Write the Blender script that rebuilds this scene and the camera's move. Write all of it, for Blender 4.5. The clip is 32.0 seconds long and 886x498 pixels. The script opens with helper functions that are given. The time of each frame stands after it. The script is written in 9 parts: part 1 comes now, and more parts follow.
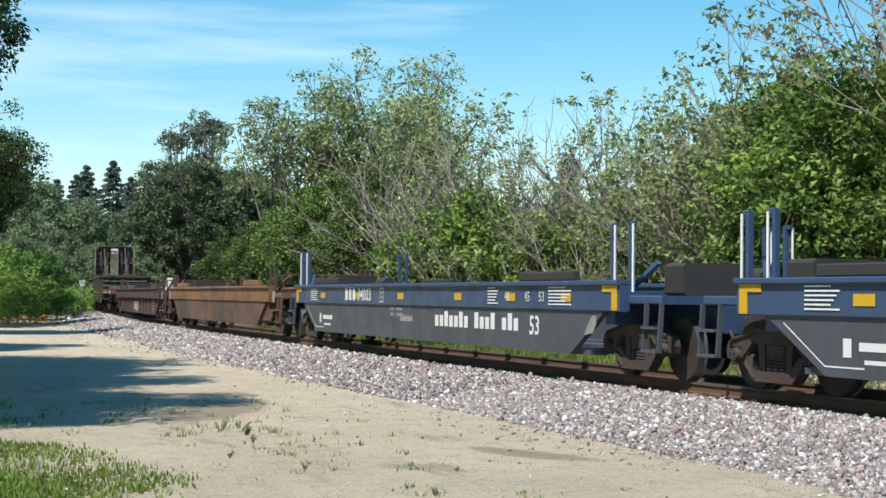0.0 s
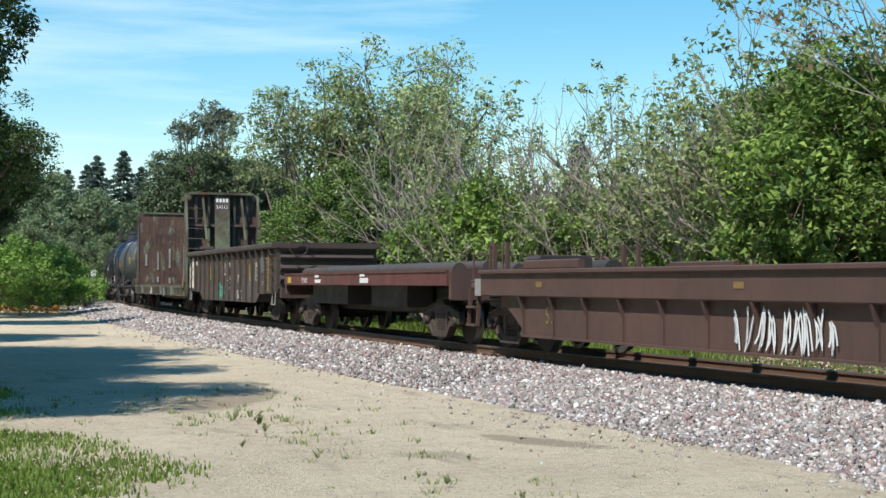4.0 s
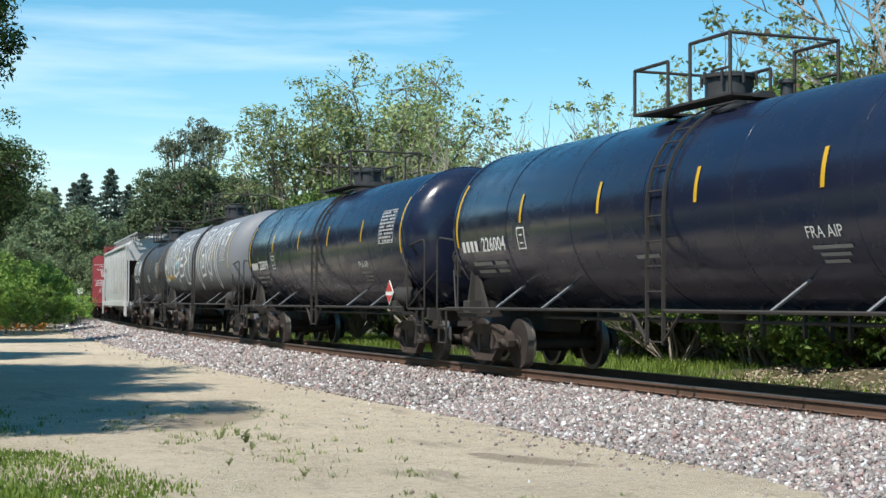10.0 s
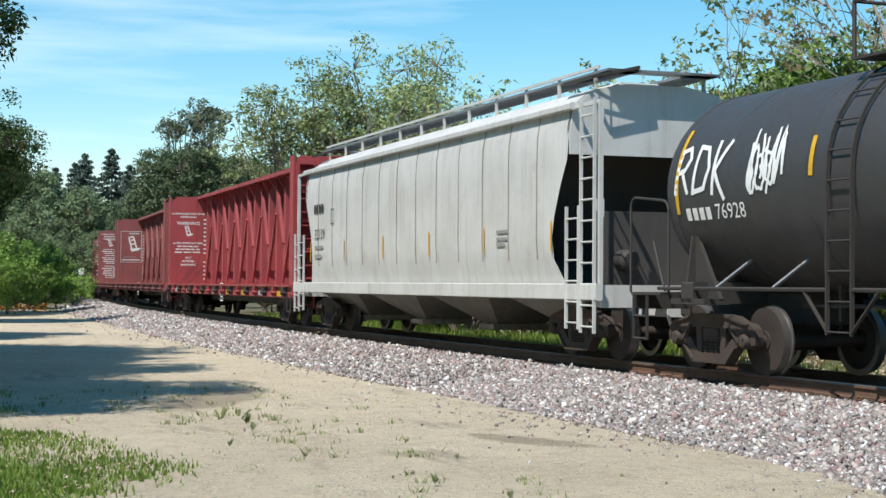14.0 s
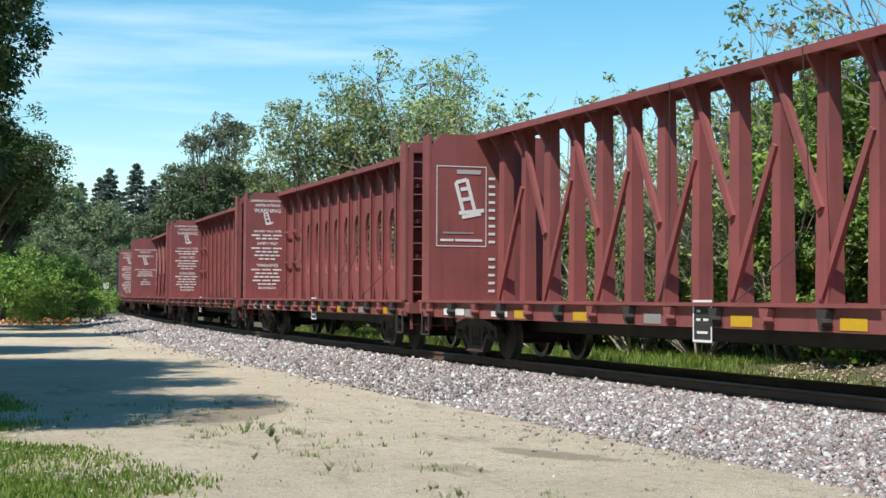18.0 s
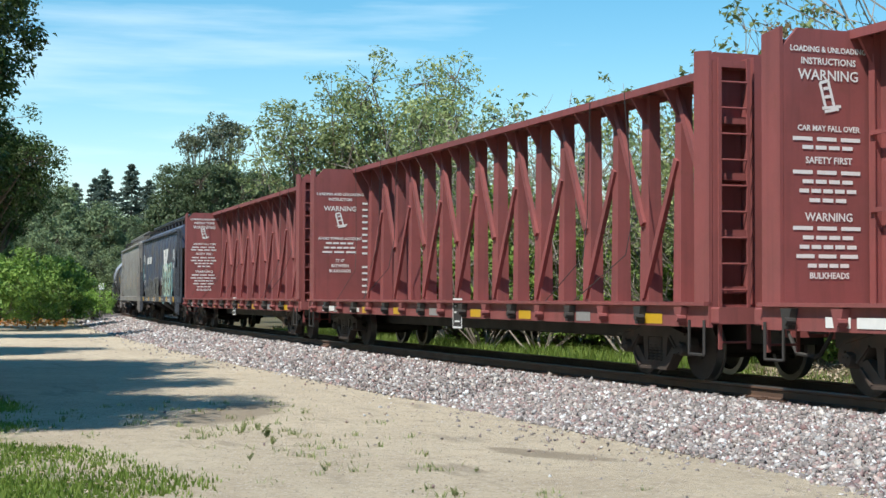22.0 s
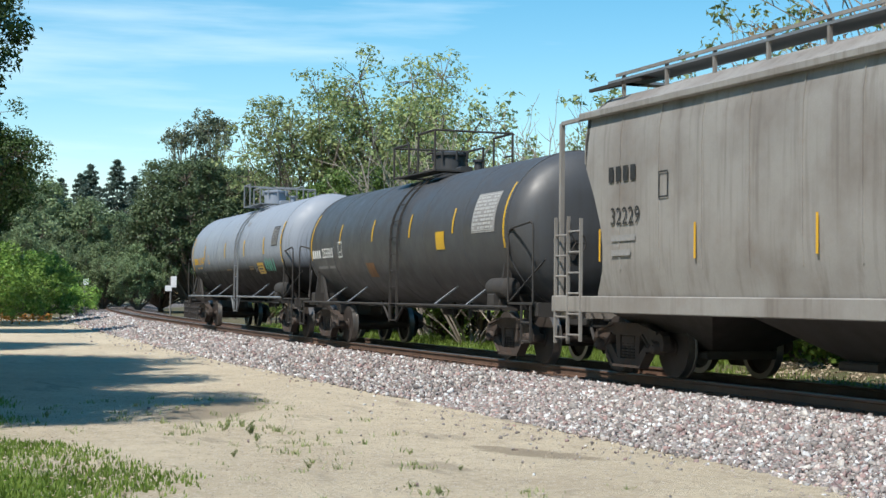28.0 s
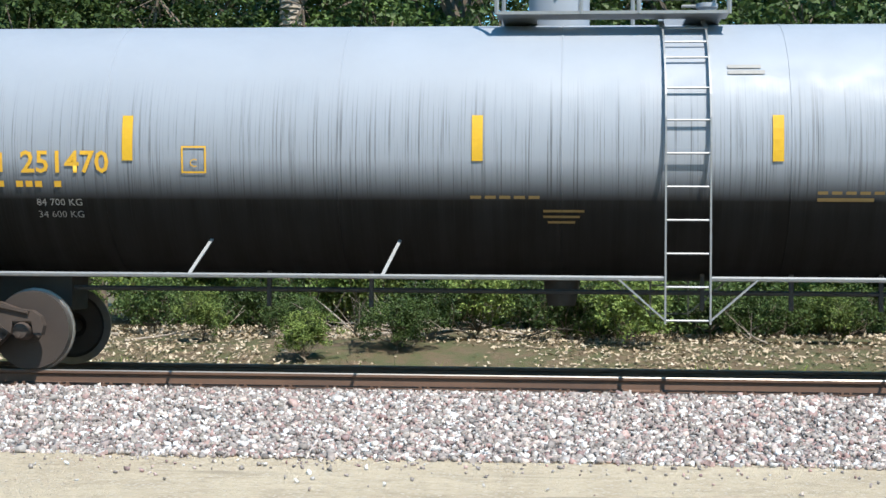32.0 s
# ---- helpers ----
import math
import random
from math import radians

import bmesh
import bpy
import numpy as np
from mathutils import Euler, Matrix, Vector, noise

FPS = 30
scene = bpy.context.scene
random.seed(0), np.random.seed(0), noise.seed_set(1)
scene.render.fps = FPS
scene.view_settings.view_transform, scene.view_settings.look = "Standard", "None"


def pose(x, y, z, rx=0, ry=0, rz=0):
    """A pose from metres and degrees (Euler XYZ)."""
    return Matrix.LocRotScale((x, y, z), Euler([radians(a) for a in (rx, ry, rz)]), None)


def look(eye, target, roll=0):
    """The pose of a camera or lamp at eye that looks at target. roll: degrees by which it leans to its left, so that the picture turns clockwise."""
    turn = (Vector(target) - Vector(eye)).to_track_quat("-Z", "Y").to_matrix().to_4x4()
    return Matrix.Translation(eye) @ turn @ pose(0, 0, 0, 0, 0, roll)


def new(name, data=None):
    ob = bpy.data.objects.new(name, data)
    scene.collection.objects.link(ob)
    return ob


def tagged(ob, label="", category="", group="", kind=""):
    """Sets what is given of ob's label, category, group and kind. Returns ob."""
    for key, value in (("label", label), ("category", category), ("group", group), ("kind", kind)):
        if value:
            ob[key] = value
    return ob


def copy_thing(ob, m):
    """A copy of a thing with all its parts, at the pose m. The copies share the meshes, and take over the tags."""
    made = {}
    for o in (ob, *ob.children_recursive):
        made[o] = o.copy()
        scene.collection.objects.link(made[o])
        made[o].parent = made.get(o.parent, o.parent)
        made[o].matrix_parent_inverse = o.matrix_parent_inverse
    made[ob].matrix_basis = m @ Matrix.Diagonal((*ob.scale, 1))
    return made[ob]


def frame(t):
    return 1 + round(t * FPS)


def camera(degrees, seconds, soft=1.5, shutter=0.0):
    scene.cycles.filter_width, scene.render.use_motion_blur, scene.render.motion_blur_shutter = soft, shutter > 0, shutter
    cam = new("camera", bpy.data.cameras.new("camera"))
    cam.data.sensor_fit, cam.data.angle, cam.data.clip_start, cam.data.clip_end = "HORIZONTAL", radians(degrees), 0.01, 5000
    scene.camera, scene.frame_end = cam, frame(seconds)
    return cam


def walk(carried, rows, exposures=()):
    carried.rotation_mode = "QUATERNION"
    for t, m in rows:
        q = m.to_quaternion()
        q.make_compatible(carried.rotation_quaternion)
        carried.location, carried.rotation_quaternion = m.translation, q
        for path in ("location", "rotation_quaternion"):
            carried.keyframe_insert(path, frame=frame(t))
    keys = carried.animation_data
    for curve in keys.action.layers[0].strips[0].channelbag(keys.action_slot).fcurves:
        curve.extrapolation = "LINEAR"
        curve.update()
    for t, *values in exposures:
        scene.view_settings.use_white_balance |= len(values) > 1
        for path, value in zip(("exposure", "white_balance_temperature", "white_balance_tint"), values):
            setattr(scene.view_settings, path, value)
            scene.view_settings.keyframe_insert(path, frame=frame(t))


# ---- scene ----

EYE = 1.65          # eye height over the dirt
RAIL = 0.45         # rail top over the dirt
LENS = 32.39

cam = camera(LENS, 32.0, soft=1.5)


def aim(x, y, z, yaw, pitch, roll):
    """Camera pose: yaw to the right of +y, pitch up, roll of the picture, in degrees."""
    a, p = radians(yaw), radians(pitch)
    way = Vector((math.sin(a) * math.cos(p), math.cos(a) * math.cos(p), math.sin(p)))
    eye = Vector((x, y, z))
    return look(eye, eye + way * 10, roll)


# seconds, x, y, eye height, yaw, pitch, roll
PATH = [
    (0.0, 0.0, 0.0, 1.65, -66.506, 1.797, 0.555),
    (0.5, 0.0, 0.0, 1.65, -66.684, 1.842, 0.664),
    (1.0, 0.0, 0.0, 1.65, -66.738, 1.738, 0.596),
    (1.5, 0.0, 0.0, 1.65, -66.664, 1.652, 0.495),
    (2.0, 0.0, 0.0, 1.65, -66.672, 1.592, 0.337),
    (2.5, 0.0, 0.0, 1.65, -66.705, 1.536, 0.185),
    (3.0, 0.0, 0.0, 1.65, -66.782, 1.426, 0.277),
    (3.5, 0.0, 0.0, 1.65, -66.859, 1.345, 0.286),
    (5.5, 0.0, 0.0, 1.65, -67.011, 1.47, 0.149),
    (6.0, 0.0, 0.0, 1.65, -66.917, 1.622, 0.269),
    (6.5, 0.0, 0.0, 1.65, -66.863, 1.751, 0.318),
    (7.0, 0.0, 0.0, 1.65, -66.865, 1.831, 0.292),
    (7.5, 0.0, 0.0, 1.65, -66.885, 1.873, 0.153),
    (8.0, 0.0, 0.0, 1.65, -66.813, 1.932, 0.183),
    (8.5, 0.0, 0.0, 1.65, -66.621, 2.0, 0.231),
    (9.0, 0.0, 0.0, 1.65, -66.478, 2.054, 0.224),
    (9.5, 0.0, 0.0, 1.65, -66.461, 2.042, 0.328),
    (10.0, 0.0, 0.0, 1.65, -66.433, 2.029, 0.268),
    (10.5, 0.0, 0.0, 1.65, -66.302, 1.992, 0.27),
    (11.0, 0.0, 0.0, 1.65, -66.161, 1.924, 0.359),
    (11.5, 0.0, 0.0, 1.65, -66.15, 1.825, 0.361),
    (12.0, 0.0, 0.0, 1.65, -66.139, 1.639, 0.375),
    (12.5, 0.0, 0.0, 1.65, -66.191, 1.487, 0.569),
    (13.0, 0.0, 0.0, 1.65, -66.314, 1.338, 0.541),
    (13.5, 0.0, 0.0, 1.65, -66.36, 1.221, 0.585),
    (14.0, 0.0, 0.0, 1.65, -66.463, 1.313, 0.361),
    (14.5, 0.0, 0.0, 1.65, -66.547, 1.495, 0.344),
    (15.0, 0.0, 0.0, 1.65, -66.726, 1.638, 0.256),
    (15.5, 0.0, 0.0, 1.65, -66.812, 1.759, 0.113),
    (17.5, 0.0, 0.0, 1.65, -67.28, 1.902, 0.338),
    (18.0, 0.0, 0.0, 1.65, -67.352, 1.827, 0.29),
    (18.5, 0.0, 0.0, 1.65, -67.35, 1.809, 0.284),
    (19.0, 0.0, 0.0, 1.65, -67.272, 1.787, 0.287),
    (19.5, 0.0, 0.0, 1.65, -67.204, 1.87, 0.295),
    (20.0, 0.0, 0.0, 1.65, -67.204, 1.916, 0.362),
    (20.5, 0.0, 0.0, 1.65, -67.177, 1.925, 0.371),
    (21.0, 0.0, 0.0, 1.65, -67.213, 1.915, 0.268),
    (21.5, 0.0, 0.0, 1.65, -67.23, 1.865, 0.154),
    (22.0, 0.0, 0.0, 1.65, -67.184, 1.827, 0.177),
    (22.5, 0.0, 0.0, 1.65, -67.102, 1.813, 0.128),
    (23.0, 0.0, 0.0, 1.65, -66.985, 1.793, 0.236),
    (23.5, 0.0, 0.0, 1.65, -67.006, 1.821, 0.319),
    (24.0, 0.0, 0.0, 1.65, -67.078, 1.832, 0.389),
    (24.5, 0.0, 0.0, 1.65, -67.103, 1.842, 0.469),
    (25.0, 0.0, 0.0, 1.65, -67.072, 1.901, 0.506),
    (25.5, 0.0, 0.0, 1.65, -66.965, 1.933, 0.651),
    (26.0, 0.0, 0.0, 1.65, -66.878, 2.027, 0.642),
    (26.5, 0.0, 0.0, 1.65, -66.867, 2.069, 0.503),
    (28.5, 0.0, 0.0, 1.65, -66.497, 1.506, 0.673),
    (29.0, 0.0, 0.0, 1.65, -66.309, 1.218, 0.766),
    (29.5, 0.379, -0.121, 1.675, -65.822, 1.027, 0.916),
    (30.0, 2.192, -0.652, 1.825, -63.379, 0.609, 0.787),
    (30.5, 3.757, -1.331, 1.955, -57.306, 0.28, 0.878),
    (31.0, 4.753, -3.088, 1.907, -48.245, 0.419, 1.196),
    (31.2, 4.676, -3.911, 1.867, -43.088, 0.247, 0.721),
    (31.4, 4.048, -4.629, 1.727, -35.608, 0.747, 1.147),
    (31.6, 3.279, -5.084, 1.646, -28.143, 1.115, 1.468),
    (31.7, 2.535, -5.356, 1.588, -21.614, 1.272, 1.294),
    (31.8, 1.797, -5.471, 1.58, -15.192, 1.276, 1.067),
    (31.9, 1.094, -5.572, 1.58, -9.053, 1.148, 0.583),
    (32.0, 0.43, -5.623, 1.592, -3.667, 0.941, 0.442),
]
walk(cam, [(t, aim(*r)) for t, *r in PATH], [(0, 0.22), (29, 0.22), (30.6, 0.24), (31.2, 0.34), (32, 0.66)])

# ---- light ----
SUN_EL, SUN_AZ = 56.0, 150.0      # azimuth from +y towards +x
world = bpy.data.worlds.new("sky")
scene.world = world
world.use_nodes = True
wn, wl = world.node_tree.nodes, world.node_tree.links
sky = wn.new("ShaderNodeTexSky")
sky.sky_type, sky.sun_disc = "NISHITA", False
sky.sun_elevation, sky.sun_rotation = radians(SUN_EL), radians(SUN_AZ)
sky.air_density, sky.dust_density, sky.ozone_density = 1.0, 0.0, 1.0
tc = wn.new("ShaderNodeTexCoord")
mp = wn.new("ShaderNodeMapping")
mp.inputs["Rotation"].default_value = (0, radians(4), radians(20))
mp.inputs["Scale"].default_value = (1.2, 1.2, 14.0)
cirrus = wn.new("ShaderNodeTexNoise")
cirrus.inputs["Scale"].default_value, cirrus.inputs["Detail"].default_value = 1.6, 7.0
cirrus.inputs["Roughness"].default_value = 0.55
thin = wn.new("ShaderNodeMapRange")
thin.inputs["From Min"].default_value, thin.inputs["From Max"].default_value = 0.55, 0.8
thin.inputs["To Max"].default_value = 0.6
veil = wn.new("ShaderNodeMixRGB")
veil.inputs["Color2"].default_value = (7.5, 8.6, 9.2, 1)
wl.new(tc.outputs["Generated"], mp.inputs["Vector"])
wl.new(mp.outputs["Vector"], cirrus.inputs["Vector"])
wl.new(cirrus.outputs["Fac"], thin.inputs["Value"])
wl.new(thin.outputs["Result"], veil.inputs["Fac"])
vivid = wn.new("ShaderNodeHueSaturation")
vivid.inputs["Hue"].default_value, vivid.inputs["Saturation"].default_value = 0.484, 1.45
wl.new(sky.outputs["Color"], vivid.inputs["Color"])
wl.new(vivid.outputs["Color"], veil.inputs["Color1"])
wl.new(veil.outputs["Color"], wn["Background"].inputs["Color"])
wn["Background"].inputs["Strength"].default_value = 0.131

sun = new("sun", bpy.data.lights.new("sun", "SUN"))
sun.data.energy, sun.data.angle, sun.data.color = 5.0, radians(0.53), (1.0, 0.955, 0.88)
_a, _e = radians(SUN_AZ), radians(SUN_EL)
sun.matrix_world = look(Vector((math.sin(_a) * math.cos(_e), math.cos(_a) * math.cos(_e), math.sin(_e))) * 60, (0, 0, 0))

# ---- materials ----
def nodes_of(name):
    m = bpy.data.materials.new(name)
    m.use_nodes = True
    return m, m.node_tree.nodes, m.node_tree.links, m.node_tree.nodes["Principled BSDF"]


def noise_tex(n, l, scale, detail=5.0, stretch=None, rough=0.6, coord="Object"):
    c = n.new("ShaderNodeTexCoord")
    t = n.new("ShaderNodeTexNoise")
    t.inputs["Scale"].default_value, t.inputs["Detail"].default_value, t.inputs["Roughness"].default_value = scale, detail, rough
    if stretch:
        p = n.new("ShaderNodeMapping")
        p.inputs["Scale"].default_value = stretch
        l.new(c.outputs[coord], p.inputs["Vector"])
        l.new(p.outputs["Vector"], t.inputs["Vector"])
    else:
        l.new(c.outputs[coord], t.inputs["Vector"])
    return t.outputs["Fac"]


def ranged(n, l, src, a, b, lo=0.0, hi=1.0):
    r = n.new("ShaderNodeMapRange")
    r.inputs["From Min"].default_value, r.inputs["From Max"].default_value = a, b
    r.inputs["To Min"].default_value, r.inputs["To Max"].default_value = lo, hi
    l.new(src, r.inputs["Value"])
    return r.outputs["Result"]


def times(n, l, a, b):
    r = n.new("ShaderNodeMath")
    r.operation = "MULTIPLY"
    l.new(a, r.inputs[0])
    if isinstance(b, float):
        r.inputs[1].default_value = b
    else:
        l.new(b, r.inputs[1])
    return r.outputs["Value"]


def blend(n, l, fac, a, b, mode="MIX"):
    r = n.new("ShaderNodeMixRGB")
    r.blend_type = mode
    if isinstance(fac, float):
        r.inputs["Fac"].default_value = fac
    else:
        l.new(fac, r.inputs["Fac"])
    for v, k in ((a, "Color1"), (b, "Color2")):
        if isinstance(v, tuple):
            r.inputs[k].default_value = (*v, 1)
        else:
            l.new(v, r.inputs[k])
    return r.outputs["Color"]


def relief(n, l, p, src, strength, dist=0.01):
    b = n.new("ShaderNodeBump")
    b.inputs["Strength"].default_value, b.inputs["Distance"].default_value = strength, dist
    l.new(src, b.inputs["Height"])
    l.new(b.outputs["Normal"], p.inputs["Normal"])


def paint(name, col, rough=0.5, dirt=(0.07, 0.055, 0.045), amount=0.5, streak=0.4, metal=0.0, rust=0.0, bump=0.15):
    """Weathered paint on metal: dirt blotches, rain streaks, specks of rust, in the car's own metres."""
    m, n, l, p = nodes_of(name)
    big = ranged(n, l, noise_tex(n, l, 0.7, 6.0), 0.42, 0.72, 0.0, amount)
    run = ranged(n, l, noise_tex(n, l, 1.0, 5.0, (7.0, 7.0, 0.45)), 0.5, 0.8, 0.0, streak)
    c = blend(n, l, big, col, dirt)
    c = blend(n, l, run, c, tuple(x * 0.8 for x in dirt))
    if rust > 0:
        sp = ranged(n, l, noise_tex(n, l, 3.0, 8.0, None, 0.7), 0.58, 0.7, 0.0, rust)
        c = blend(n, l, sp, c, (0.16, 0.065, 0.03))
    fine = noise_tex(n, l, 38.0, 4.0)
    c = blend(n, l, ranged(n, l, fine, 0.3, 0.8, 0.0, 0.18), c, tuple(x * 0.5 for x in col))
    l.new(c, p.inputs["Base Color"])
    l.new(ranged(n, l, noise_tex(n, l, 2.2, 5.0), 0.3, 0.7, rough - 0.08, rough + 0.14), p.inputs["Roughness"])
    p.inputs["Metallic"].default_value = metal
    relief(n, l, p, noise_tex(n, l, 9.0, 4.0), bump, 0.006)
    return m


def plain(name, col, rough=0.6, metal=0.0, vary=0.25):
    m, n, l, p = nodes_of(name)
    f = ranged(n, l, noise_tex(n, l, 12.0, 5.0), 0.3, 0.75, 0.0, vary)
    l.new(blend(n, l, f, col, tuple(x * 0.45 for x in col)), p.inputs["Base Color"])
    p.inputs["Roughness"].default_value, p.inputs["Metallic"].default_value = rough, metal
    return m


def streaked_tank(name, col, streak_lo, streak_hi):
    """Grey tank paint with thin black runs that start at mid height, over a blackened lower flank."""
    m, n, l, p = nodes_of(name)
    c = n.new("ShaderNodeTexCoord")
    s = n.new("ShaderNodeSeparateXYZ")
    l.new(c.outputs["Object"], s.inputs["Vector"])
    thin = ranged(n, l, noise_tex(n, l, 1.0, 4.0, (48.0, 0.2, 0.5), 0.72), 0.52, 0.66)
    up = ranged(n, l, s.outputs["Z"], streak_hi + 0.6, streak_hi - 0.1)
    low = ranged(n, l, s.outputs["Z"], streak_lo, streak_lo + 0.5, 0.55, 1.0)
    runs = times(n, l, times(n, l, thin, up), low)
    soft = ranged(n, l, noise_tex(n, l, 0.6, 6.0), 0.4, 0.75, 0.0, 0.35)
    body = blend(n, l, soft, col, tuple(x * 0.72 for x in col))
    # underside shade and dirt, both painted as near-black below mid height
    shade_grime = times(n, l, ranged(n, l, s.outputs["Z"], streak_lo + 0.8, streak_lo + 0.35), ranged(n, l, noise_tex(n, l, 1.0, 4.0, (5.0, 0.3, 0.5)), 0.25, 0.6, 0.97, 1.0))
    body = blend(n, l, times(n, l, shade_grime, 1.0), body, (0.014, 0.013, 0.012))
    l.new(ranged(n, l, shade_grime, 0.2, 1.0, 0.5, 0.08), p.inputs["Specular IOR Level"])
    body = blend(n, l, times(n, l, runs, 0.65), body, (0.025, 0.025, 0.025))
    l.new(body, p.inputs["Base Color"])
    l.new(ranged(n, l, noise_tex(n, l, 3.0, 5.0), 0.3, 0.7, 0.48, 0.66), p.inputs["Roughness"])
    relief(n, l, p, noise_tex(n, l, 6.0, 3.0), 0.1, 0.006)
    return m


def corroded(name):
    """Bare steel plate: maroon primer, rust runs and remains of pale green paint."""
    m, n, l, p = nodes_of(name)
    c = blend(n, l, ranged(n, l, noise_tex(n, l, 1.3, 6.0), 0.35, 0.7), (0.075, 0.04, 0.036), (0.15, 0.085, 0.055))
    c = blend(n, l, ranged(n, l, noise_tex(n, l, 1.0, 6.0, (1.0, 9.0, 0.5), 0.7), 0.5, 0.72, 0.0, 0.85), c, (0.028, 0.02, 0.02))
    c = blend(n, l, ranged(n, l, noise_tex(n, l, 1.0, 6.0, (1.0, 5.0, 0.35), 0.65), 0.56, 0.68, 0.0, 0.7), c, (0.20, 0.105, 0.05))
    c = blend(n, l, ranged(n, l, noise_tex(n, l, 1.1, 8.0, (1.0, 2.2, 0.8), 0.75), 0.54, 0.62, 0.0, 0.8), c, (0.24, 0.265, 0.2))
    c = blend(n, l, ranged(n, l, noise_tex(n, l, 16.0, 5.0, None, 0.7), 0.5, 0.72, 0.0, 0.6), c, (0.05, 0.032, 0.026))
    l.new(c, p.inputs["Base Color"])
    p.inputs["Roughness"].default_value = 0.75
    relief(n, l, p, noise_tex(n, l, 7.0, 6.0), 0.35, 0.01)
    return m


def leafy(name, dark, light, trans=0.35):
    m, n, l, p = nodes_of(name)
    g = n.new("ShaderNodeNewGeometry")
    o = n.new("ShaderNodeObjectInfo")
    f = blend(n, l, 0.5, dark, light)
    r = n.new("ShaderNodeValToRGB")
    r.color_ramp.elements[0].color, r.color_ramp.elements[1].color = (*dark, 1), (*light, 1)
    l.new(g.outputs["Random Per Island"], r.inputs["Fac"])
    patch = ranged(n, l, noise_tex(n, l, 0.5, 3.0), 0.35, 0.7, 0.0, 0.5)
    c = blend(n, l, patch, r.outputs["Color"], tuple(x * 0.7 for x in dark))
    tone = ranged(n, l, o.outputs["Random"], 0.0, 1.0, 0.75, 1.15)
    c = blend(n, l, 1.0, c, c)
    h = n.new("ShaderNodeHueSaturation")
    l.new(tone, h.inputs["Value"])
    l.new(c, h.inputs["Color"])
    l.new(h.outputs["Color"], p.inputs["Base Color"])
    p.inputs["Roughness"].default_value = 0.55
    p.inputs["Specular IOR Level"].default_value = 0.3
    t = n.new("ShaderNodeBsdfTranslucent")
    l.new(h.outputs["Color"], t.inputs["Color"])
    mix = n.new("ShaderNodeMixShader")
    mix.inputs["Fac"].default_value = trans
    out = n["Material Output"]
    l.new(p.outputs["BSDF"], mix.inputs[1])
    l.new(t.outputs["BSDF"], mix.inputs[2])
    l.new(mix.outputs["Shader"], out.inputs["Surface"])
    return m


def island_tint(name, colors, rough=0.85, fine=30.0):
    """Loose pieces, each with a tint of its own."""
    m, n, l, p = nodes_of(name)
    g = n.new("ShaderNodeNewGeometry")
    o = n.new("ShaderNodeObjectInfo")
    add = n.new("ShaderNodeMath")
    add.operation = "ADD"
    l.new(g.outputs["Random Per Island"], add.inputs[0])
    l.new(o.outputs["Random"], add.inputs[1])
    fr = n.new("ShaderNodeMath")
    fr.operation = "FRACT"
    l.new(add.outputs["Value"], fr.inputs[0])
    r = n.new("ShaderNodeValToRGB")
    e = r.color_ramp.elements
    e[0].color, e[0].position = (*colors[0], 1), 0.0
    e[1].color, e[1].position = (*colors[-1], 1), 1.0
    for i, c in enumerate(colors[1:-1], 1):
        x = e.new(i / (len(colors) - 1))
        x.color = (*c, 1)
    l.new(fr.outputs["Value"], r.inputs["Fac"])
    f = ranged(n, l, noise_tex(n, l, fine, 4.0), 0.35, 0.75, 0.0, 0.45)
    l.new(blend(n, l, f, r.outputs["Color"], tuple(x * 0.4 for x in colors[0])), p.inputs["Base Color"])
    p.inputs["Roughness"].default_value = rough
    relief(n, l, p, noise_tex(n, l, fine * 2, 3.0), 0.3, 0.01)
    return m


STONES = [(0.142, 0.124, 0.115), (0.353, 0.323, 0.296), (0.2, 0.175, 0.17), (0.47, 0.41, 0.378), (0.152, 0.14, 0.137), (0.424, 0.276, 0.257), (0.659, 0.622, 0.57), (0.259, 0.158, 0.154), (0.318, 0.293, 0.28), (0.85, 0.85, 0.85), (0.259, 0.241, 0.23), (0.42, 0.35, 0.33)]
M_STONE = island_tint("ballast_stone", STONES)


M_GRIT = island_tint("road_grit", [(0.36, 0.30, 0.22), (0.44, 0.38, 0.29), (0.22, 0.18, 0.14), (0.48, 0.42, 0.34), (0.30, 0.24, 0.18)])


def make_ballast():
    m, n, l, p = nodes_of("ballast_bed")
    c = n.new("ShaderNodeTexCoord")
    v = n.new("ShaderNodeTexVoronoi")
    v.inputs["Scale"].default_value = 21.0
    l.new(c.outputs["Object"], v.inputs["Vector"])
    r = n.new("ShaderNodeValToRGB")
    e = r.color_ramp.elements
    e[0].color, e[1].color = (0.12, 0.10, 0.09, 1), (0.62, 0.58, 0.53, 1)
    for pos, col in ((0.25, (0.29, 0.255, 0.235)), (0.5, (0.39, 0.32, 0.295)), (0.72, (0.26, 0.2, 0.19)), (0.86, (0.46, 0.41, 0.38))):
        x = e.new(pos)
        x.color = (*col, 1)
    s = n.new("ShaderNodeSeparateColor")
    l.new(v.outputs["Color"], s.inputs["Color"])
    l.new(s.outputs["Red"], r.inputs["Fac"])
    # gaps between the drawn stones: their shade put in as near-black
    edge = ranged(n, l, v.outputs["Distance"], 0.2, 0.6, 0.0, 0.9)
    l.new(blend(n, l, edge, r.outputs["Color"], (0.06, 0.05, 0.05)), p.inputs["Base Color"])
    p.inputs["Roughness"].default_value = 0.9
    inv = ranged(n, l, v.outputs["Distance"], 0.0, 0.8, 1.0, 0.0)
    relief(n, l, p, inv, 1.0, 0.05)
    return m


M_BALLAST = make_ballast()


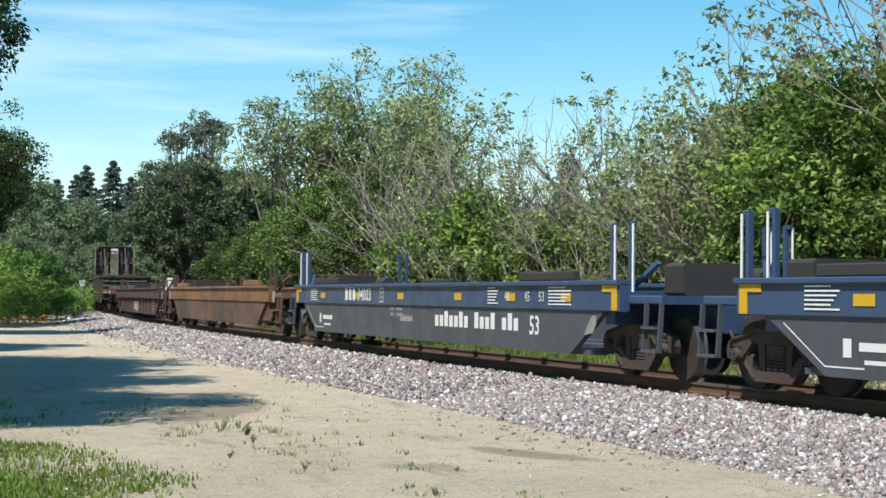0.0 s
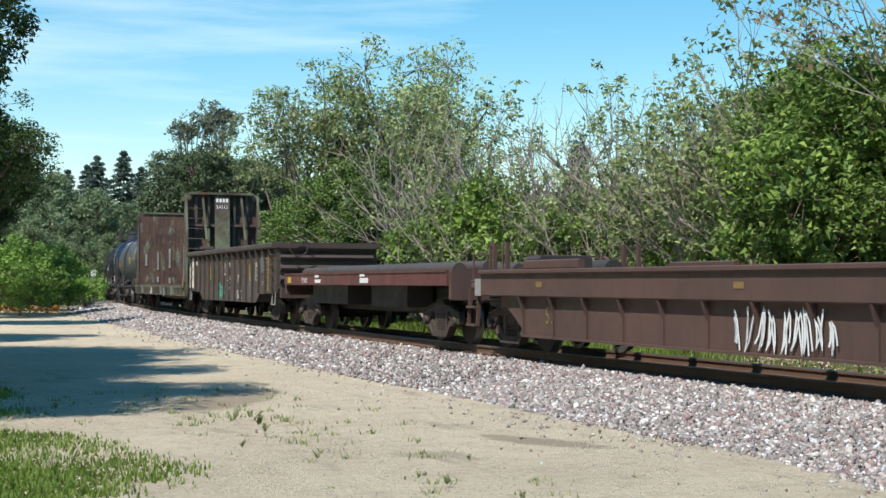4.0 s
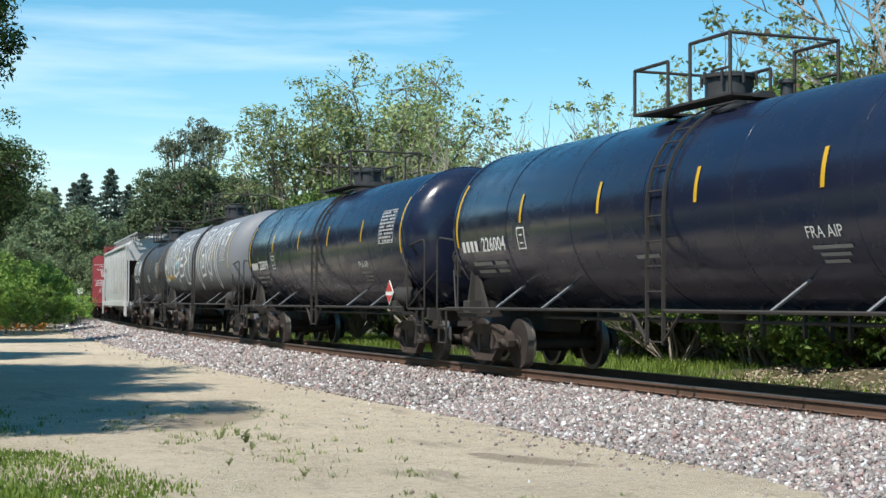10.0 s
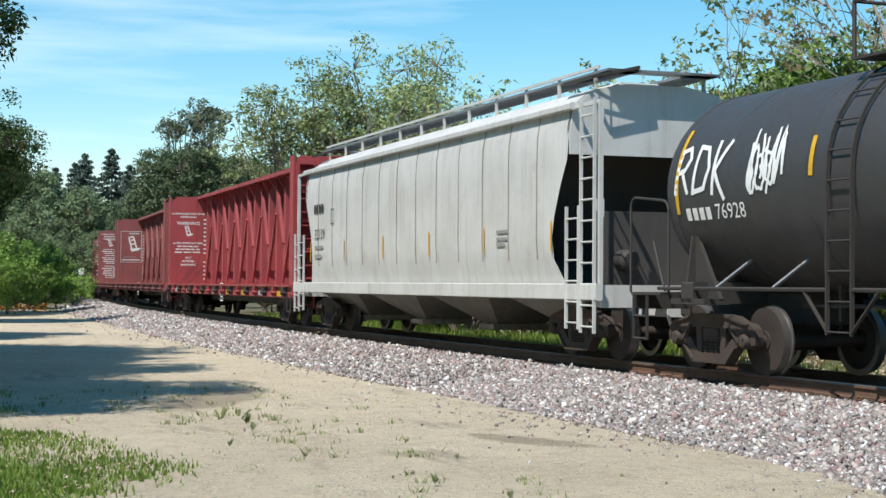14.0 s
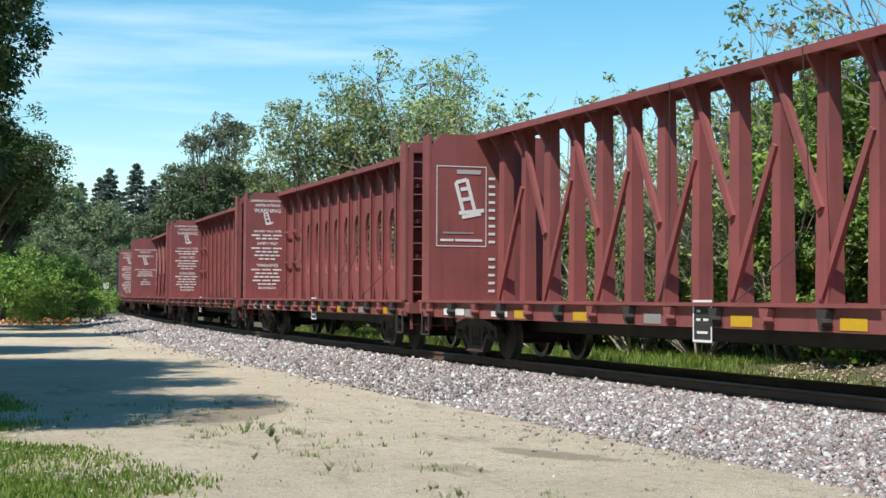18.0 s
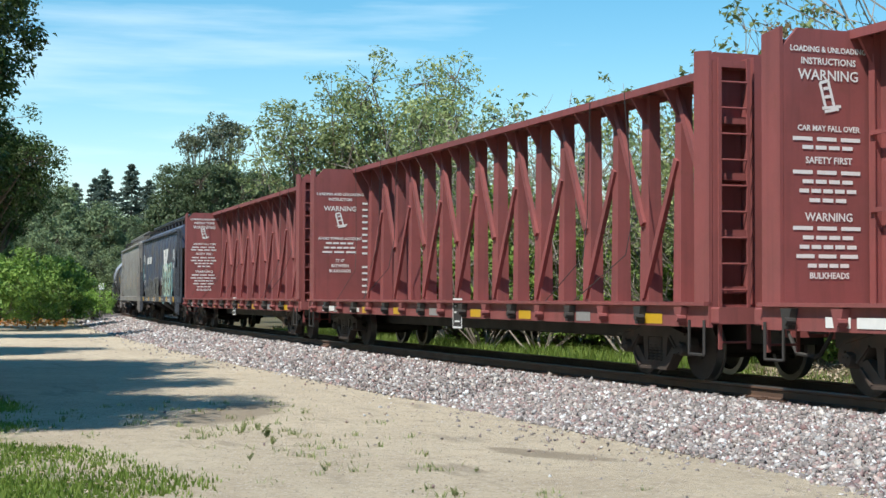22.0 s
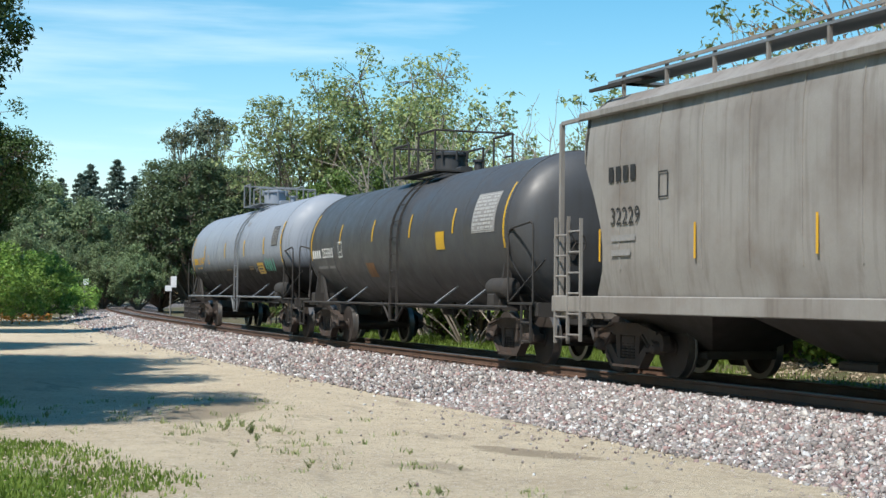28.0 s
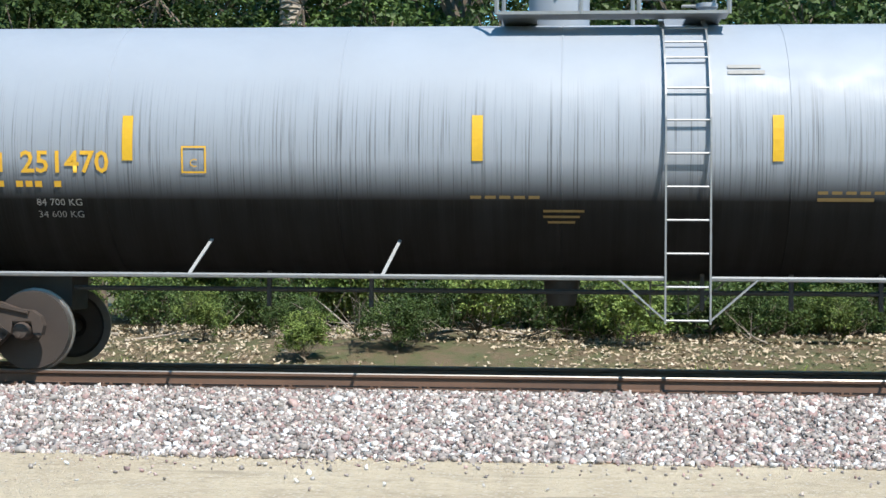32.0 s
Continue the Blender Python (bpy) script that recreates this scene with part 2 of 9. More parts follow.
def make_ground():
    """Sandy dirt with gravel specks, worn into grass away from the track."""
    m, n, l, p = nodes_of("ground")
    c = n.new("ShaderNodeTexCoord")
    s = n.new("ShaderNodeSeparateXYZ")
    l.new(c.outputs["Object"], s.inputs["Vector"])
    big = noise_tex(n, l, 0.35, 6.0)
    mid = noise_tex(n, l, 2.5, 6.0, None, 0.7)
    fine = noise_tex(n, l, 30.0, 6.0, None, 0.8)
    dirt = blend(n, l, ranged(n, l, big, 0.35, 0.7), (0.60, 0.505, 0.36), (0.47, 0.385, 0.27))
    dirt = blend(n, l, ranged(n, l, mid, 0.47, 0.68, 0.0, 0.6), dirt, (0.34, 0.265, 0.185))
    v = n.new("ShaderNodeTexVoronoi")
    v.inputs["Scale"].default_value = 22.0
    l.new(c.outputs["Object"], v.inputs["Vector"])
    vs = n.new("ShaderNodeSeparateColor")
    l.new(v.outputs["Color"], vs.inputs["Color"])
    pebble = times(n, l, ranged(n, l, v.outputs["Distance"], 0.4, 0.25), ranged(n, l, vs.outputs["Red"], 0.4, 0.6))
    dirt = blend(n, l, times(n, l, pebble, ranged(n, l, mid, 0.35, 0.6, 0.3, 1.0)), dirt, (0.66, 0.6, 0.51))
    dirt = blend(n, l, ranged(n, l, fine, 0.58, 0.7, 0.0, 0.7), dirt, (0.62, 0.55, 0.45))
    wet = ranged(n, l, noise_tex(n, l, 0.9, 3.0, (0.35, 1.6, 1.0)), 0.6, 0.68, 0.0, 0.55)
    dirt = blend(n, l, wet, dirt, (0.25, 0.2, 0.145))
    grit = noise_tex(n, l, 9.0, 8.0, None, 0.85)
    dirt = blend(n, l, ranged(n, l, grit, 0.53, 0.64, 0.0, 0.75), dirt, (0.33, 0.27, 0.2))
    dirt = blend(n, l, ranged(n, l, grit, 0.45, 0.35, 0.0, 0.7), dirt, (0.66, 0.59, 0.47))
    # two damp hollows
    for cx, cy, ang, ra, rb in ((-21.5, 5.75, -0.5, 1.9, 0.62), (-14.5, 7.35, 0.3, 0.9, 0.28)):
        mp = n.new("ShaderNodeMapping")
        mp.vector_type = "TEXTURE"
        mp.inputs["Location"].default_value, mp.inputs["Rotation"].default_value, mp.inputs["Scale"].default_value = (cx, cy, 0), (0, 0, ang), (ra, rb, 1)
        l.new(c.outputs["Object"], mp.inputs["Vector"])
        ln = n.new("ShaderNodeVectorMath")
        ln.operation = "LENGTH"
        l.new(mp.outputs["Vector"], ln.inputs[0])
        ad = n.new("ShaderNodeMath")
        ad.operation = "ADD"
        l.new(ln.outputs["Value"], ad.inputs[0])
        l.new(ranged(n, l, mid, 0.3, 0.7, -0.4, 0.4), ad.inputs[1])
        dirt = blend(n, l, ranged(n, l, ad.outputs["Value"], 1.15, 0.85, 0.0, 0.75), dirt, (0.24, 0.19, 0.13))
    dirt = blend(n, l, ranged(n, l, fine, 0.42, 0.3, 0.0, 0.6), dirt, (0.17, 0.13, 0.095))
    grass = blend(n, l, ranged(n, l, mid, 0.3, 0.7), (0.11, 0.17, 0.035), (0.24, 0.26, 0.09))
    # grass where y is well below or above the dirt road
    wob = n.new("ShaderNodeMath")
    wob.operation = "MULTIPLY_ADD"
    l.new(mid, wob.inputs[0])
    wob.inputs[1].default_value = 4.0
    l.new(s.outputs["Y"], wob.inputs[2])
    east = n.new("ShaderNodeMath")
    east.operation = "ADD"
    l.new(wob.outputs["Value"], east.inputs[0])
    l.new(ranged(n, l, s.outputs["X"], -12.5, -3.0, 0.0, 4.5), east.inputs[1])
    near = ranged(n, l, east.outputs["Value"], 4.5, 3.3)
    far = ranged(n, l, wob.outputs["Value"], 15.0, 16.5)
    both = n.new("ShaderNodeMath")
    both.operation = "MAXIMUM"
    l.new(near, both.inputs[0])
    l.new(far, both.inputs[1])
    floor_ = blend(n, l, ranged(n, l, mid, 0.4, 0.62), (0.14, 0.10, 0.06), (0.08, 0.09, 0.035))
    cover = blend(n, l, far, grass, floor_)
    l.new(blend(n, l, both.outputs["Value"], dirt, cover), p.inputs["Base Color"])
    p.inputs["Roughness"].default_value = 0.95
    relief(n, l, p, blend(n, l, 0.5, fine, grit), 1.0, 0.05)
    return m


M_GROUND = make_ground()
M_RUST = paint("rail_steel", (0.14, 0.077, 0.05), 0.7, (0.05, 0.034, 0.028), 0.6, 0.3)
M_RAILTOP = plain("worn_rail_head", (0.34, 0.31, 0.28), 0.42, 0.9, 0.15)
M_TIE = paint("creosote_tie", (0.11, 0.08, 0.06), 0.85, (0.05, 0.04, 0.035), 0.5, 0.2)
M_BARK = paint("bark", (0.16, 0.125, 0.095), 0.9, (0.06, 0.05, 0.04), 0.5, 0.5, bump=0.8)
M_TWIG = paint("grey_twig", (0.31, 0.265, 0.22), 0.9, (0.22, 0.18, 0.14), 0.35, 0.2)
M_OAK = leafy("oak_leaf", (0.06, 0.12, 0.022), (0.32, 0.44, 0.09), 0.25)
M_DEEP = leafy("deep_green_leaf", (0.045, 0.09, 0.02), (0.22, 0.31, 0.07), 0.22)
M_SPRING = leafy("spring_leaf", (0.19, 0.25, 0.09), (0.52, 0.58, 0.25), 0.34)
# distant grove and round tree: haze is put into the paler leaf colours
M_GROVELEAF = leafy("grove_leaf", (0.13, 0.18, 0.095), (0.27, 0.35, 0.16), 0.22)
M_ROUNDLEAF = leafy("round_tree_leaf", (0.085, 0.12, 0.062), (0.165, 0.22, 0.095), 0.22)
M_DARKLEAF = leafy("dark_leaf", (0.03, 0.058, 0.016), (0.12, 0.185, 0.05), 0.22)
M_BUSH = leafy("bush_leaf", (0.07, 0.125, 0.028), (0.29, 0.37, 0.10), 0.25)
M_EUC = leafy("eucalyptus_leaf", (0.085, 0.105, 0.07), (0.25, 0.28, 0.17), 0.3)
M_BRIGHT = leafy("bright_bush_leaf", (0.13, 0.26, 0.045), (0.40, 0.58, 0.13), 0.35)
M_BUDS = leafy("reddish_bud_leaf", (0.20, 0.12, 0.07), (0.34, 0.30, 0.13), 0.25)
# needle colour lifted to carry the haze of distance
M_CONIFER = leafy("conifer_needles", (0.065, 0.1, 0.082), (0.16, 0.215, 0.17), 0.15)
M_GRASS = leafy("grass_blade", (0.13, 0.225, 0.03), (0.36, 0.47, 0.095), 0.4)
M_WEED = leafy("weed_leaf", (0.182, 0.238, 0.084), (0.392, 0.42, 0.182), 0.4)
M_LITTER = island_tint("leaf_litter", [(0.32, 0.24, 0.15), (0.52, 0.43, 0.31), (0.22, 0.16, 0.1), (0.62, 0.54, 0.42)])

# ---- building helpers ----
class Shape:
    """Collects vertices and faces of one part."""

    def __init__(self):
        self.v, self.f = [], []

    def add(self, vs, fs):
        k = len(self.v)
        self.v += [tuple(a) for a in vs]
        self.f += [tuple(k + i for i in q) for q in fs]
        return self

    def box(self, x0, x1, y0, y1, z0, z1, c=0.0):
        """A box; c chamfers its long edges along x."""
        if c <= 0:
            vs = [(x, y, z) for x in (x0, x1) for y in (y0, y1) for z in (z0, z1)]
            return self.add(vs, [(0, 1, 3, 2), (4, 6, 7, 5), (0, 4, 5, 1), (2, 3, 7, 6), (0, 2, 6, 4), (1, 5, 7, 3)])
        prof = [(y0 + c, z0), (y1 - c, z0), (y1, z0 + c), (y1, z1 - c), (y1 - c, z1), (y0 + c, z1), (y0, z1 - c), (y0, z0 + c)]
        return self.extrude_x(prof, x0, x1)

    def extrude_x(self, prof, x0, x1):
        n = len(prof)
        vs = [(x0, y, z) for y, z in prof] + [(x1, y, z) for y, z in prof]
        fs = [(i, (i + 1) % n, n + (i + 1) % n, n + i) for i in range(n)] + [tuple(range(n - 1, -1, -1)), tuple(range(n, 2 * n))]
        return self.add(vs, fs)

    def extrude_y(self, prof, y0, y1):
        """prof: (x, z) pairs."""
        n = len(prof)
        vs = [(x, y0, z) for x, z in prof] + [(x, y1, z) for x, z in prof]
        fs = [(i, n + i, n + (i + 1) % n, (i + 1) % n) for i in range(n)] + [tuple(range(n)), tuple(range(2 * n - 1, n - 1, -1))]
        return self.add(vs, fs)

    def tube(self, a, b, r, n=6, r2=None):
        a, b = Vector(a), Vector(b)
        d = (b - a).normalized()
        u = d.orthogonal().normalized()
        w = d.cross(u)
        r2 = r if r2 is None else r2
        vs = [a + (u * math.cos(t) + w * math.sin(t)) * r for t in (2 * math.pi * i / n for i in range(n))]
        vs += [b + (u * math.cos(t) + w * math.sin(t)) * r2 for t in (2 * math.pi * i / n for i in range(n))]
        fs = [(i, (i + 1) % n, n + (i + 1) % n, n + i) for i in range(n)] + [tuple(range(n - 1, -1, -1)), tuple(range(n, 2 * n))]
        return self.add(vs, fs)

    def pipe(self, pts, r, n=6):
        for a, b in zip(pts, pts[1:]):
            self.tube(a, b, r, n)
        return self

    def bar(self, a, b, w, h):
        """A square bar from a to b, w wide across y, h high."""
        a, b = Vector(a), Vector(b)
        d = (b - a).normalized()
        u = Vector((0, 1, 0)) if abs(d.y) < 0.9 else Vector((1, 0, 0))
        s = d.cross(u).normalized()
        vs = [p + u * (w / 2 * i) + s * (h / 2 * j) for p in (a, b) for i, j in ((-1, -1), (1, -1), (1, 1), (-1, 1))]
        return self.add(vs, [(0, 1, 5, 4), (1, 2, 6, 5), (2, 3, 7, 6), (3, 0, 4, 7), (3, 2, 1, 0), (4, 5, 6, 7)])

    def lathe_x(self, prof, zc, n=40, yc=0.0, a0=0.0):
        """prof: (x, radius) pairs turned about the line y = yc, z = zc."""
        vs, fs, m = [], [], len(prof)
        for x, r in prof:
            vs += [(x, yc + r * math.cos(a0 + 2 * math.pi * i / n), zc + r * math.sin(a0 + 2 * math.pi * i / n)) for i in range(n)]
        for j in range(m - 1):
            fs += [(j * n + i, (j + 1) * n + i, (j + 1) * n + (i + 1) % n, j * n + (i + 1) % n) for i in range(n)]
        fs += [tuple(range(n)), tuple(range(m * n - 1, (m - 1) * n - 1, -1))]
        return self.add(vs, fs)

    def lathe_y(self, prof, xc, zc, n=28):
        vs, fs, m = [], [], len(prof)
        for y, r in prof:
            vs += [(xc + r * math.cos(2 * math.pi * i / n), y, zc + r * math.sin(2 * math.pi * i / n)) for i in range(n)]
        for j in range(m - 1):
            fs += [(j * n + i, j * n + (i + 1) % n, (j + 1) * n + (i + 1) % n, (j + 1) * n + i) for i in range(n)]
        fs += [tuple(range(n - 1, -1, -1)), tuple(range((m - 1) * n, m * n))]
        return self.add(vs, fs)

    def lathe_z(self, prof, xc, yc, n=20):
        vs, fs, m = [], [], len(prof)
        for z, r in prof:
            vs += [(xc + r * math.cos(2 * math.pi * i / n), yc + r * math.sin(2 * math.pi * i / n), z) for i in range(n)]
        for j in range(m - 1):
            fs += [(j * n + i, j * n + (i + 1) % n, (j + 1) * n + (i + 1) % n, (j + 1) * n + i) for i in range(n)]
        fs += [tuple(range(n - 1, -1, -1)), tuple(range((m - 1) * n, m * n))]
        return self.add(vs, fs)

    def mesh(self, name, material, smooth=None):
        me = bpy.data.meshes.new(name)
        me.from_pydata(self.v, [], self.f)
        me.materials.append(material)
        if smooth:
            for p in me.polygons:
                p.use_smooth = True
            me.set_sharp_from_angle(angle=radians(smooth))
        me.update()
        return me


def part(name, shape, material, parent, label="", smooth=None, at=None):
    ob = new(name, shape.mesh(name, material, smooth) if isinstance(shape, Shape) else shape)
    ob.parent = parent
    if at is not None:
        ob.matrix_basis = at
    if label:
        ob["label"] = label
    return ob


def big_mesh(name, verts, faces, material):
    """A mesh from numpy arrays: verts (n, 3), faces (m, k)."""
    me = bpy.data.meshes.new(name)
    k = faces.shape[1]
    me.vertices.add(len(verts))
    me.vertices.foreach_set("co", np.ascontiguousarray(verts, dtype=np.float32).ravel())
    me.loops.add(faces.size)
    me.loops.foreach_set("vertex_index", np.ascontiguousarray(faces, dtype=np.int32).ravel())
    me.polygons.add(len(faces))
    me.polygons.foreach_set("loop_start", np.arange(0, faces.size, k, dtype=np.int32))
    me.materials.append(material)
    me.update(calc_edges=True)
    me.validate()
    return me


def root(name, label, category, group="", m=None):
    ob = new(name)
    ob.empty_display_size = 0.5
    if m is not None:
        ob.matrix_basis = m
    return tagged(ob, label, category, group)


# ---- the line of the track ----
FOOT, DS = 12.457, 0.5
LINE = []


def lay_line():
    """Centre line, by the metres s along it from the foot, growing away to the far bend: s, x, y, heading."""
    x, y, th, s = 120.0, FOOT, 0.0, -120.0
    while s < 520:
        LINE.append((s, x, y, th))
        k = min(max((s + 26.5) / 20, 0), 1) / 800 + min(max((s - 104) / 60, 0), 1) * (1 / 300 - 1 / 800)
        th += k * DS
        x, y, s = x - math.cos(th) * DS, y + math.sin(th) * DS, s + DS


lay_line()
# the foot of the line is at x = 0
_i = int(120 / DS)
_dx, _dy = -LINE[_i][1], FOOT - LINE[_i][2]
LINE = [(s, x + _dx, y + _dy, th) for s, x, y, th in LINE]


def on_line(s, off=0.0):
    """The point at s, off metres to the far side, and the heading."""
    if s <= LINE[0][0]:
        return LINE[0][1] - (s - LINE[0][0]), LINE[0][2] + off, 0.0
    i = min(int((s - LINE[0][0]) / DS), len(LINE) - 2)
    w = (s - LINE[i][0]) / DS
    a, b = LINE[i], LINE[i + 1]
    th = a[3] + w * (b[3] - a[3])
    return a[1] + w * (b[1] - a[1]) + off * math.sin(th), a[2] + w * (b[2] - a[2]) + off * math.cos(th), th


def ribbon(name, prof, s_list, material, kind="structure", closed=True, smooth=None):
    """A profile of (off, z) swept along the line."""
    sh, n = Shape(), len(prof)
    for s in s_list:
        for off, z in prof:
            x, y, _ = on_line(s, off)
            sh.v.append((x, y, z))
    for j in range(len(s_list) - 1):
        for i in range(n if closed else n - 1):
            sh.f.append((j * n + i, (j + 1) * n + i, (j + 1) * n + (i + 1) % n, j * n + (i + 1) % n))
    return sh.mesh(name, material, smooth)


# ---- ground, ballast, rails ----
def bank(x, y):
    """Low bank beyond the track along its near stretch."""
    u = min(max((y - 15.9) / 3.2, 0.0), 1.0) * min(max((x + 34) / 12, 0.0), 1.0) * min(max((60 - x) / 12, 0.0), 1.0)
    return 0.5 * u * u * (3 - 2 * u)


def build_ground():
    xs = np.concatenate([np.linspace(-1500, -140, 18), np.linspace(-130, 60, 96), np.linspace(70, 1200, 14)])
    ys = np.concatenate([np.linspace(-600, -20, 10), np.linspace(-16, 14, 24), np.linspace(15, 24, 19), np.linspace(25, 60, 24), np.linspace(66, 1600, 26)])
    vs, fs = [], []
    for x in xs:
        for y in ys:
            z = 0.0
            if -140 < x < 70 and -20 < y < 70:
                z = 0.035 * noise.noise((x * 0.3, y * 0.4, 0)) + 0.015 * noise.noise((x * 1.1, y * 1.3, 4))
                d = abs(y - 5.6)
                z -= 0.03 * math.exp(-((d - 0.9) / 0.35) ** 2) if x > -60 else 0
            vs.append((x, y, z + bank(x, y)))
    m = len(ys)
    for i in range(len(xs) - 1):
        for j in range(m - 1):
            fs.append((i * m + j, (i + 1) * m + j, (i + 1) * m + j + 1, i * m + j + 1))
    sh = Shape()
    sh.v, sh.f = vs, fs
    g = new("ground", sh.mesh("ground", M_GROUND, 60))
    tagged(g, "sandy dirt service road with grass at its edges", "ground", kind="structure")


build_ground()
S_NEAR = [-60 + i * 1.0 for i in range(181)]
S_ALL = [-118 + i * 2.0 for i in range(300)]
TIE_TOP = RAIL - 0.175


def apron(s):
    """How far the gravel reaches towards the road."""
    pts = ((-120, 4.9), (6, 4.9), (13, 3.95), (600, 3.95))
    for (a, p), (b, q) in zip(pts, pts[1:]):
        if s <= b:
            return p + (q - p) * (s - a) / (b - a)


def ballast_mesh():
    sh, ss = Shape(), S_ALL[:50] + [S_ALL[50] + 0.5 * k for k in range(1, 60)] + [s for s in S_ALL if s > -118 + 100 + 29.6]
    n = 9
    for s in ss:
        a = apron(s)
        for off, z in [(-a - 0.15, -0.15), (-a, 0.0), (-3.3 - 0.3 * (a - 3.95), 0.1), (-2.1, TIE_TOP - 0.03), (-1.45, TIE_TOP), (1.45, TIE_TOP), (2.2, TIE_TOP - 0.04), (3.6, 0.02), (4.0, -0.15)]:
            x, y, _ = on_line(s, off)
            sh.v.append((x, y, z))
    for j in range(len(ss) - 1):
        for i in range(n):
            sh.f.append((j * n + i, (j + 1) * n + i, (j + 1) * n + (i + 1) % n, j * n + (i + 1) % n))
    return sh.mesh("ballast", M_BALLAST)


bed = new("ballast", ballast_mesh())
tagged(bed, "grey and pinkish crushed stone ballast bed under the track", "ballast", kind="structure")


def stones():
    """Loose crushed stone over the near shoulder: angular lumps of eight corners."""
    rng = np.random.default_rng(3)
    cnt = 96000
    # denser near the foot
    s = np.concatenate([rng.uniform(-9, 9, 42000), rng.uniform(9, 22, 27000), rng.uniform(22, 50, 16000), rng.uniform(50, 100, cnt - 85000)])
    reach = np.array([apron(q) for q in s])
    off = -1.25 - (reach - 1.0) * rng.beta(1.1, 1.15, cnt)
    strag = rng.random(cnt) < 0.09
    off[strag] -= rng.exponential(0.55, strag.sum())
    size_k = np.where(strag, 0.62, 1.0)
    size = rng.uniform(0.012, 0.031, cnt) * (1 + 0.5 * (rng.random(cnt) < 0.08))
    size *= np.interp(s, [18, 40, 90], [1.0, 1.5, 2.4]) * size_k
    prof_o, prof_z = [-9, -3.95, -3.3, -2.1, -1.45, 0], [0, 0.0, 0.1, TIE_TOP - 0.03, TIE_TOP, TIE_TOP]
    flat_ = 3.3 + 0.3 * (reach - 3.95)
    z = np.where(off < -2.1, np.where(off < -flat_, 0.1 * np.clip((off + reach) / (reach - flat_), 0, 1), 0.1 + (TIE_TOP - 0.13) * (off + flat_) / (flat_ - 2.1)), np.interp(off, prof_o, prof_z)) + size * rng.uniform(0.1, 0.7, cnt)
    S = np.array([p[0] for p in LINE])
    X, Y, TH = (np.interp(s, S, np.array([p[k] for p in LINE])) for k in (1, 2, 3))
    c = np.stack([X + off * np.sin(TH), Y + off * np.cos(TH), z], -1)
    cube = np.array([(a, b, d) for a in (-1, 1) for b in (-1, 1) for d in (-1, 1)], float)
    faces = np.array([(0, 1, 3, 2), (4, 6, 7, 5), (0, 4, 5, 1), (2, 3, 7, 6), (0, 2, 6, 4), (1, 5, 7, 3)])
    v = cube[None] * rng.uniform(0.15, 1.25, (cnt, 8, 3)) * size[:, None, None] * rng.uniform(0.6, 1.25, (cnt, 1, 3))
    a, b = rng.uniform(0, 6.28, cnt), rng.uniform(-0.8, 0.8, cnt)
    ca, sa, cb, sb = np.cos(a), np.sin(a), np.cos(b), np.sin(b)
    R = np.stack([np.stack([ca, -sa * cb, sa * sb], -1), np.stack([sa, ca * cb, -ca * sb], -1), np.stack([0 * a, sb, cb], -1)], 1)
    v = np.einsum("nij,nkj->nki", R, v) + c[:, None, :]
    f = faces[None] + 8 * np.arange(cnt)[:, None, None]
    ob = new("ballast_stones", big_mesh("ballast_stones", v.reshape(-1, 3), f.reshape(-1, 4), M_STONE))
    tagged(ob, "loose crushed grey, white and reddish ballast stones", "stones", kind="stuff")


stones()


def single_stones():
    """The nearest lumps as pieces of their own."""
    rng = random.Random(14)
    kinds = []
    for k in range(6):
        sh = Shape()
        sh.v = [(a * rng.uniform(0.5, 1.15), b * rng.uniform(0.5, 1.1), d * rng.uniform(0.4, 0.9)) for a in (-1, 1) for b in (-1, 1) for d in (-1, 1)]
        sh.f = [(0, 1, 3, 2), (4, 6, 7, 5), (0, 4, 5, 1), (2, 3, 7, 6), (0, 2, 6, 4), (1, 5, 7, 3)]
        kinds.append(sh.mesh("stone", M_STONE))
    for i in range(280):
        s = rng.uniform(-7, 8)
        off = -rng.uniform(2.4, apron(s) + 0.3)
        x, y, _ = on_line(s, off)
        q = rng.uniform(0.022, 0.04)
        z = max(0.0, 0.1 * (apron(s) + off) / (apron(s) - 3.3)) if off < -3.3 else 0.1 + 0.14 * (3.3 + off) / 1.2
        part("stone", kinds[i % 6], M_STONE, bed, at=Matrix.Translation((x, y, z + q * 0.5)) @ Matrix.Rotation(rng.uniform(0, 6.28), 4, "Z") @ Matrix.Rotation(rng.uniform(-0.5, 0.5), 4, "X") @ Matrix.Scale(q, 4))


single_stones()


def pebbles():
    """Grit lying on the dirt road: small lumps of six corners."""
    rng = np.random.default_rng(6)
    n = 16000
    x = -3.0 - 24.0 * rng.random(n) ** 1.1
    y = 8.6 - 6.4 * rng.random(n) ** 1.35
    size = 0.004 + 0.009 * rng.random(n) ** 3
    c = np.stack([x, y, size * 0.3], -1)
    o = np.array([(1, 0, 0), (-1, 0, 0), (0, 1, 0), (0, -1, 0), (0, 0, 1), (0, 0, -1)], float)
    v = o[None] * size[:, None, None] * rng.uniform(0.6, 1.3, (n, 6, 1)) + c[:, None, :]
    a = rng.uniform(0, 6.28, n)
    v[:, :, 0] += 0.4 * size[:, None] * np.cos(a)[:, None] * (v[:, :, 2] > 0)
    f = np.array([(0, 2, 4), (2, 1, 4), (1, 3, 4), (3, 0, 4)])[None] + 6 * np.arange(n)[:, None, None]
    ob = new("road_grit", big_mesh("road_grit", v.reshape(-1, 3), f.reshape(-1, 3), M_GRIT))
    tagged(ob, "pale grit and pebbles strewn over the dirt road", "gravel", kind="stuff")


pebbles()
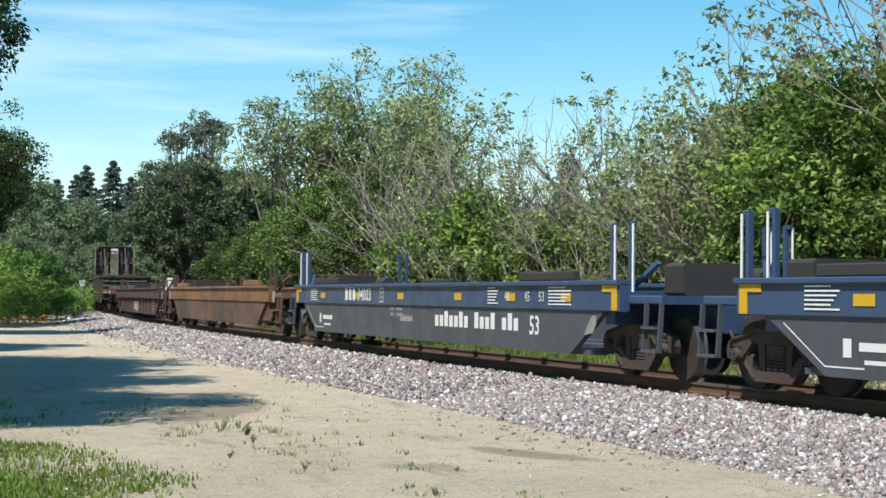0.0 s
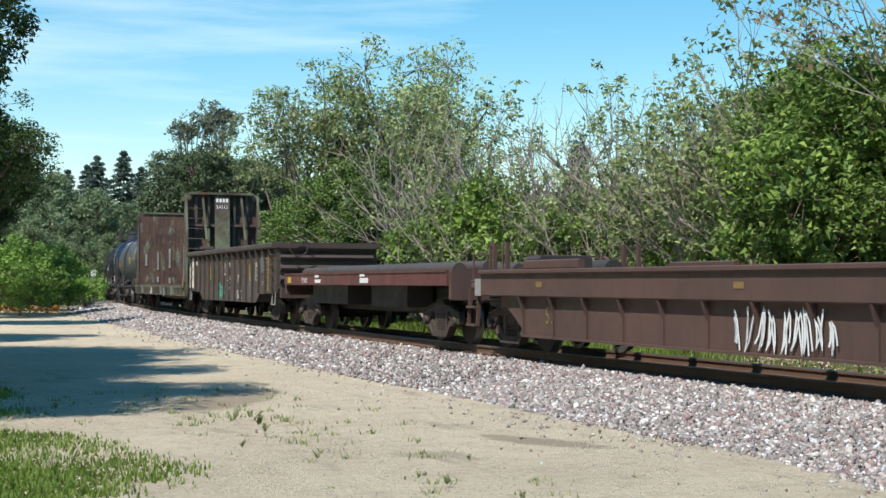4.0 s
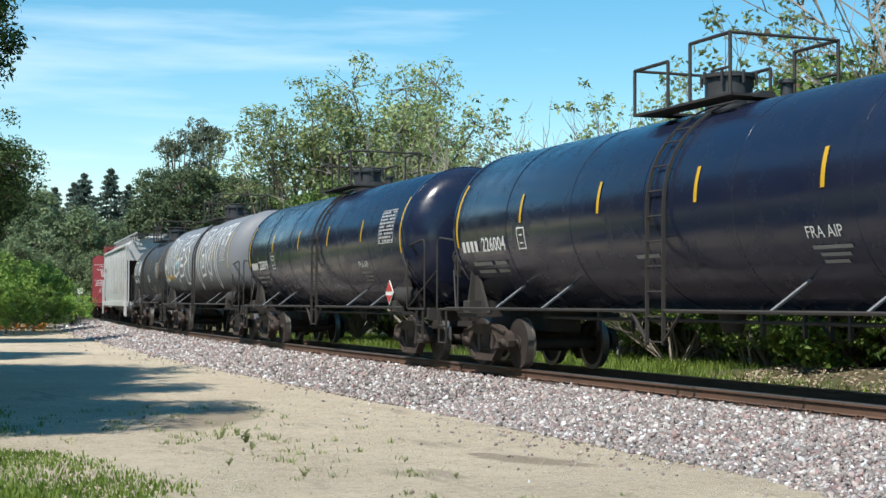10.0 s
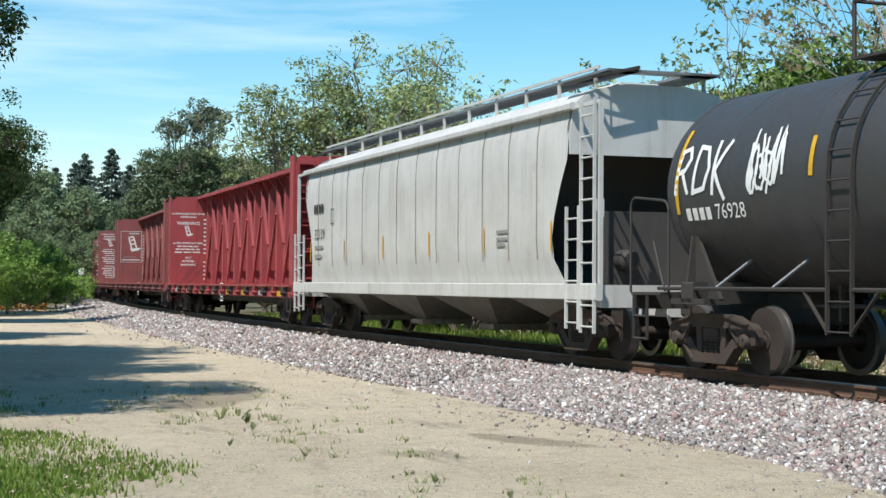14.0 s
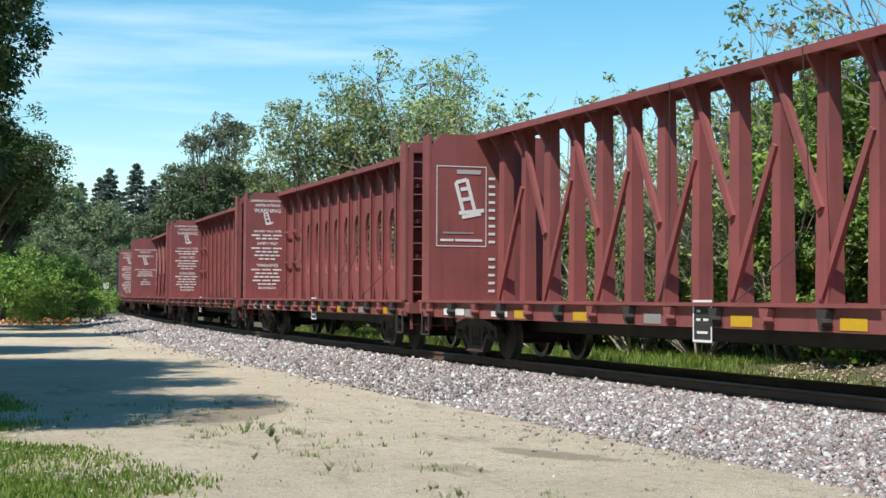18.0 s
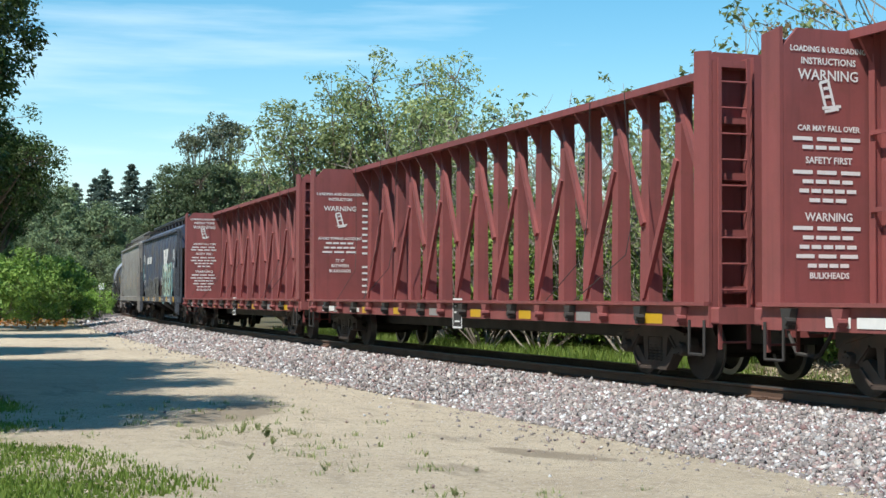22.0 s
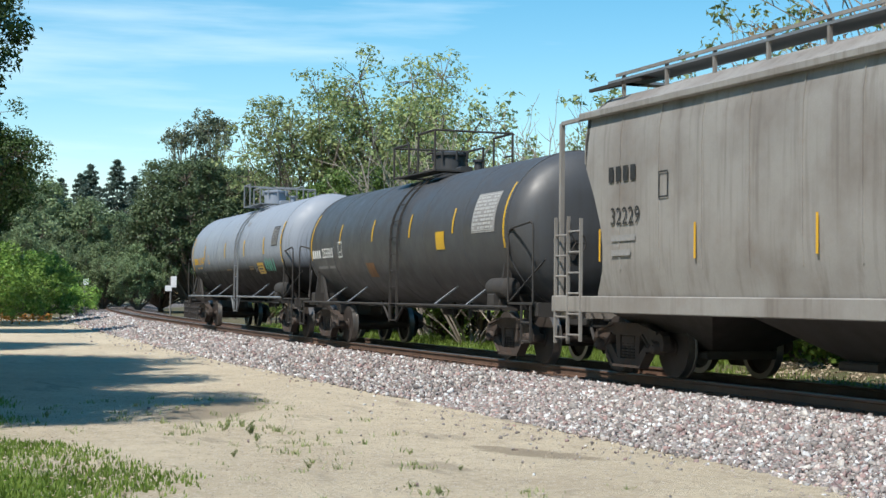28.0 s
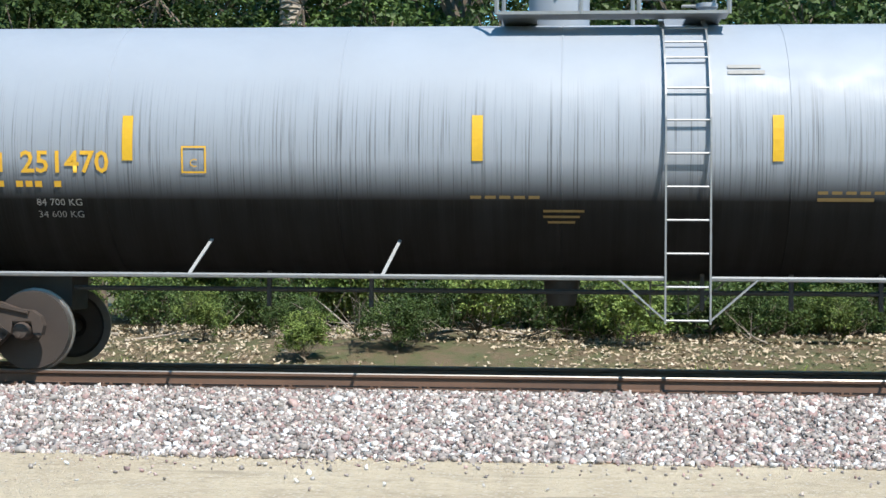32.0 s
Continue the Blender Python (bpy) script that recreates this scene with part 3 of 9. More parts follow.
track = root("railway_track", "two rusty steel rails on dark wooden ties", "track")
track["kind"] = "structure"


def rail_prof(c):
    z0 = RAIL - 0.17
    half = [(0.07, z0), (0.07, z0 + 0.012), (0.012, z0 + 0.03), (0.009, z0 + 0.115), (0.036, z0 + 0.13), (0.036, z0 + 0.158)]
    return [(c + o, z) for o, z in half] + [(c - o, z) for o, z in reversed(half)]


for c in (-0.7535, 0.7535):
    r = part("rail", ribbon("rail", rail_prof(c), S_ALL[:150] + S_ALL[150:], M_RUST), M_RUST, track, "rusty brown steel rail")
    part("running_surface", ribbon("running_surface", [(c - 0.035, RAIL - 0.0125), (c + 0.035, RAIL - 0.0125), (c + 0.028, RAIL), (c - 0.028, RAIL)], S_ALL, M_RAILTOP), M_RAILTOP, r, "shiny worn rail head")


def ties():
    me = Shape().box(-0.115, 0.115, -1.3, 1.3, -0.17, 0.0, 0.012).mesh("tie", M_TIE)
    pl = Shape().box(-0.09, 0.09, -0.95, -0.57, 0.0, 0.012).box(-0.09, 0.09, 0.57, 0.95, 0.0, 0.012)
    for y in (-0.87, -0.64, 0.64, 0.87):
        pl.box(-0.06, -0.03, y - 0.02, y + 0.02, 0.01, 0.035).box(0.03, 0.06, y - 0.02, y + 0.02, 0.01, 0.035)
    plate = pl.mesh("tie_plates", M_RUST)
    rng = random.Random(5)
    for i in range(230):
        s = -22 + i * 0.52 + rng.uniform(-0.03, 0.03)
        x, y, th = on_line(s)
        m = Matrix.Translation((x, y, TIE_TOP)) @ Matrix.Rotation(-th + rng.uniform(-0.02, 0.02), 4, "Z")
        t = part("tie", me, M_TIE, track, at=m)
        if -15 < s < 40:
            part("tie_plate", plate, M_RUST, t)


ties()

# ---- trees ----
def leaves(seed, centers, per, radius, size, flat=0.0, hang=0.0):
    """Small folded leaves strewn round centres: arrays of corners and faces."""
    rng = np.random.default_rng(seed)
    c = np.repeat(np.asarray(centers, float), per, axis=0)
    n = len(c)
    g = rng.normal(0, 1, (n, 3))
    g /= np.linalg.norm(g, axis=1)[:, None] + 1e-6
    c = c + g * (radius * rng.random((n, 1)) ** 0.45) * np.array([1, 1, 0.8])
    sz = size * rng.uniform(0.6, 1.35, n)
    # leaf faces turn outwards and upwards from their clump
    nn = g + 0.55 * rng.normal(0, 1, (n, 3)) + np.array([0, 0, 0.35 + flat])
    nn /= np.linalg.norm(nn, axis=1)[:, None] + 1e-6
    u = np.cross(nn, rng.normal(0, 1, (n, 3)) + np.array([hang, 0, 0]))
    u /= np.linalg.norm(u, axis=1)[:, None] + 1e-6
    w = np.cross(nn, u)
    v = np.stack([c - w * (sz * 0.34)[:, None], c + w * (sz * 0.34)[:, None], c + u * sz[:, None] + nn * (sz * 0.15)[:, None]], 1).reshape(-1, 3)
    return v, 3 * np.arange(n)[:, None] + np.array([[0, 1, 2]])


def plant(kind, x, y, scale, turn, label, category="tree", group="", z=0.0):
    name, trunk, crown = kind
    t = root(name, label, category, group, Matrix.Translation((x, y, z)) @ Matrix.Rotation(radians(turn), 4, "Z") @ Matrix.Scale(scale, 4))
    part("trunk", trunk, M_BARK, t)
    part("crown", crown, M_OAK, t)
    return t


def polar(az, r):
    """A place by its bearing from +y, in degrees, and its distance from the first standing place."""
    return r * math.sin(radians(az)), r * math.cos(radians(az))


def lobed_kind(name, seed, height, half, base, trunk_r, leaf_mat, lobes, lobe_r, clumps, per, clump_r, size, bark=None, hang=0.0, dome=1.0, lean=0.0, shell=False):
    """A tree whose crown is made of lobes; each lobe carries clumps of leaves on twigs, with gaps between."""
    rng = random.Random(seed)
    sh, pts = Shape(), []
    mid, tall = (base + height) / 2, (height - base) / 2
    fork = max(0.4, base * 0.8)
    stem = [Vector((0, 0, 0)), Vector((lean * 0.3, rng.uniform(-0.1, 0.1), fork * 0.5)), Vector((lean * 0.6, 0, fork))]
    for k, (a, b) in enumerate(zip(stem, stem[1:])):
        sh.tube(a, b, trunk_r * (1 - 0.2 * k), 8, trunk_r * (0.8 - 0.2 * k))
    for n in range(lobes):
        while True:
            d = Vector((rng.uniform(-1, 1), rng.uniform(-1, 1), rng.uniform(-1, 1)))
            if 0.25 < d.length < 1:
                break
        d = d * (0.55 + 0.45 * rng.random())
        if shell:
            # lobes spread evenly over a dome
            up = 1 - 1.7 * (n + 0.5) / lobes
            d = Vector((math.cos(n * 2.4) * math.sqrt(1 - up * up), math.sin(n * 2.4) * math.sqrt(1 - up * up), up)) * rng.uniform(0.8, 0.98)
        width = half * (1 - 0.45 * max(d.z, 0) * dome)
        c = Vector((d.x * width + lean, d.y * width, mid + d.z * (tall - lobe_r * 0.6)))
        r = lobe_r * rng.uniform(0.65, 1.25)
        elbow = stem[-1].lerp(c, 0.5) + Vector((rng.uniform(-0.4, 0.4), rng.uniform(-0.4, 0.4), -0.12 * half))
        sh.tube(stem[-1], elbow, trunk_r * 0.38, 5, trunk_r * 0.24).tube(elbow, c, trunk_r * 0.24, 4, trunk_r * 0.1)
        for _ in range(clumps):
            e = Vector((rng.gauss(0, 1), rng.gauss(0, 1), rng.gauss(0.35, 1))).normalized()
            q = c + e * r * (0.55 + 0.55 * rng.random() ** 0.5)
            q.z = max(q.z, 0.15)
            if rng.random() < 0.6:
                sh.tube(c.lerp(q, 0.1), q, trunk_r * 0.07, 3, trunk_r * 0.03)
            pts.append(tuple(q))
    v, f = leaves(seed, pts, per, clump_r, size, 0.35, hang)
    v[:, 2] = np.maximum(v[:, 2], 0.02)
    return name, sh.mesh(name + "_trunk", bark or M_BARK, 50), big_mesh(name + "_crown", v, f, leaf_mat)


def wand_kind(name, seed, stems, length, spread, leaf_mat, leafed, size, thick=0.02, side=5, twigs=4):
    """Brushwood: long bare wands fanning from one root, with side shoots, and leaves at some tips."""
    rng = random.Random(seed)
    sh, pts = Shape(), []

    def wand(p, d, reach, r, bend, steps):
        way = [p]
        for k in range(steps):
            d = (d + Vector((rng.uniform(-1, 1), rng.uniform(-1, 1), rng.uniform(-0.5, 0.7))) * bend).normalized()
            q = way[-1] + d * (reach / steps)
            q.z = max(q.z, 0.05)
            sh.tube(way[-1], q, r * (1 - 0.75 * k / steps), 4 if r > 0.015 else 3, r * (1 - 0.75 * (k + 1) / steps))
            way.append(q)
        return way, d

    for _ in range(stems):
        a = rng.uniform(0, 6.283)
        out = Vector((math.cos(a) * spread, math.sin(a) * spread, rng.uniform(0.6, 1.1)))
        way, d = wand(Vector((math.cos(a) * 0.25, math.sin(a) * 0.25, 0)), out.normalized(), length * rng.uniform(0.6, 1.05), thick * rng.uniform(0.7, 1.5), 0.26, 7)
        for _ in range(side):
            k = rng.randint(2, 6)
            dd = (way[k + 1 if k < 7 else k] - way[k - 1]).normalized() + Vector((rng.uniform(-1, 1), rng.uniform(-1, 1), rng.uniform(-0.3, 0.7))) * 0.75
            w2, d2 = wand(way[k], dd.normalized(), length * rng.uniform(0.2, 0.42), thick * 0.5, 0.32, 4)
            for _ in range(twigs):
                k2 = rng.randint(1, 4)
                d3 = (d2 + Vector((rng.uniform(-1, 1), rng.uniform(-1, 1), rng.uniform(-0.4, 0.8))) * 0.9).normalized()
                w3, _d = wand(w2[k2], d3, length * rng.uniform(0.06, 0.16), thick * 0.3, 0.25, 2)
                if rng.random() < leafed:
                    pts.append(tuple(w3[-1]))
    v, f = leaves(seed, pts, 14, 0.24, size, 0.3)
    v[:, 2] = np.maximum(v[:, 2], 0.02)
    return name, sh.mesh(name + "_stems", M_TWIG, 50), big_mesh(name + "_leaves", v, f, leaf_mat)


K_OAK = lobed_kind("oak_tree", 11, 13.2, 4.6, 5.2, 0.3, M_SPRING, 21, 1.3, 21, 16, 0.42, 0.17, dome=0.7)
K_OAK_B = lobed_kind("oak_tree", 111, 12.0, 4.0, 5.0, 0.26, M_SPRING, 15, 1.2, 20, 16, 0.4, 0.17, dome=0.5, lean=-0.5)
K_DENSE = lobed_kind("bushy_tree", 12, 7.5, 3.3, 0.3, 0.2, M_DEEP, 30, 1.2, 26, 46, 0.34, 0.13)
K_LEAFY = lobed_kind("leafy_bush", 121, 5.0, 2.5, 0.1, 0.12, M_OAK, 24, 0.85, 20, 24, 0.3, 0.15)
K_ROUND = lobed_kind("round_tree", 13, 13.4, 5.6, 0.5, 0.45, M_ROUNDLEAF, 64, 1.35, 24, 40, 0.55, 0.22, dome=0.0, shell=True)
K_GROVE = lobed_kind("evergreen_tree", 131, 12.0, 5.0, 0.5, 0.4, M_GROVELEAF, 30, 1.7, 22, 42, 0.64, 0.25, dome=1.2)
K_BARE = wand_kind("bare_shrub", 14, 12, 5.8, 1.0, M_SPRING, 0.12, 0.11, 0.034, 6, 4)
K_BARE_B = wand_kind("bare_shrub", 142, 9, 6.2, 0.7, M_SPRING, 0.25, 0.11, 0.04, 7, 4)
K_SHRUB = lobed_kind("leafy_shrub", 15, 3.5, 2.0, 0.1, 0.06, M_BUSH, 16, 0.75, 20, 26, 0.28, 0.12)
K_IVY = lobed_kind("dark_shrub", 151, 2.6, 1.9, 0.05, 0.05, M_DARKLEAF, 16, 0.65, 20, 26, 0.25, 0.1)
K_BRIGHT = lobed_kind("bright_bush", 152, 4.4, 2.8, 0.1, 0.08, M_BRIGHT, 20, 1.0, 20, 24, 0.34, 0.17)
K_AIRY = lobed_kind("eucalyptus_tree", 161, 24.0, 4.6, 14.0, 0.4, M_EUC, 17, 1.2, 13, 11, 0.55, 0.34, hang=1.5, dome=0.5)
K_TALL = lobed_kind("eucalyptus_tree", 16, 24.0, 5.0, 12.0, 0.4, M_EUC, 17, 1.5, 13, 20, 0.6, 0.3, hang=1.5, dome=0.8)
K_SAPLING = wand_kind("young_tree", 17, 10, 6.5, 0.5, M_SPRING, 0.85, 0.13, 0.032, 7, 5)
K_BROAD = lobed_kind("broadleaf_tree", 171, 9.0, 3.3, 0.4, 0.16, M_OAK, 32, 1.15, 24, 30, 0.36, 0.17, dome=0.6)
K_BUDDING = wand_kind("budding_tree", 172, 7, 10.5, 0.5, M_BUDS, 0.8, 0.13, 0.045, 7, 5)
K_BIGOAK = lobed_kind("dark_oak_tree", 18, 12.5, 5.2, 2.2, 0.4, M_DARKLEAF, 36, 1.6, 26, 40, 0.5, 0.17)
K_ROADOAK = lobed_kind("roadside_oak", 181, 9.9, 4.6, 3.4, 0.34, M_DARKLEAF, 40, 1.25, 34, 60, 0.42, 0.12, dome=0.4)
K_SHADE = lobed_kind("shade_oak", 19, 12.0, 5.6, 3.0, 0.4, M_DARKLEAF, 24, 1.9, 18, 16, 0.7, 0.42)
K_CYPRESS = lobed_kind("cypress_tree", 191, 13.0, 1.1, 0.5, 0.2, M_CONIFER, 26, 0.8, 18, 22, 0.35, 0.24, dome=1.8)


def conifer_kind(seed, h, w):
    rng = random.Random(seed)
    sh = Shape().tube((0, 0, 0), (0, 0, h), 0.25, 6, 0.03)
    pts = []
    z = h * 0.12
    while z < h:
        r = w * (1 - z / h) ** 0.85 * rng.uniform(0.5, 1.25) + 0.1
        for k in range(11):
            a = rng.uniform(0, 6.283)
            r = r * rng.uniform(0.9, 1.1)
            e = (math.cos(a) * r, math.sin(a) * r, z - r * 0.25)
            sh.tube((0, 0, z), e, 0.04, 3, 0.01)
            for q in (0.3, 0.55, 0.8, 1.0):
                pts.append((e[0] * q, e[1] * q, z - r * 0.25 * q))
        z += h * 0.035
    low = [p for p in pts if p[2] < h * 0.6]
    up = [p for p in pts if p[2] >= h * 0.6]
    v, f = leaves(seed, low, 12, 0.5, 0.4, 0.5)
    v2, f2 = leaves(seed + 1, up, 14, 0.2, 0.26, 0.5)
    v, f = np.concatenate([v, v2]), np.concatenate([f, f2 + len(v)])
    return "conifer_tree", sh.mesh("conifer_trunk", M_BARK), big_mesh("conifer_crown", v, f, M_CONIFER)


K_CONE = conifer_kind(21, 14.0, 5.4)

OAKL = "tall spreading tree with sparse spring green leaves"
DENL = "dense dark green bushy tree beside the track"
BARL = "grey leafless brushwood shrub with thin twigs"
SHRL = "bright green leafy shrub at the edge of the track"
SAPL = "slender grey-stemmed young tree with fresh leaves"
DOKL = "broad dark green evergreen oak with heavy crown"
EUCL = "tall eucalyptus with drooping dull green foliage"
RNDL = "large round dark green tree crown in the distance"
CONL = "dark pointed conifer standing far behind the bend"

# ---- planting ----
rng_p = random.Random(8)
GRVL = "dark evergreen tree in the grove behind the bend"
BRDL = "leafy broadleaf tree with glossy mid-green leaves"
LEFL = "mid-green leafy bush growing among bare branches"
BUDL = "tall bare-limbed tree with reddish opening buds"
for az, r, sc, kind, lab in [
    # the tall oak and the dark bush below it
    (-68.2, 72, 1.1, K_OAK, OAKL), (-71.2, 72, 1.06, K_OAK_B, OAKL), (-66.2, 70, 0.9, K_OAK_B, OAKL), (-72.5, 74, 1.0, K_OAK_B, OAKL), (-69.9, 76, 0.86, K_OAK, OAKL), (-67.2, 78, 0.9, K_OAK, OAKL),
    (-70.7, 61, 0.92, K_DENSE, DENL), (-71.9, 70, 0.9, K_DENSE, DENL), (-69.6, 58, 0.78, K_DENSE, DENL), (-73.1, 84, 0.78, K_DENSE, DENL), (-74.4, 100, 0.74, K_DENSE, DENL), (-68.4, 62, 0.95, K_DENSE, DENL),
    (-66.0, 50, 0.62, K_DENSE, DENL), (-67.4, 60, 0.8, K_DENSE, DENL), (-64.2, 60, 0.72, K_DENSE, DENL), (-62.4, 58, 0.72, K_DENSE, DENL), (-60.4, 54, 0.7, K_DENSE, DENL), (-58.4, 50, 0.7, K_DENSE, DENL), (-56.4, 46, 0.66, K_DENSE, DENL), (-61.4, 46, 0.48, K_DENSE, DENL), (-57.2, 41, 0.48, K_DENSE, DENL), (-54.6, 38, 0.52, K_DENSE, DENL),
    # brushwood, and the leafy bushes that it grows among
    (-67.0, 55, 1.15, K_BARE_B, BARL), (-66.2, 56, 1.4, K_BARE, BARL), (-65.0, 53, 1.3, K_BARE_B, BARL), (-64.2, 54, 1.45, K_BARE, BARL), (-63.0, 51, 1.3, K_BARE_B, BARL), (-62.0, 50, 1.4, K_BARE, BARL), (-60.9, 49, 1.25, K_BARE_B, BARL), (-59.6, 48, 1.2, K_BARE, BARL), (-58.4, 46, 1.15, K_BARE_B, BARL), (-57.2, 46, 1.2, K_BARE, BARL), (-55.8, 43, 1.1, K_BARE_B, BARL), (-54.2, 41, 1.1, K_BARE, BARL), (-52.4, 38, 1.0, K_BARE_B, BARL), (-50.0, 36, 1.0, K_BARE, BARL), (-47.6, 34, 1.0, K_BARE_B, BARL), (-65.6, 47, 0.85, K_BARE_B, BARL), (-63.6, 45, 0.8, K_BARE, BARL), (-60.2, 42, 0.8, K_BARE_B, BARL), (-57.8, 40, 0.8, K_BARE, BARL),
    (-66.6, 50, 0.95, K_LEAFY, LEFL), (-65.2, 48, 1.05, K_LEAFY, LEFL), (-63.9, 50, 0.85, K_LEAFY, LEFL), (-62.8, 46, 0.8, K_LEAFY, LEFL), (-61.6, 47, 0.9, K_LEAFY, LEFL), (-60.4, 44, 0.75, K_LEAFY, LEFL), (-59.2, 45, 0.95, K_LEAFY, LEFL), (-58.0, 42, 0.8, K_LEAFY, LEFL), (-56.8, 43, 0.9, K_LEAFY, LEFL), (-55.6, 39, 0.8, K_LEAFY, LEFL), (-54.4, 40, 0.95, K_LEAFY, LEFL), (-53.2, 36, 0.7, K_LEAFY, LEFL), (-50.6, 34, 0.75, K_LEAFY, LEFL), (-48.2, 33, 0.7, K_LEAFY, LEFL),
    # slender young trees towards the near stretch
    (-60.8, 50, 0.9, K_SAPLING, SAPL), (-59.2, 46, 0.92, K_SAPLING, SAPL), (-58.0, 43, 0.95, K_SAPLING, SAPL), (-56.8, 42, 1.05, K_SAPLING, SAPL), (-55.7, 40, 1.08, K_SAPLING, SAPL), (-54.8, 38, 1.1, K_SAPLING, SAPL), (-53.8, 36, 1.1, K_SAPLING, SAPL), (-53.0, 38, 1.2, K_SAPLING, SAPL), (-51.4, 38, 1.15, K_SAPLING, SAPL), (-49.4, 36, 1.05, K_SAPLING, SAPL), (-47.4, 34, 1.0, K_SAPLING, SAPL), (-45.6, 33, 0.95, K_SAPLING, SAPL),
    (-52.6, 33, 0.84, K_BROAD, BRDL), (-51.2, 31, 0.82, K_BROAD, BRDL), (-53.8, 44, 1.0, K_BROAD, BRDL), (-49.2, 30, 0.62, K_BROAD, BRDL), (-46.4, 30, 0.55, K_BROAD, BRDL), (-43.6, 30, 0.7, K_BROAD, BRDL),
    (-46.2, 31, 1.05, K_BUDDING, BUDL), (-43.4, 32, 1.0, K_BUDDING, BUDL), 
    (-41.0, 30, 0.8, K_BIGOAK, DOKL),
    (-61.9, 84, 0.8, K_CYPRESS, "narrow dark cypress rising behind the brushwood"),
    # the dark wood behind the near stretch
    (-36.5, 29, 0.85, K_BIGOAK, DOKL), (-28.0, 26, 0.8, K_BIGOAK, DOKL), (-32.0, 33, 0.72, K_TALL, EUCL), (-21.0, 30, 0.72, K_TALL, EUCL), (-19.0, 27, 0.8, K_BIGOAK, DOKL), (-10.5, 28, 0.8, K_BIGOAK, DOKL), (-2.5, 30, 0.72, K_TALL, EUCL), (4.0, 26, 0.8, K_BIGOAK, DOKL), (14.0, 29, 0.72, K_TALL, EUCL), (18.0, 25, 0.78, K_BIGOAK, DOKL), (30.0, 28, 0.8, K_BIGOAK, DOKL), (40.0, 33, 0.7, K_TALL, EUCL),
    (-24.0, 35, 1.0, K_BIGOAK, DOKL), (-8.0, 37, 1.05, K_BIGOAK, DOKL), (9.0, 36, 1.05, K_BIGOAK, DOKL), (25.0, 38, 1.0, K_BIGOAK, DOKL), (-38.0, 42, 1.05, K_BIGOAK, DOKL), (-31.0, 40, 1.1, K_BIGOAK, DOKL), (-16.0, 40, 1.1, K_BIGOAK, DOKL), (-45.0, 42, 0.95, K_BIGOAK, DOKL),
    # the round tree and the grove behind the bend
    (-75.7, 128, 1.0, K_ROUND, RNDL), (-74.3, 131, 0.95, K_ROUND, RNDL), (-77.1, 136, 0.7, K_ROUND, RNDL), (-73.0, 140, 0.72, K_ROUND, RNDL),
    (-81.2, 150, 1.1, K_GROVE, GRVL), (-79.9, 150, 0.96, K_GROVE, GRVL), (-78.6, 156, 0.86, K_GROVE, GRVL), (-82.6, 140, 1.06, K_GROVE, GRVL), (-84.2, 130, 1.0, K_GROVE, GRVL), (-80.6, 132, 0.62, K_GROVE, GRVL), (-79.2, 128, 0.52, K_GROVE, GRVL), (-77.9, 124, 0.5, K_GROVE, GRVL), (-82.0, 124, 0.62, K_GROVE, GRVL), (-71.0, 150, 0.7, K_GROVE, GRVL), (-69.2, 150, 0.66, K_GROVE, GRVL), (-66.5, 140, 0.6, K_GROVE, GRVL), (-64.0, 130, 0.5, K_GROVE, GRVL), (-86.0, 120, 1.0, K_GROVE, GRVL), (-60.0, 110, 0.5, K_GROVE, GRVL),
    (-76.3, 205, 1.06, K_AIRY, EUCL), (-75.2, 210, 1.16, K_AIRY, EUCL), (-73.1, 200, 0.74, K_AIRY, EUCL), (-72.6, 206, 0.72, K_AIRY, EUCL), (-81.7, 200, 0.72, K_TALL, EUCL),
    (-78.75, 200, 1.32, K_CONE, CONL), (-78.1, 204, 1.2, K_CONE, CONL), (-79.7, 205, 1.3, K_CONE, CONL), (-80.05, 210, 1.24, K_CONE, CONL), (-80.75, 212, 1.2, K_CONE, CONL),
]:
    x, y = polar(az, r)
    g = {"conifer_tree": "conifers on the skyline", "bare_shrub": "brushwood beside the track"}.get(kind[0], "trees beyond the track")
    plant(kind, x, y, sc, rng_p.uniform(0, 360), lab, "shrub" if kind[0] == "bare_shrub" else "tree", g)

# trees on the near side, whose crowns shade the road; K_SHADE rows are unseen, added to block sky light
for x, y, sc, kind in [(-20.6, -2.6, 1.1, K_ROADOAK), (-31.6, -0.05, 1.0, K_ROADOAK), (-26.6, -1.0, 1.0, K_ROADOAK), (-34.0, 0.7, 1.08, K_ROADOAK), (-36.8, 0.2, 0.9, K_ROADOAK), (-45.8, 0.4, 1.0, K_ROADOAK), (-63.3, 5.2, 1.0, K_ROADOAK), (-82.0, 8.0, 1.0, K_ROADOAK), (-36.5, -8.0, 1.0, K_ROADOAK), (-54.0, -5.0, 1.0, K_ROADOAK), (-74.0, -4.0, 1.2, K_SHADE), (-66.0, -15.0, 1.3, K_SHADE), (-50.0, -18.0, 1.3, K_SHADE), (-36.0, -20.0, 1.3, K_SHADE), (-22.0, -21.0, 1.3, K_SHADE), (-9.0, -23.0, 1.3, K_SHADE), (6.0, -24.0, 1.3, K_SHADE), (20.0, -23.0, 1.3, K_SHADE)]:
    plant(kind, x, y, sc, rng_p.uniform(0, 360), "dark evergreen oak on the near side of the road, mostly unseen", "tree", "roadside oaks")

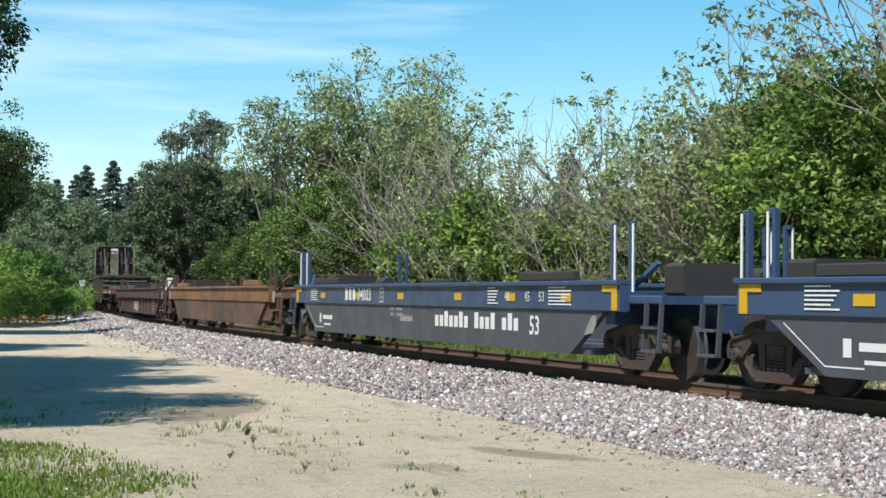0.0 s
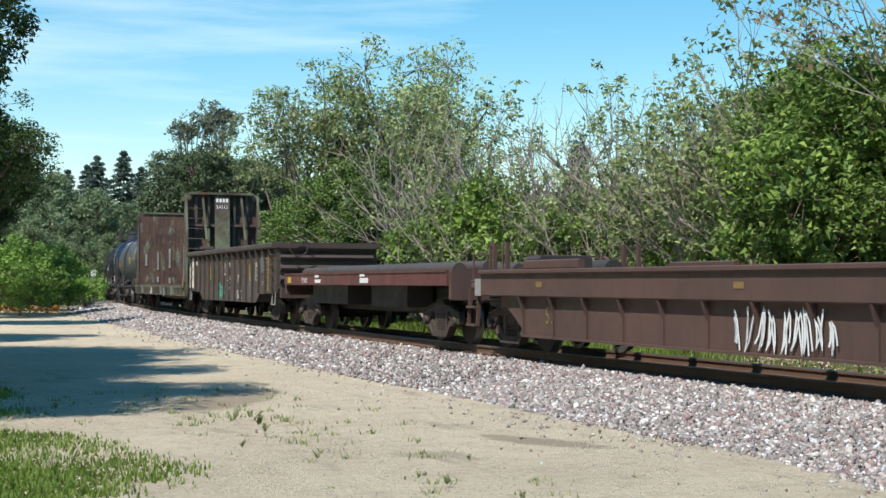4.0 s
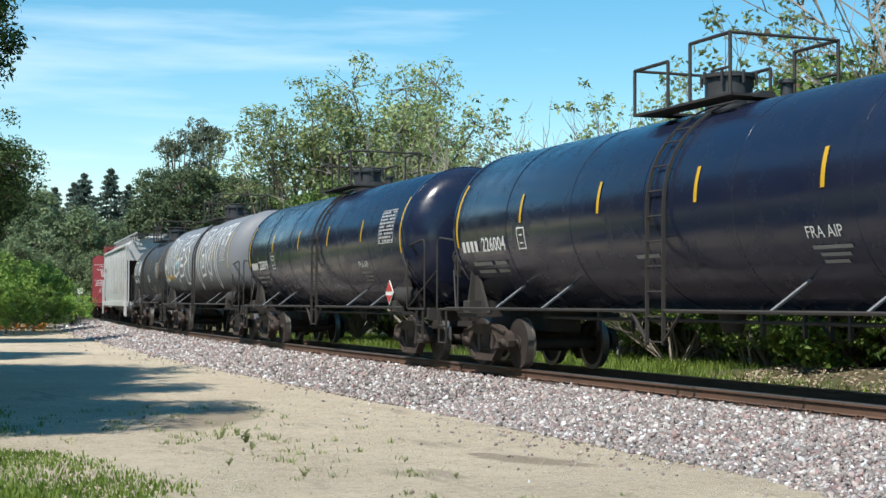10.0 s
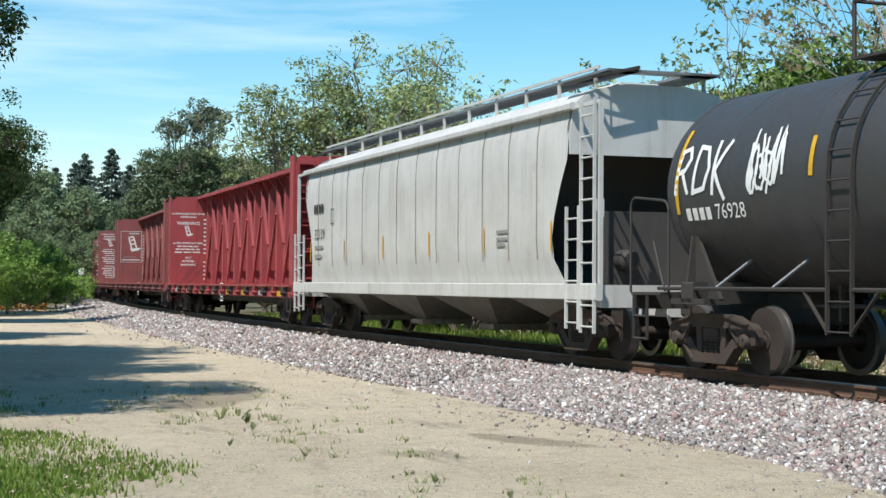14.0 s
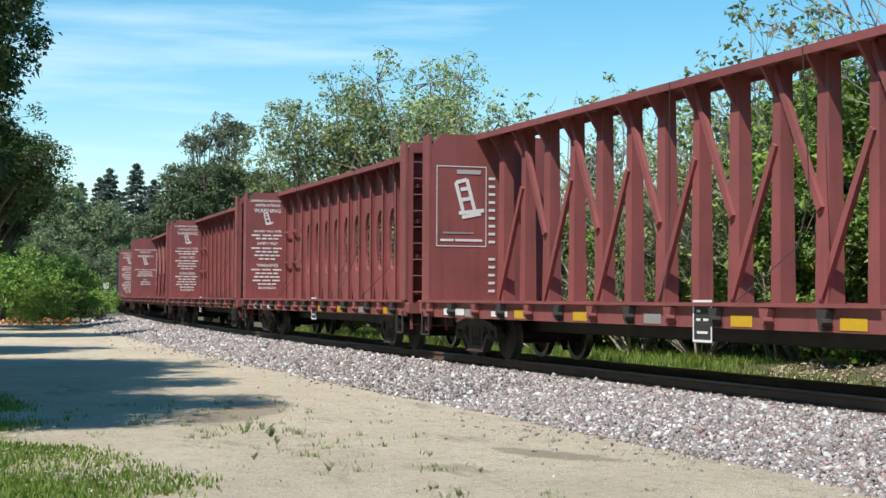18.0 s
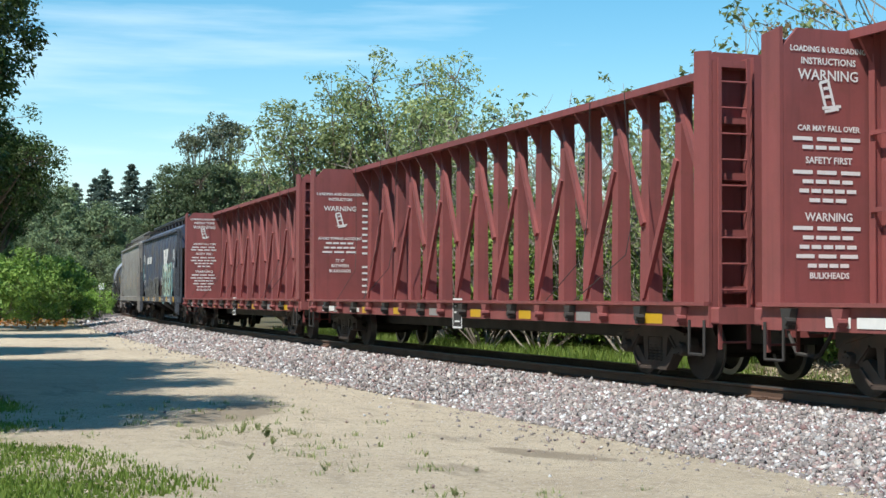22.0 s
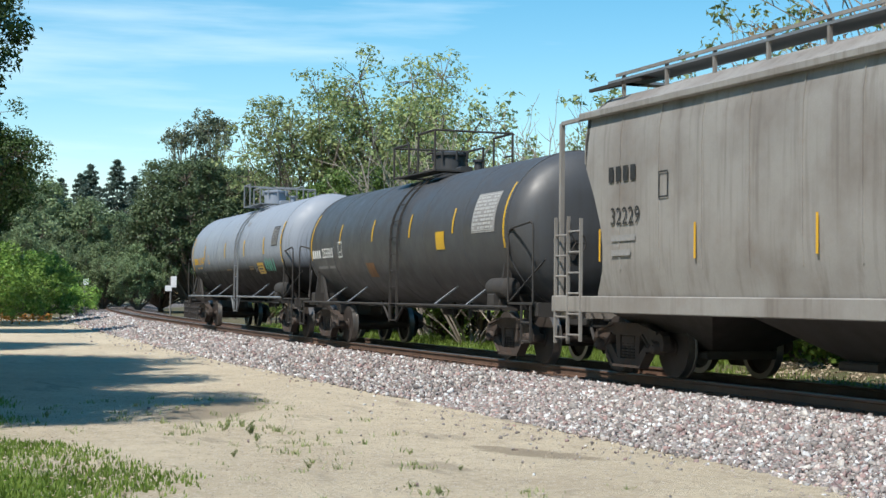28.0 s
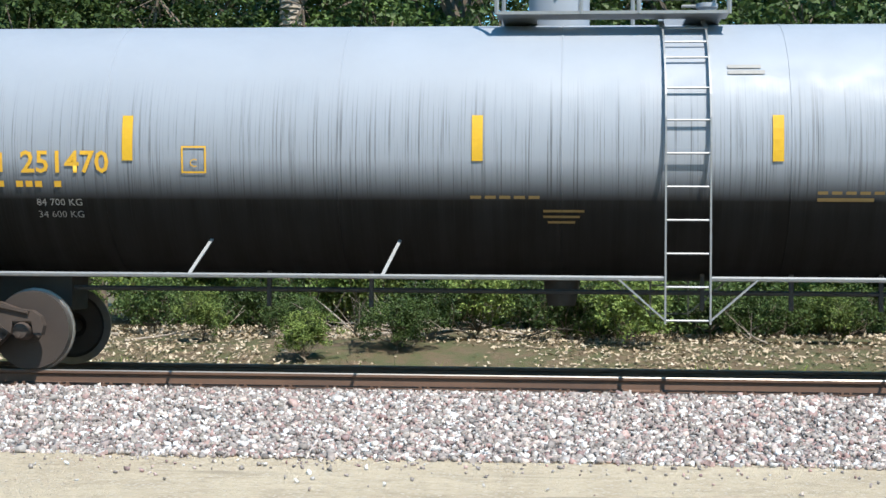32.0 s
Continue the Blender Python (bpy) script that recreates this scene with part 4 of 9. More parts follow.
# thicket close behind the near stretch, in uneven clumps
for i in range(30):
    x = -21 + i * 1.5 + rng_p.uniform(-0.7, 0.7)
    deep = rng_p.random()
    y = 21.0 + 6.0 * deep
    k = (K_SHRUB, K_IVY, K_DENSE)[i % 3]
    plant(k, x, y, rng_p.uniform(0.45, 1.0) * (0.55 if k is K_DENSE else 1.0), rng_p.uniform(0, 360), "dark leafy undergrowth beneath the trees", "shrub", "undergrowth beyond the track")
# ragged shrubs at the back of the bank
for i in range(22):
    plant((K_IVY, K_SHRUB)[i % 2], -20 + i * 2.0 + rng_p.uniform(-0.6, 0.6), rng_p.uniform(25.5, 28.5), rng_p.uniform(0.85, 1.25), rng_p.uniform(0, 360), "dark leafy undergrowth beneath the trees", "shrub", "undergrowth beyond the track")
for i in range(46):
    x, y = -19 + i * 0.85 + rng_p.uniform(-0.5, 0.5), rng_p.uniform(17.4, 20.6)
    plant((K_IVY, K_SHRUB, K_IVY)[i % 3], x, y, rng_p.uniform(0.22, 0.55), rng_p.uniform(0, 360), "low ragged shrub among dry leaf litter", "shrub", "low shrubs on the bank", bank(x, y) - 0.04)


def fallen_branch(seed):
    rng = random.Random(seed)
    sh = Shape()
    p, d = Vector((0, 0, 0.04)), Vector((1, 0, 0.12))
    for k in range(6):
        q = p + d.normalized() * 0.38
        q.z = max(0.03, q.z)
        sh.tube(p, q, 0.032 - 0.0045 * k, 6, 0.028 - 0.0045 * k)
        if k:
            e = q + Vector((rng.uniform(0.1, 0.5), rng.uniform(-0.5, 0.5), rng.uniform(0.05, 0.5)))
            sh.tube(q, e, 0.012, 4, 0.004).tube(q.lerp(e, 0.5), e + Vector((0.1, rng.uniform(-0.3, 0.3), 0.1)), 0.006, 4, 0.003)
        p, d = q, d + Vector((0, rng.uniform(-0.4, 0.4), rng.uniform(-0.2, 0.15)))
    return sh.mesh("fallen_branch", M_TWIG, 50)


ME_BRANCH = [fallen_branch(k) for k in range(4)]
for i in range(18):
    b = new("fallen_branch", ME_BRANCH[i % 4])
    x, y = rng_p.uniform(-18, 14), rng_p.uniform(17.0, 21.5)
    b.matrix_basis = Matrix.Translation((x, y, bank(x, y))) @ Matrix.Rotation(rng_p.uniform(0, 6.28), 4, "Z") @ Matrix.Scale(rng_p.uniform(0.6, 1.3), 4)
    tagged(b, "dry grey fallen branch on the leaf litter", "branch", "fallen branches")
# low growth along the far edge of the track
for i in range(34):
    s = -14 + i * 3.1 + rng_p.uniform(-0.8, 0.8)
    if s < 20 and i % 4:
        continue
    x, y, _ = on_line(s, rng_p.uniform(6.0, 8.5) + (1.5 if 12 < s < 50 else 0))
    plant(K_SHRUB, x, y, rng_p.uniform(0.3, 0.55) if s < 20 else rng_p.uniform(0.55, 0.95), rng_p.uniform(0, 360), SHRL, "shrub", "shrubs along the track")
for az, r, sc in [(-82.4, 80, 0.9), (-81.4, 86, 0.9), (-80.7, 94, 0.72), (-83.6, 76, 1.0), (-80.2, 104, 0.5), (-81.9, 96, 0.95)]:
    x, y = polar(az, r)
    plant(K_BRIGHT, x, y, sc, rng_p.uniform(0, 360), "bright green leafy bush near the far bend", "shrub", "bushes near the bend")


def blades(name, label, seed, xs, ys, count, h, material, lean=0.35, width=0.012):
    """Grass: tapered blades with a bend, strewn where inside(x, y) holds."""
    rng = np.random.default_rng(seed)
    n = count
    x, y = xs(rng, n), ys(rng, n)
    hh = h * rng.uniform(0.4, 1.2, n)
    a = rng.uniform(0, 6.28, n)
    d = np.stack([np.cos(a), np.sin(a), 0 * a], -1)
    w = np.stack([-np.sin(a), np.cos(a), 0 * a], -1) * (width * rng.uniform(0.6, 1.4, n))[:, None]
    p = np.stack([x, y, 0 * x - 0.03], -1)
    up = np.array([0, 0, 1.0])
    q = p + up * (hh * 0.55)[:, None] + d * (hh * lean * 0.3)[:, None]
    t = p + up * hh[:, None] + d * (hh * lean * rng.uniform(0.3, 1.4, n))[:, None]
    v = np.stack([p - w, p + w, q + w * 0.7, q - w * 0.7, t], 1).reshape(-1, 3)
    k = 5 * np.arange(n)[:, None]
    f = np.concatenate([k + np.array([[0, 1, 2]]), k + np.array([[0, 2, 3]]), k + np.array([[3, 2, 4]])])
    ob = new(name, big_mesh(name, v, f, material))
    tagged(ob, label, "grass", kind="stuff")


def verge():
    """Short grass with thin and bald places, its edge winding towards the camera."""
    rng = np.random.default_rng(30)
    n = 150000
    x = rng.uniform(-26, -6.5, n)
    edge = np.interp(x, [-26, -21.3, -19.6, -18.6, -17.6, -16.8, -15.8, -13.4, -12.0, -10.5, -6], [3.2, 2.75, 2.9, 1.9, 2.2, 2.75, 3.1, 3.3, 3.1, 0.6, -0.5])
    y = edge - 4.6 * rng.random(n) ** 0.85 + rng.normal(0, 0.16, n)
    lump = np.sin(x * 1.9 + 0.7 * y) + np.sin(y * 2.7 - x * 0.8) + 0.7 * np.sin(x * 5.1 + 1.3) * np.sin(y * 6.3)
    keep = lump + (edge - y) * 1.3 + rng.normal(0, 1.2, n) > 0.7
    x, y = x[keep], y[keep]
    blades("grass_verge", "fresh green grass on the near verge", 31, lambda r, m: x, lambda r, m: y, len(x), 0.085, M_GRASS)


verge()


def far_strip():
    rng = np.random.default_rng(33)
    n = 60000
    s = rng.uniform(-14, 70, n)
    off = rng.uniform(3.4, 8.5, n)
    thin_ = (s > 17) | (rng.random(n) < 0.07 * (np.sin(s * 1.3) + 1))
    s, off = s[thin_], off[thin_]
    n = len(s)
    S = np.array([p[0] for p in LINE])
    X, Y, TH = (np.interp(s, S, np.array([p[k] for p in LINE])) for k in (1, 2, 3))
    px, py = X + off * np.sin(TH), Y + off * np.cos(TH)
    blades("grass_strip", "tall green grass between the track and the trees", 34, lambda r, m: px, lambda r, m: py, n, 0.34, M_GRASS, 0.5, 0.016)


far_strip()


def weed(seed):
    rng = random.Random(seed)
    sh, pts = Shape(), []
    for _ in range(7):
        a, l = rng.uniform(0, 6.28), rng.uniform(0.14, 0.32)
        e = Vector((math.cos(a) * l * 0.55, math.sin(a) * l * 0.55, l))
        sh.tube((0, 0, 0), e, 0.005, 3, 0.002)
        pts += [tuple(e * q) for q in (0.5, 0.75, 1.0)]
    v, f = leaves(seed, pts, 7, 0.05, 0.06)
    v[:, 2] = np.maximum(v[:, 2], 0.0)
    return "weed", sh.mesh("weed_stem", M_WEED), big_mesh("weed_leaves", v, f, M_WEED)


W1, W2 = weed(1), weed(2)
for x, y, sc in [(-17.3, 5.04, 1.4), (-17.9, 4.9, 1.0), (-11.6, 5.0, 0.8), (-10.6, 5.2, 0.6), (-13.8, 4.6, 0.6), (-18.3, 5.23, 0.9), (-18.5, 5.1, 0.7), (-16.5, 4.89, 0.9), (-9.0, 4.9, 0.7), (-15.0, 4.2, 0.7), (-13.2, 5.9, 0.5), (-20.4, 3.2, 0.8)]:
    plant(rng_p.choice((W1, W2)), x, y, sc * 0.36, rng_p.uniform(0, 360), "small grey-green weed growing in the dirt", "weed", "weeds in the road")


def sprigs():
    """Tiny tufts of grass and weed scattered over the road."""
    rng = np.random.default_rng(35)
    k = 170
    cx, cy = rng.uniform(-24, -6, k), rng.uniform(2.8, 7.4, k)
    w = rng.random(k) < np.exp(-((cy - 5.0) / 1.3) ** 2) + 0.15
    cx, cy = cx[w], cy[w]
    r = rng.exponential(0.09, (len(cx), 16))
    a = rng.uniform(0, 6.28, r.shape)
    px_, py_ = (cx[:, None] + r * np.cos(a)).ravel(), (cy[:, None] + r * np.sin(a)).ravel()
    blades("road_sprigs", "thin grey-green sprigs growing through the dirt", 36, lambda q, m: px_, lambda q, m: py_, len(px_), 0.075, M_WEED, 0.9, 0.008)


sprigs()


def litter():
    """Dry leaves and bark on the bank beyond the track."""
    rng = np.random.default_rng(71)
    n = 60000
    c = np.stack([rng.uniform(-26, 22, n), rng.uniform(16.0, 24, n), rng.uniform(0.0, 0.05, n)], -1)
    c = c[(np.sin(c[:, 0] * 0.9) + np.sin(c[:, 1] * 1.7 + c[:, 0] * 0.4) + rng.normal(0, 0.7, n)) > -0.5]
    v, f = leaves(72, c, 1, 0.05, 0.07, 1.5)
    u = np.clip((v[:, 1] - 15.9) / 3.2, 0, 1) * np.clip((v[:, 0] + 34) / 12, 0, 1)
    v[:, 2] = np.abs(v[:, 2]) + 0.012 + 0.5 * u * u * (3 - 2 * u)
    v2 = leaves(73, np.stack([rng.uniform(-21, -12, 900), rng.uniform(1.2, 2.9, 900), 0 * np.zeros(900) + 0.02], -1), 1, 0.04, 0.05, 1.5)
    v2[0][:, 2] = np.abs(v2[0][:, 2]) * 0.5 + 0.012
    v, f = np.concatenate([v, v2[0]]), np.concatenate([f, v2[1] + len(v)])
    tagged(new("leaf_litter", big_mesh("leaf_litter", v, f, M_LITTER)), "dry pale leaf litter and bark on the bank", "leaf litter", kind="stuff")


litter()


def palm(x, y, h):
    t = root("palm_tree", "tall palm with a ringed grey-brown trunk", "tree", "", Matrix.Translation((x, y, 0)))
    rings = []
    z = 0.0
    while z < h:
        rings += [(z, 0.31 - 0.05 * z / h), (z + 0.09, 0.27 - 0.05 * z / h)]
        z += 0.12
    part("trunk", Shape().lathe_z(rings, 0, 0, 14), M_TWIG, t)
    rng = random.Random(2)
    for k in range(26):
        a, up = k * 2.4, rng.uniform(-0.5, 0.9)
        d = Vector((math.cos(a), math.sin(a), 0))
        pts = [Vector((0, 0, h)) + d * (q * 2.4) + Vector((0, 0, up * q * 2.0 - q * q * 1.5)) for q in (0, 0.3, 0.6, 0.85, 1.0)]
        fr = Shape().pipe(pts, 0.02, 4)
        side_ = Vector((-d.y, d.x, 0))
        for p0, p1 in zip(pts[1:], pts[2:]):
            for j in range(6):
                b = p0.lerp(p1, j / 6)
                for sg in (-1, 1):
                    e = b + side_ * sg * 0.5 + d * 0.25 - Vector((0, 0, 0.25))
                    fr.add([b, b + d * 0.06, e], [(0, 1, 2)])
        part("frond", fr, M_EUC, t)


palm(-4.9, 26.5, 13.0)
px, py = polar(-75.3, 112)
M_SIGN = plain("sign_white", (0.8, 0.8, 0.8), 0.5, 0.0, 0.1)
M_POST = paint("grey_post", (0.2, 0.19, 0.18), 0.7)
M_CONC = paint("old_concrete", (0.45, 0.41, 0.34), 0.9, (0.25, 0.22, 0.18), 0.5, 0.4)


def trackside_sign(az, r, h, boards):
    x, y = polar(az, r)
    t = root("trackside_sign", "white board sign on a grey post beside the rails", "sign", "signs near the bend", Matrix.Translation((x, y, 0)) @ Matrix.Rotation(radians(-az), 4, "Z"))
    part("post", Shape().tube((0, 0, 0), (0, 0, h), 0.05, 8), M_POST, t)
    for bx, bz, w, hh in boards:
        part("board", Shape().box(bx - w / 2, bx + w / 2, -0.08, -0.055, bz, bz + hh, 0.005), M_SIGN, t)


trackside_sign(-79.85, 100, 2.55, [(0.08, 2.1, 0.34, 0.42)])
trackside_sign(-76.75, 84, 2.5, [(0.16, 1.95, 0.3, 0.6), (-0.12, 1.75, 0.35, 0.3)])
x, y = polar(-80.35, 104)
b = new("concrete_block", Shape().box(-0.7, 0.7, -0.4, 0.4, 0, 0.75, 0.06).mesh("concrete_block", M_CONC))
b.matrix_basis = Matrix.Translation((x, y, 0)) @ Matrix.Rotation(radians(80), 4, "Z")
tagged(b, "weathered concrete abutment block beside the bend", "concrete block")


def girder(s0, s1, off, h):
    t = root("bridge_railing", "dark rusted steel railing along the bend", "railing", "bridge railings")
    n = int((s1 - s0) / 1.2)
    for k in range(n + 1):
        x, y, th = on_line(s0 + (s1 - s0) * k / n, off)
        part("post", Shape().box(-0.06, 0.06, -0.06, 0.06, 0.0, h), P_DARK, t, at=Matrix.Translation((x, y, 0.1)) @ Matrix.Rotation(-th, 4, "Z"))
    for z in (0.35, 0.65, 0.95):
        sh = Shape()
        pts = [(*on_line(s0 + (s1 - s0) * k / n, off)[:2], 0.1 + z * h) for k in range(n + 1)]
        for a, c in zip(pts, pts[1:]):
            sh.bar(a, c, 0.06, 0.12)
        part("rail", sh, P_DARK, t)


P_DARK = paint("dark_rusted_steel", (0.045, 0.035, 0.03), 0.8)
girder(96, 116, -3.4, 1.25)
girder(82, 98, 3.4, 1.1)


def poppies():
    rng = np.random.default_rng(80)
    n = 700
    r, az = rng.uniform(76, 95, n), np.radians(rng.uniform(-83.5, -81.0, n))
    c = np.stack([r * np.sin(az), r * np.cos(az), rng.uniform(0.15, 0.4, n)], -1)
    v, f = leaves(81, c, 2, 0.05, 0.12, 1.0)
    tagged(new("orange_wildflowers", big_mesh("orange_wildflowers", v, f, plain("orange_petal", (0.7, 0.25, 0.02), 0.6))), "patch of orange wildflowers in the grass", "wildflowers", kind="stuff")


poppies()

# ---- paints of the cars ----
P_BLUE = paint("navy_paint", (0.042, 0.08, 0.16), 0.45, (0.05, 0.05, 0.05), 0.35, 0.2)
P_SLATE = paint("slate_paint", (0.075, 0.085, 0.105), 0.5, (0.05, 0.045, 0.04), 0.4, 0.3)
P_RUSTY = paint("rusted_well_paint", (0.16, 0.085, 0.052), 0.72, (0.055, 0.042, 0.036), 1.2, 0.8, rust=0.8)
P_OCHRE = paint("faded_ochre_paint", (0.27, 0.135, 0.055), 0.68, (0.09, 0.05, 0.03), 1.1, 0.8, rust=0.9)
P_BROWN = paint("brown_well_paint", (0.10, 0.055, 0.045), 0.6, (0.05, 0.035, 0.03), 0.5, 0.4, rust=0.3)
P_GONDOLA = paint("dark_brown_paint", (0.075, 0.055, 0.045), 0.55, (0.04, 0.032, 0.028), 0.5, 0.35, rust=0.2)
P_BULKSIDE = paint("brown_bulkhead_paint", (0.135, 0.103, 0.088), 0.65, (0.06, 0.045, 0.036), 0.8, 0.6, rust=0.5)
P_PALEPLATE = paint("pale_weathered_steel", (0.42, 0.41, 0.4), 0.6, (0.16, 0.12, 0.1), 0.9, 0.8, rust=0.5)
P_PATCH = plain("dark_grey_patch_paint", (0.13, 0.13, 0.135), 0.6, 0.0, 0.3)
P_GREEN = paint("worn_green_paint", (0.16, 0.18, 0.11), 0.7, (0.07, 0.042, 0.03), 1.2, 0.9, rust=1.0)
P_BULK = corroded("rusted_bulkhead")
# black with blue put into the base for the sky's reflection
P_GLOSS = paint("gloss_black_paint", (0.012, 0.017, 0.04), 0.2, (0.03, 0.026, 0.023), 0.25, 0.12, bump=0.03)
P_BLACK = paint("matt_black_paint", (0.05, 0.052, 0.056), 0.5, (0.045, 0.037, 0.03), 0.45, 0.35)
P_DARKGREY = paint("dark_grey_paint", (0.066, 0.069, 0.075), 0.48, (0.055, 0.045, 0.038), 0.45, 0.35)
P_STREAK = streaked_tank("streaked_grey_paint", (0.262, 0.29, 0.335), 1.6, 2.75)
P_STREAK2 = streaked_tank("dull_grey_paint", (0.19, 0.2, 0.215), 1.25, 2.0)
P_WHITEHOP = paint("light_grey_paint", (0.6, 0.6, 0.585), 0.5, (0.34, 0.32, 0.27), 0.4, 0.5, rust=0.18)
# near-black for the slope and end sheets of every hopper
P_ENDBLACK = paint("near_black_end", (0.06, 0.055, 0.052), 0.75, (0.05, 0.04, 0.035), 0.5, 0.4)
P_TAN = paint("tan_grey_paint", (0.30, 0.282, 0.26), 0.55, (0.15, 0.12, 0.1), 0.7, 0.7, rust=0.15)
P_BLUEHOP = paint("faded_blue_paint", (0.06, 0.08, 0.13), 0.5, (0.12, 0.092, 0.08), 1.0, 0.8, rust=0.2)
P_DUSK = plain("dusky_graffiti_fill", (0.085, 0.083, 0.078), 0.6, 0.0, 0.35)
P_INK = plain("dark_graffiti_fill", (0.035, 0.042, 0.06), 0.5, 0.0, 0.3)
P_MAROON = plain("maroon_graffiti", (0.055, 0.02, 0.02), 0.6, 0.0, 0.3)
P_PALEMINT = plain("pale_mint_graffiti", (0.5, 0.6, 0.46), 0.5, 0.0, 0.2)
P_MAROONSILL = paint("faded_maroon_paint", (0.15, 0.045, 0.04), 0.6, (0.05, 0.03, 0.025), 0.8, 0.6, rust=0.3)
P_REDA = paint("bright_red_paint", (0.36, 0.058, 0.062), 0.55, (0.14, 0.04, 0.04), 0.45, 0.4, rust=0.2)
P_RED = paint("weathered_red_paint", (0.28, 0.078, 0.074), 0.62, (0.13, 0.052, 0.048), 0.55, 0.5, rust=0.3)
P_UNDER = paint("grimy_black_steel", (0.037, 0.034, 0.032), 0.7, (0.06, 0.045, 0.035), 0.5, 0.3)
P_TRUCK = paint("dusty_cast_steel", (0.072, 0.05, 0.04), 0.78, (0.035, 0.028, 0.024), 0.9, 0.4, rust=0.35)
P_WHEEL = paint("wheel_steel", (0.06, 0.046, 0.04), 0.7, (0.03, 0.025, 0.022), 0.6, 0.0, metal=0.2)
P_TREAD = plain("bright_tread", (0.26, 0.245, 0.235), 0.38, 0.8, 0.3)
P_YELLOW = plain("yellow_reflector", (0.62, 0.37, 0.02), 0.45, 0.0, 0.25)
P_WHITE = plain("white_lettering", (0.78, 0.78, 0.76), 0.6, 0.0, 0.2)
P_CREAM = paint("worn_cream_paint", (0.82, 0.77, 0.64), 0.6, (0.4, 0.3, 0.2), 0.35, 0.4, rust=0.5)
P_DULLWHITE = plain("dull_white_stencil", (0.46, 0.46, 0.45), 0.65, 0.0, 0.35)
P_FADED = plain("faded_lettering", (0.30, 0.29, 0.28), 0.65, 0.0, 0.4)
P_GOLD = plain("yellow_lettering", (0.68, 0.38, 0.03), 0.6, 0.0, 0.25)
P_DIMGOLD = plain("dull_yellow_stencil", (0.22, 0.145, 0.05), 0.65, 0.0, 0.3)
P_BLACKLET = plain("black_lettering", (0.03, 0.03, 0.03), 0.6)
P_PALE = plain("pale_graffiti", (0.72, 0.74, 0.74), 0.5, 0.0, 0.15)
P_AQUA = plain("aqua_graffiti", (0.25, 0.55, 0.62), 0.5, 0.0, 0.2)
P_MINT = plain("green_graffiti", (0.06, 0.42, 0.30), 0.5, 0.0, 0.2)
P_HAZE = plain("grey_graffiti", (0.22, 0.23, 0.24), 0.6, 0.0, 0.25)
P_REDDOT = plain("red_placard", (0.55, 0.05, 0.05), 0.5)
P_GALV = plain("galvanised_steel", (0.27, 0.28, 0.29), 0.5, 0.4, 0.3)


# ---- lettering ----
def lettering(name, words, size, m, material, parent, spacing=1.0, align="LEFT", wrap=None, bold=0.0):
    """Words as a flat mesh, lying in the plane of m; wrap = (radius, axis height) bends it round a tank."""
    cu = bpy.data.curves.new(name, "FONT")
    cu.body, cu.size, cu.space_character, cu.align_x, cu.offset = words, size, spacing, align, bold
    cu.resolution_u = 2
    ob = new(name, cu)
    me = bpy.data.meshes.new_from_object(ob)
    bpy.data.objects.remove(ob)
    return flat_part(name, me, m, material, parent, wrap)


def flat_part(name, me, m, material, parent, wrap=None):
    if wrap:
        r, zc = wrap
        bm = bmesh.new()
        bm.from_mesh(me)
        ys = [v.co.y for v in bm.verts] or [0]
        k = min(ys)
        while k < max(ys):
            k += 0.12
            bmesh.ops.bisect_plane(bm, geom=bm.verts[:] + bm.edges[:] + bm.faces[:], plane_co=(0, k, 0), plane_no=(0, 1, 0))
        base = m.translation
        for v in bm.verts:
            a = (base.z - zc + v.co.y) / r
            v.co = ((base.x + v.co.x), -(r + 0.012) * math.cos(a), zc + (r + 0.012) * math.sin(a))
        bm.to_mesh(me)
        bm.free()
        m = None
    me.materials.clear()
    me.materials.append(material)
    return part(name, me, material, parent, at=m)


def side(x, z, y=-1.6):
    """The plane of the near flank, letters reading along the car."""
    return pose(x, y, z, 90, 0, 0)


def bars(name, rects, m, material, parent, wrap=None):
    """Unreadable lines as plain bars: rects of x, z, width, height in the plane of m."""
    me = bpy.data.meshes.new(name)
    vs, fs = [], []
    for x, z, w, h in rects:
        k = len(vs)
        vs += [(x, z, 0), (x + w, z, 0), (x + w, z + h, 0), (x, z + h, 0)]
        fs.append((k, k + 1, k + 2, k + 3))
    me.from_pydata(vs, [], fs)
    return flat_part(name, me, m, material, parent, wrap)


def strokes(name, lines, width, m, material, parent, wrap=None):
    """Painted strokes: each line a run of (x, z) points, drawn as one mitred ribbon."""
    me = bpy.data.meshes.new(name)
    vs, fs = [], []
    for q, line in enumerate(lines):
        pts = [Vector(p) for p in line]
        loop = len(pts) > 3 and (pts[0] - pts[-1]).length < 1e-5
        if loop:
            pts = pts[:-1]
        n, k = len(pts), len(vs)
        for i, p in enumerate(pts):
            a = pts[i - 1] if i or loop else None
            b = pts[(i + 1) % n] if i < n - 1 or loop else None
            d0 = (p - a).normalized() if a is not None else None
            d1 = (b - p).normalized() if b is not None else None
            d = ((d0 or d1) + (d1 or d0))
            d = d.normalized() if d.length > 0.2 else (d1 or d0)
            c = max(0.55, abs(d.dot(d0 or d1)))
            w = Vector((-d.y, d.x)) * (width / 2 / c)
            vs += [(p.x + w.x, p.y + w.y, 0.0006 * (q % 5)), (p.x - w.x, p.y - w.y, 0.0006 * (q % 5))]
        for i in range(n if loop else n - 1):
            a, b = k + 2 * i, k + 2 * ((i + 1) % n)
            fs.append((a, a + 1, b + 1, b))
    me.from_pydata(vs, [], fs)
    return flat_part(name, me, m, material, parent, wrap)


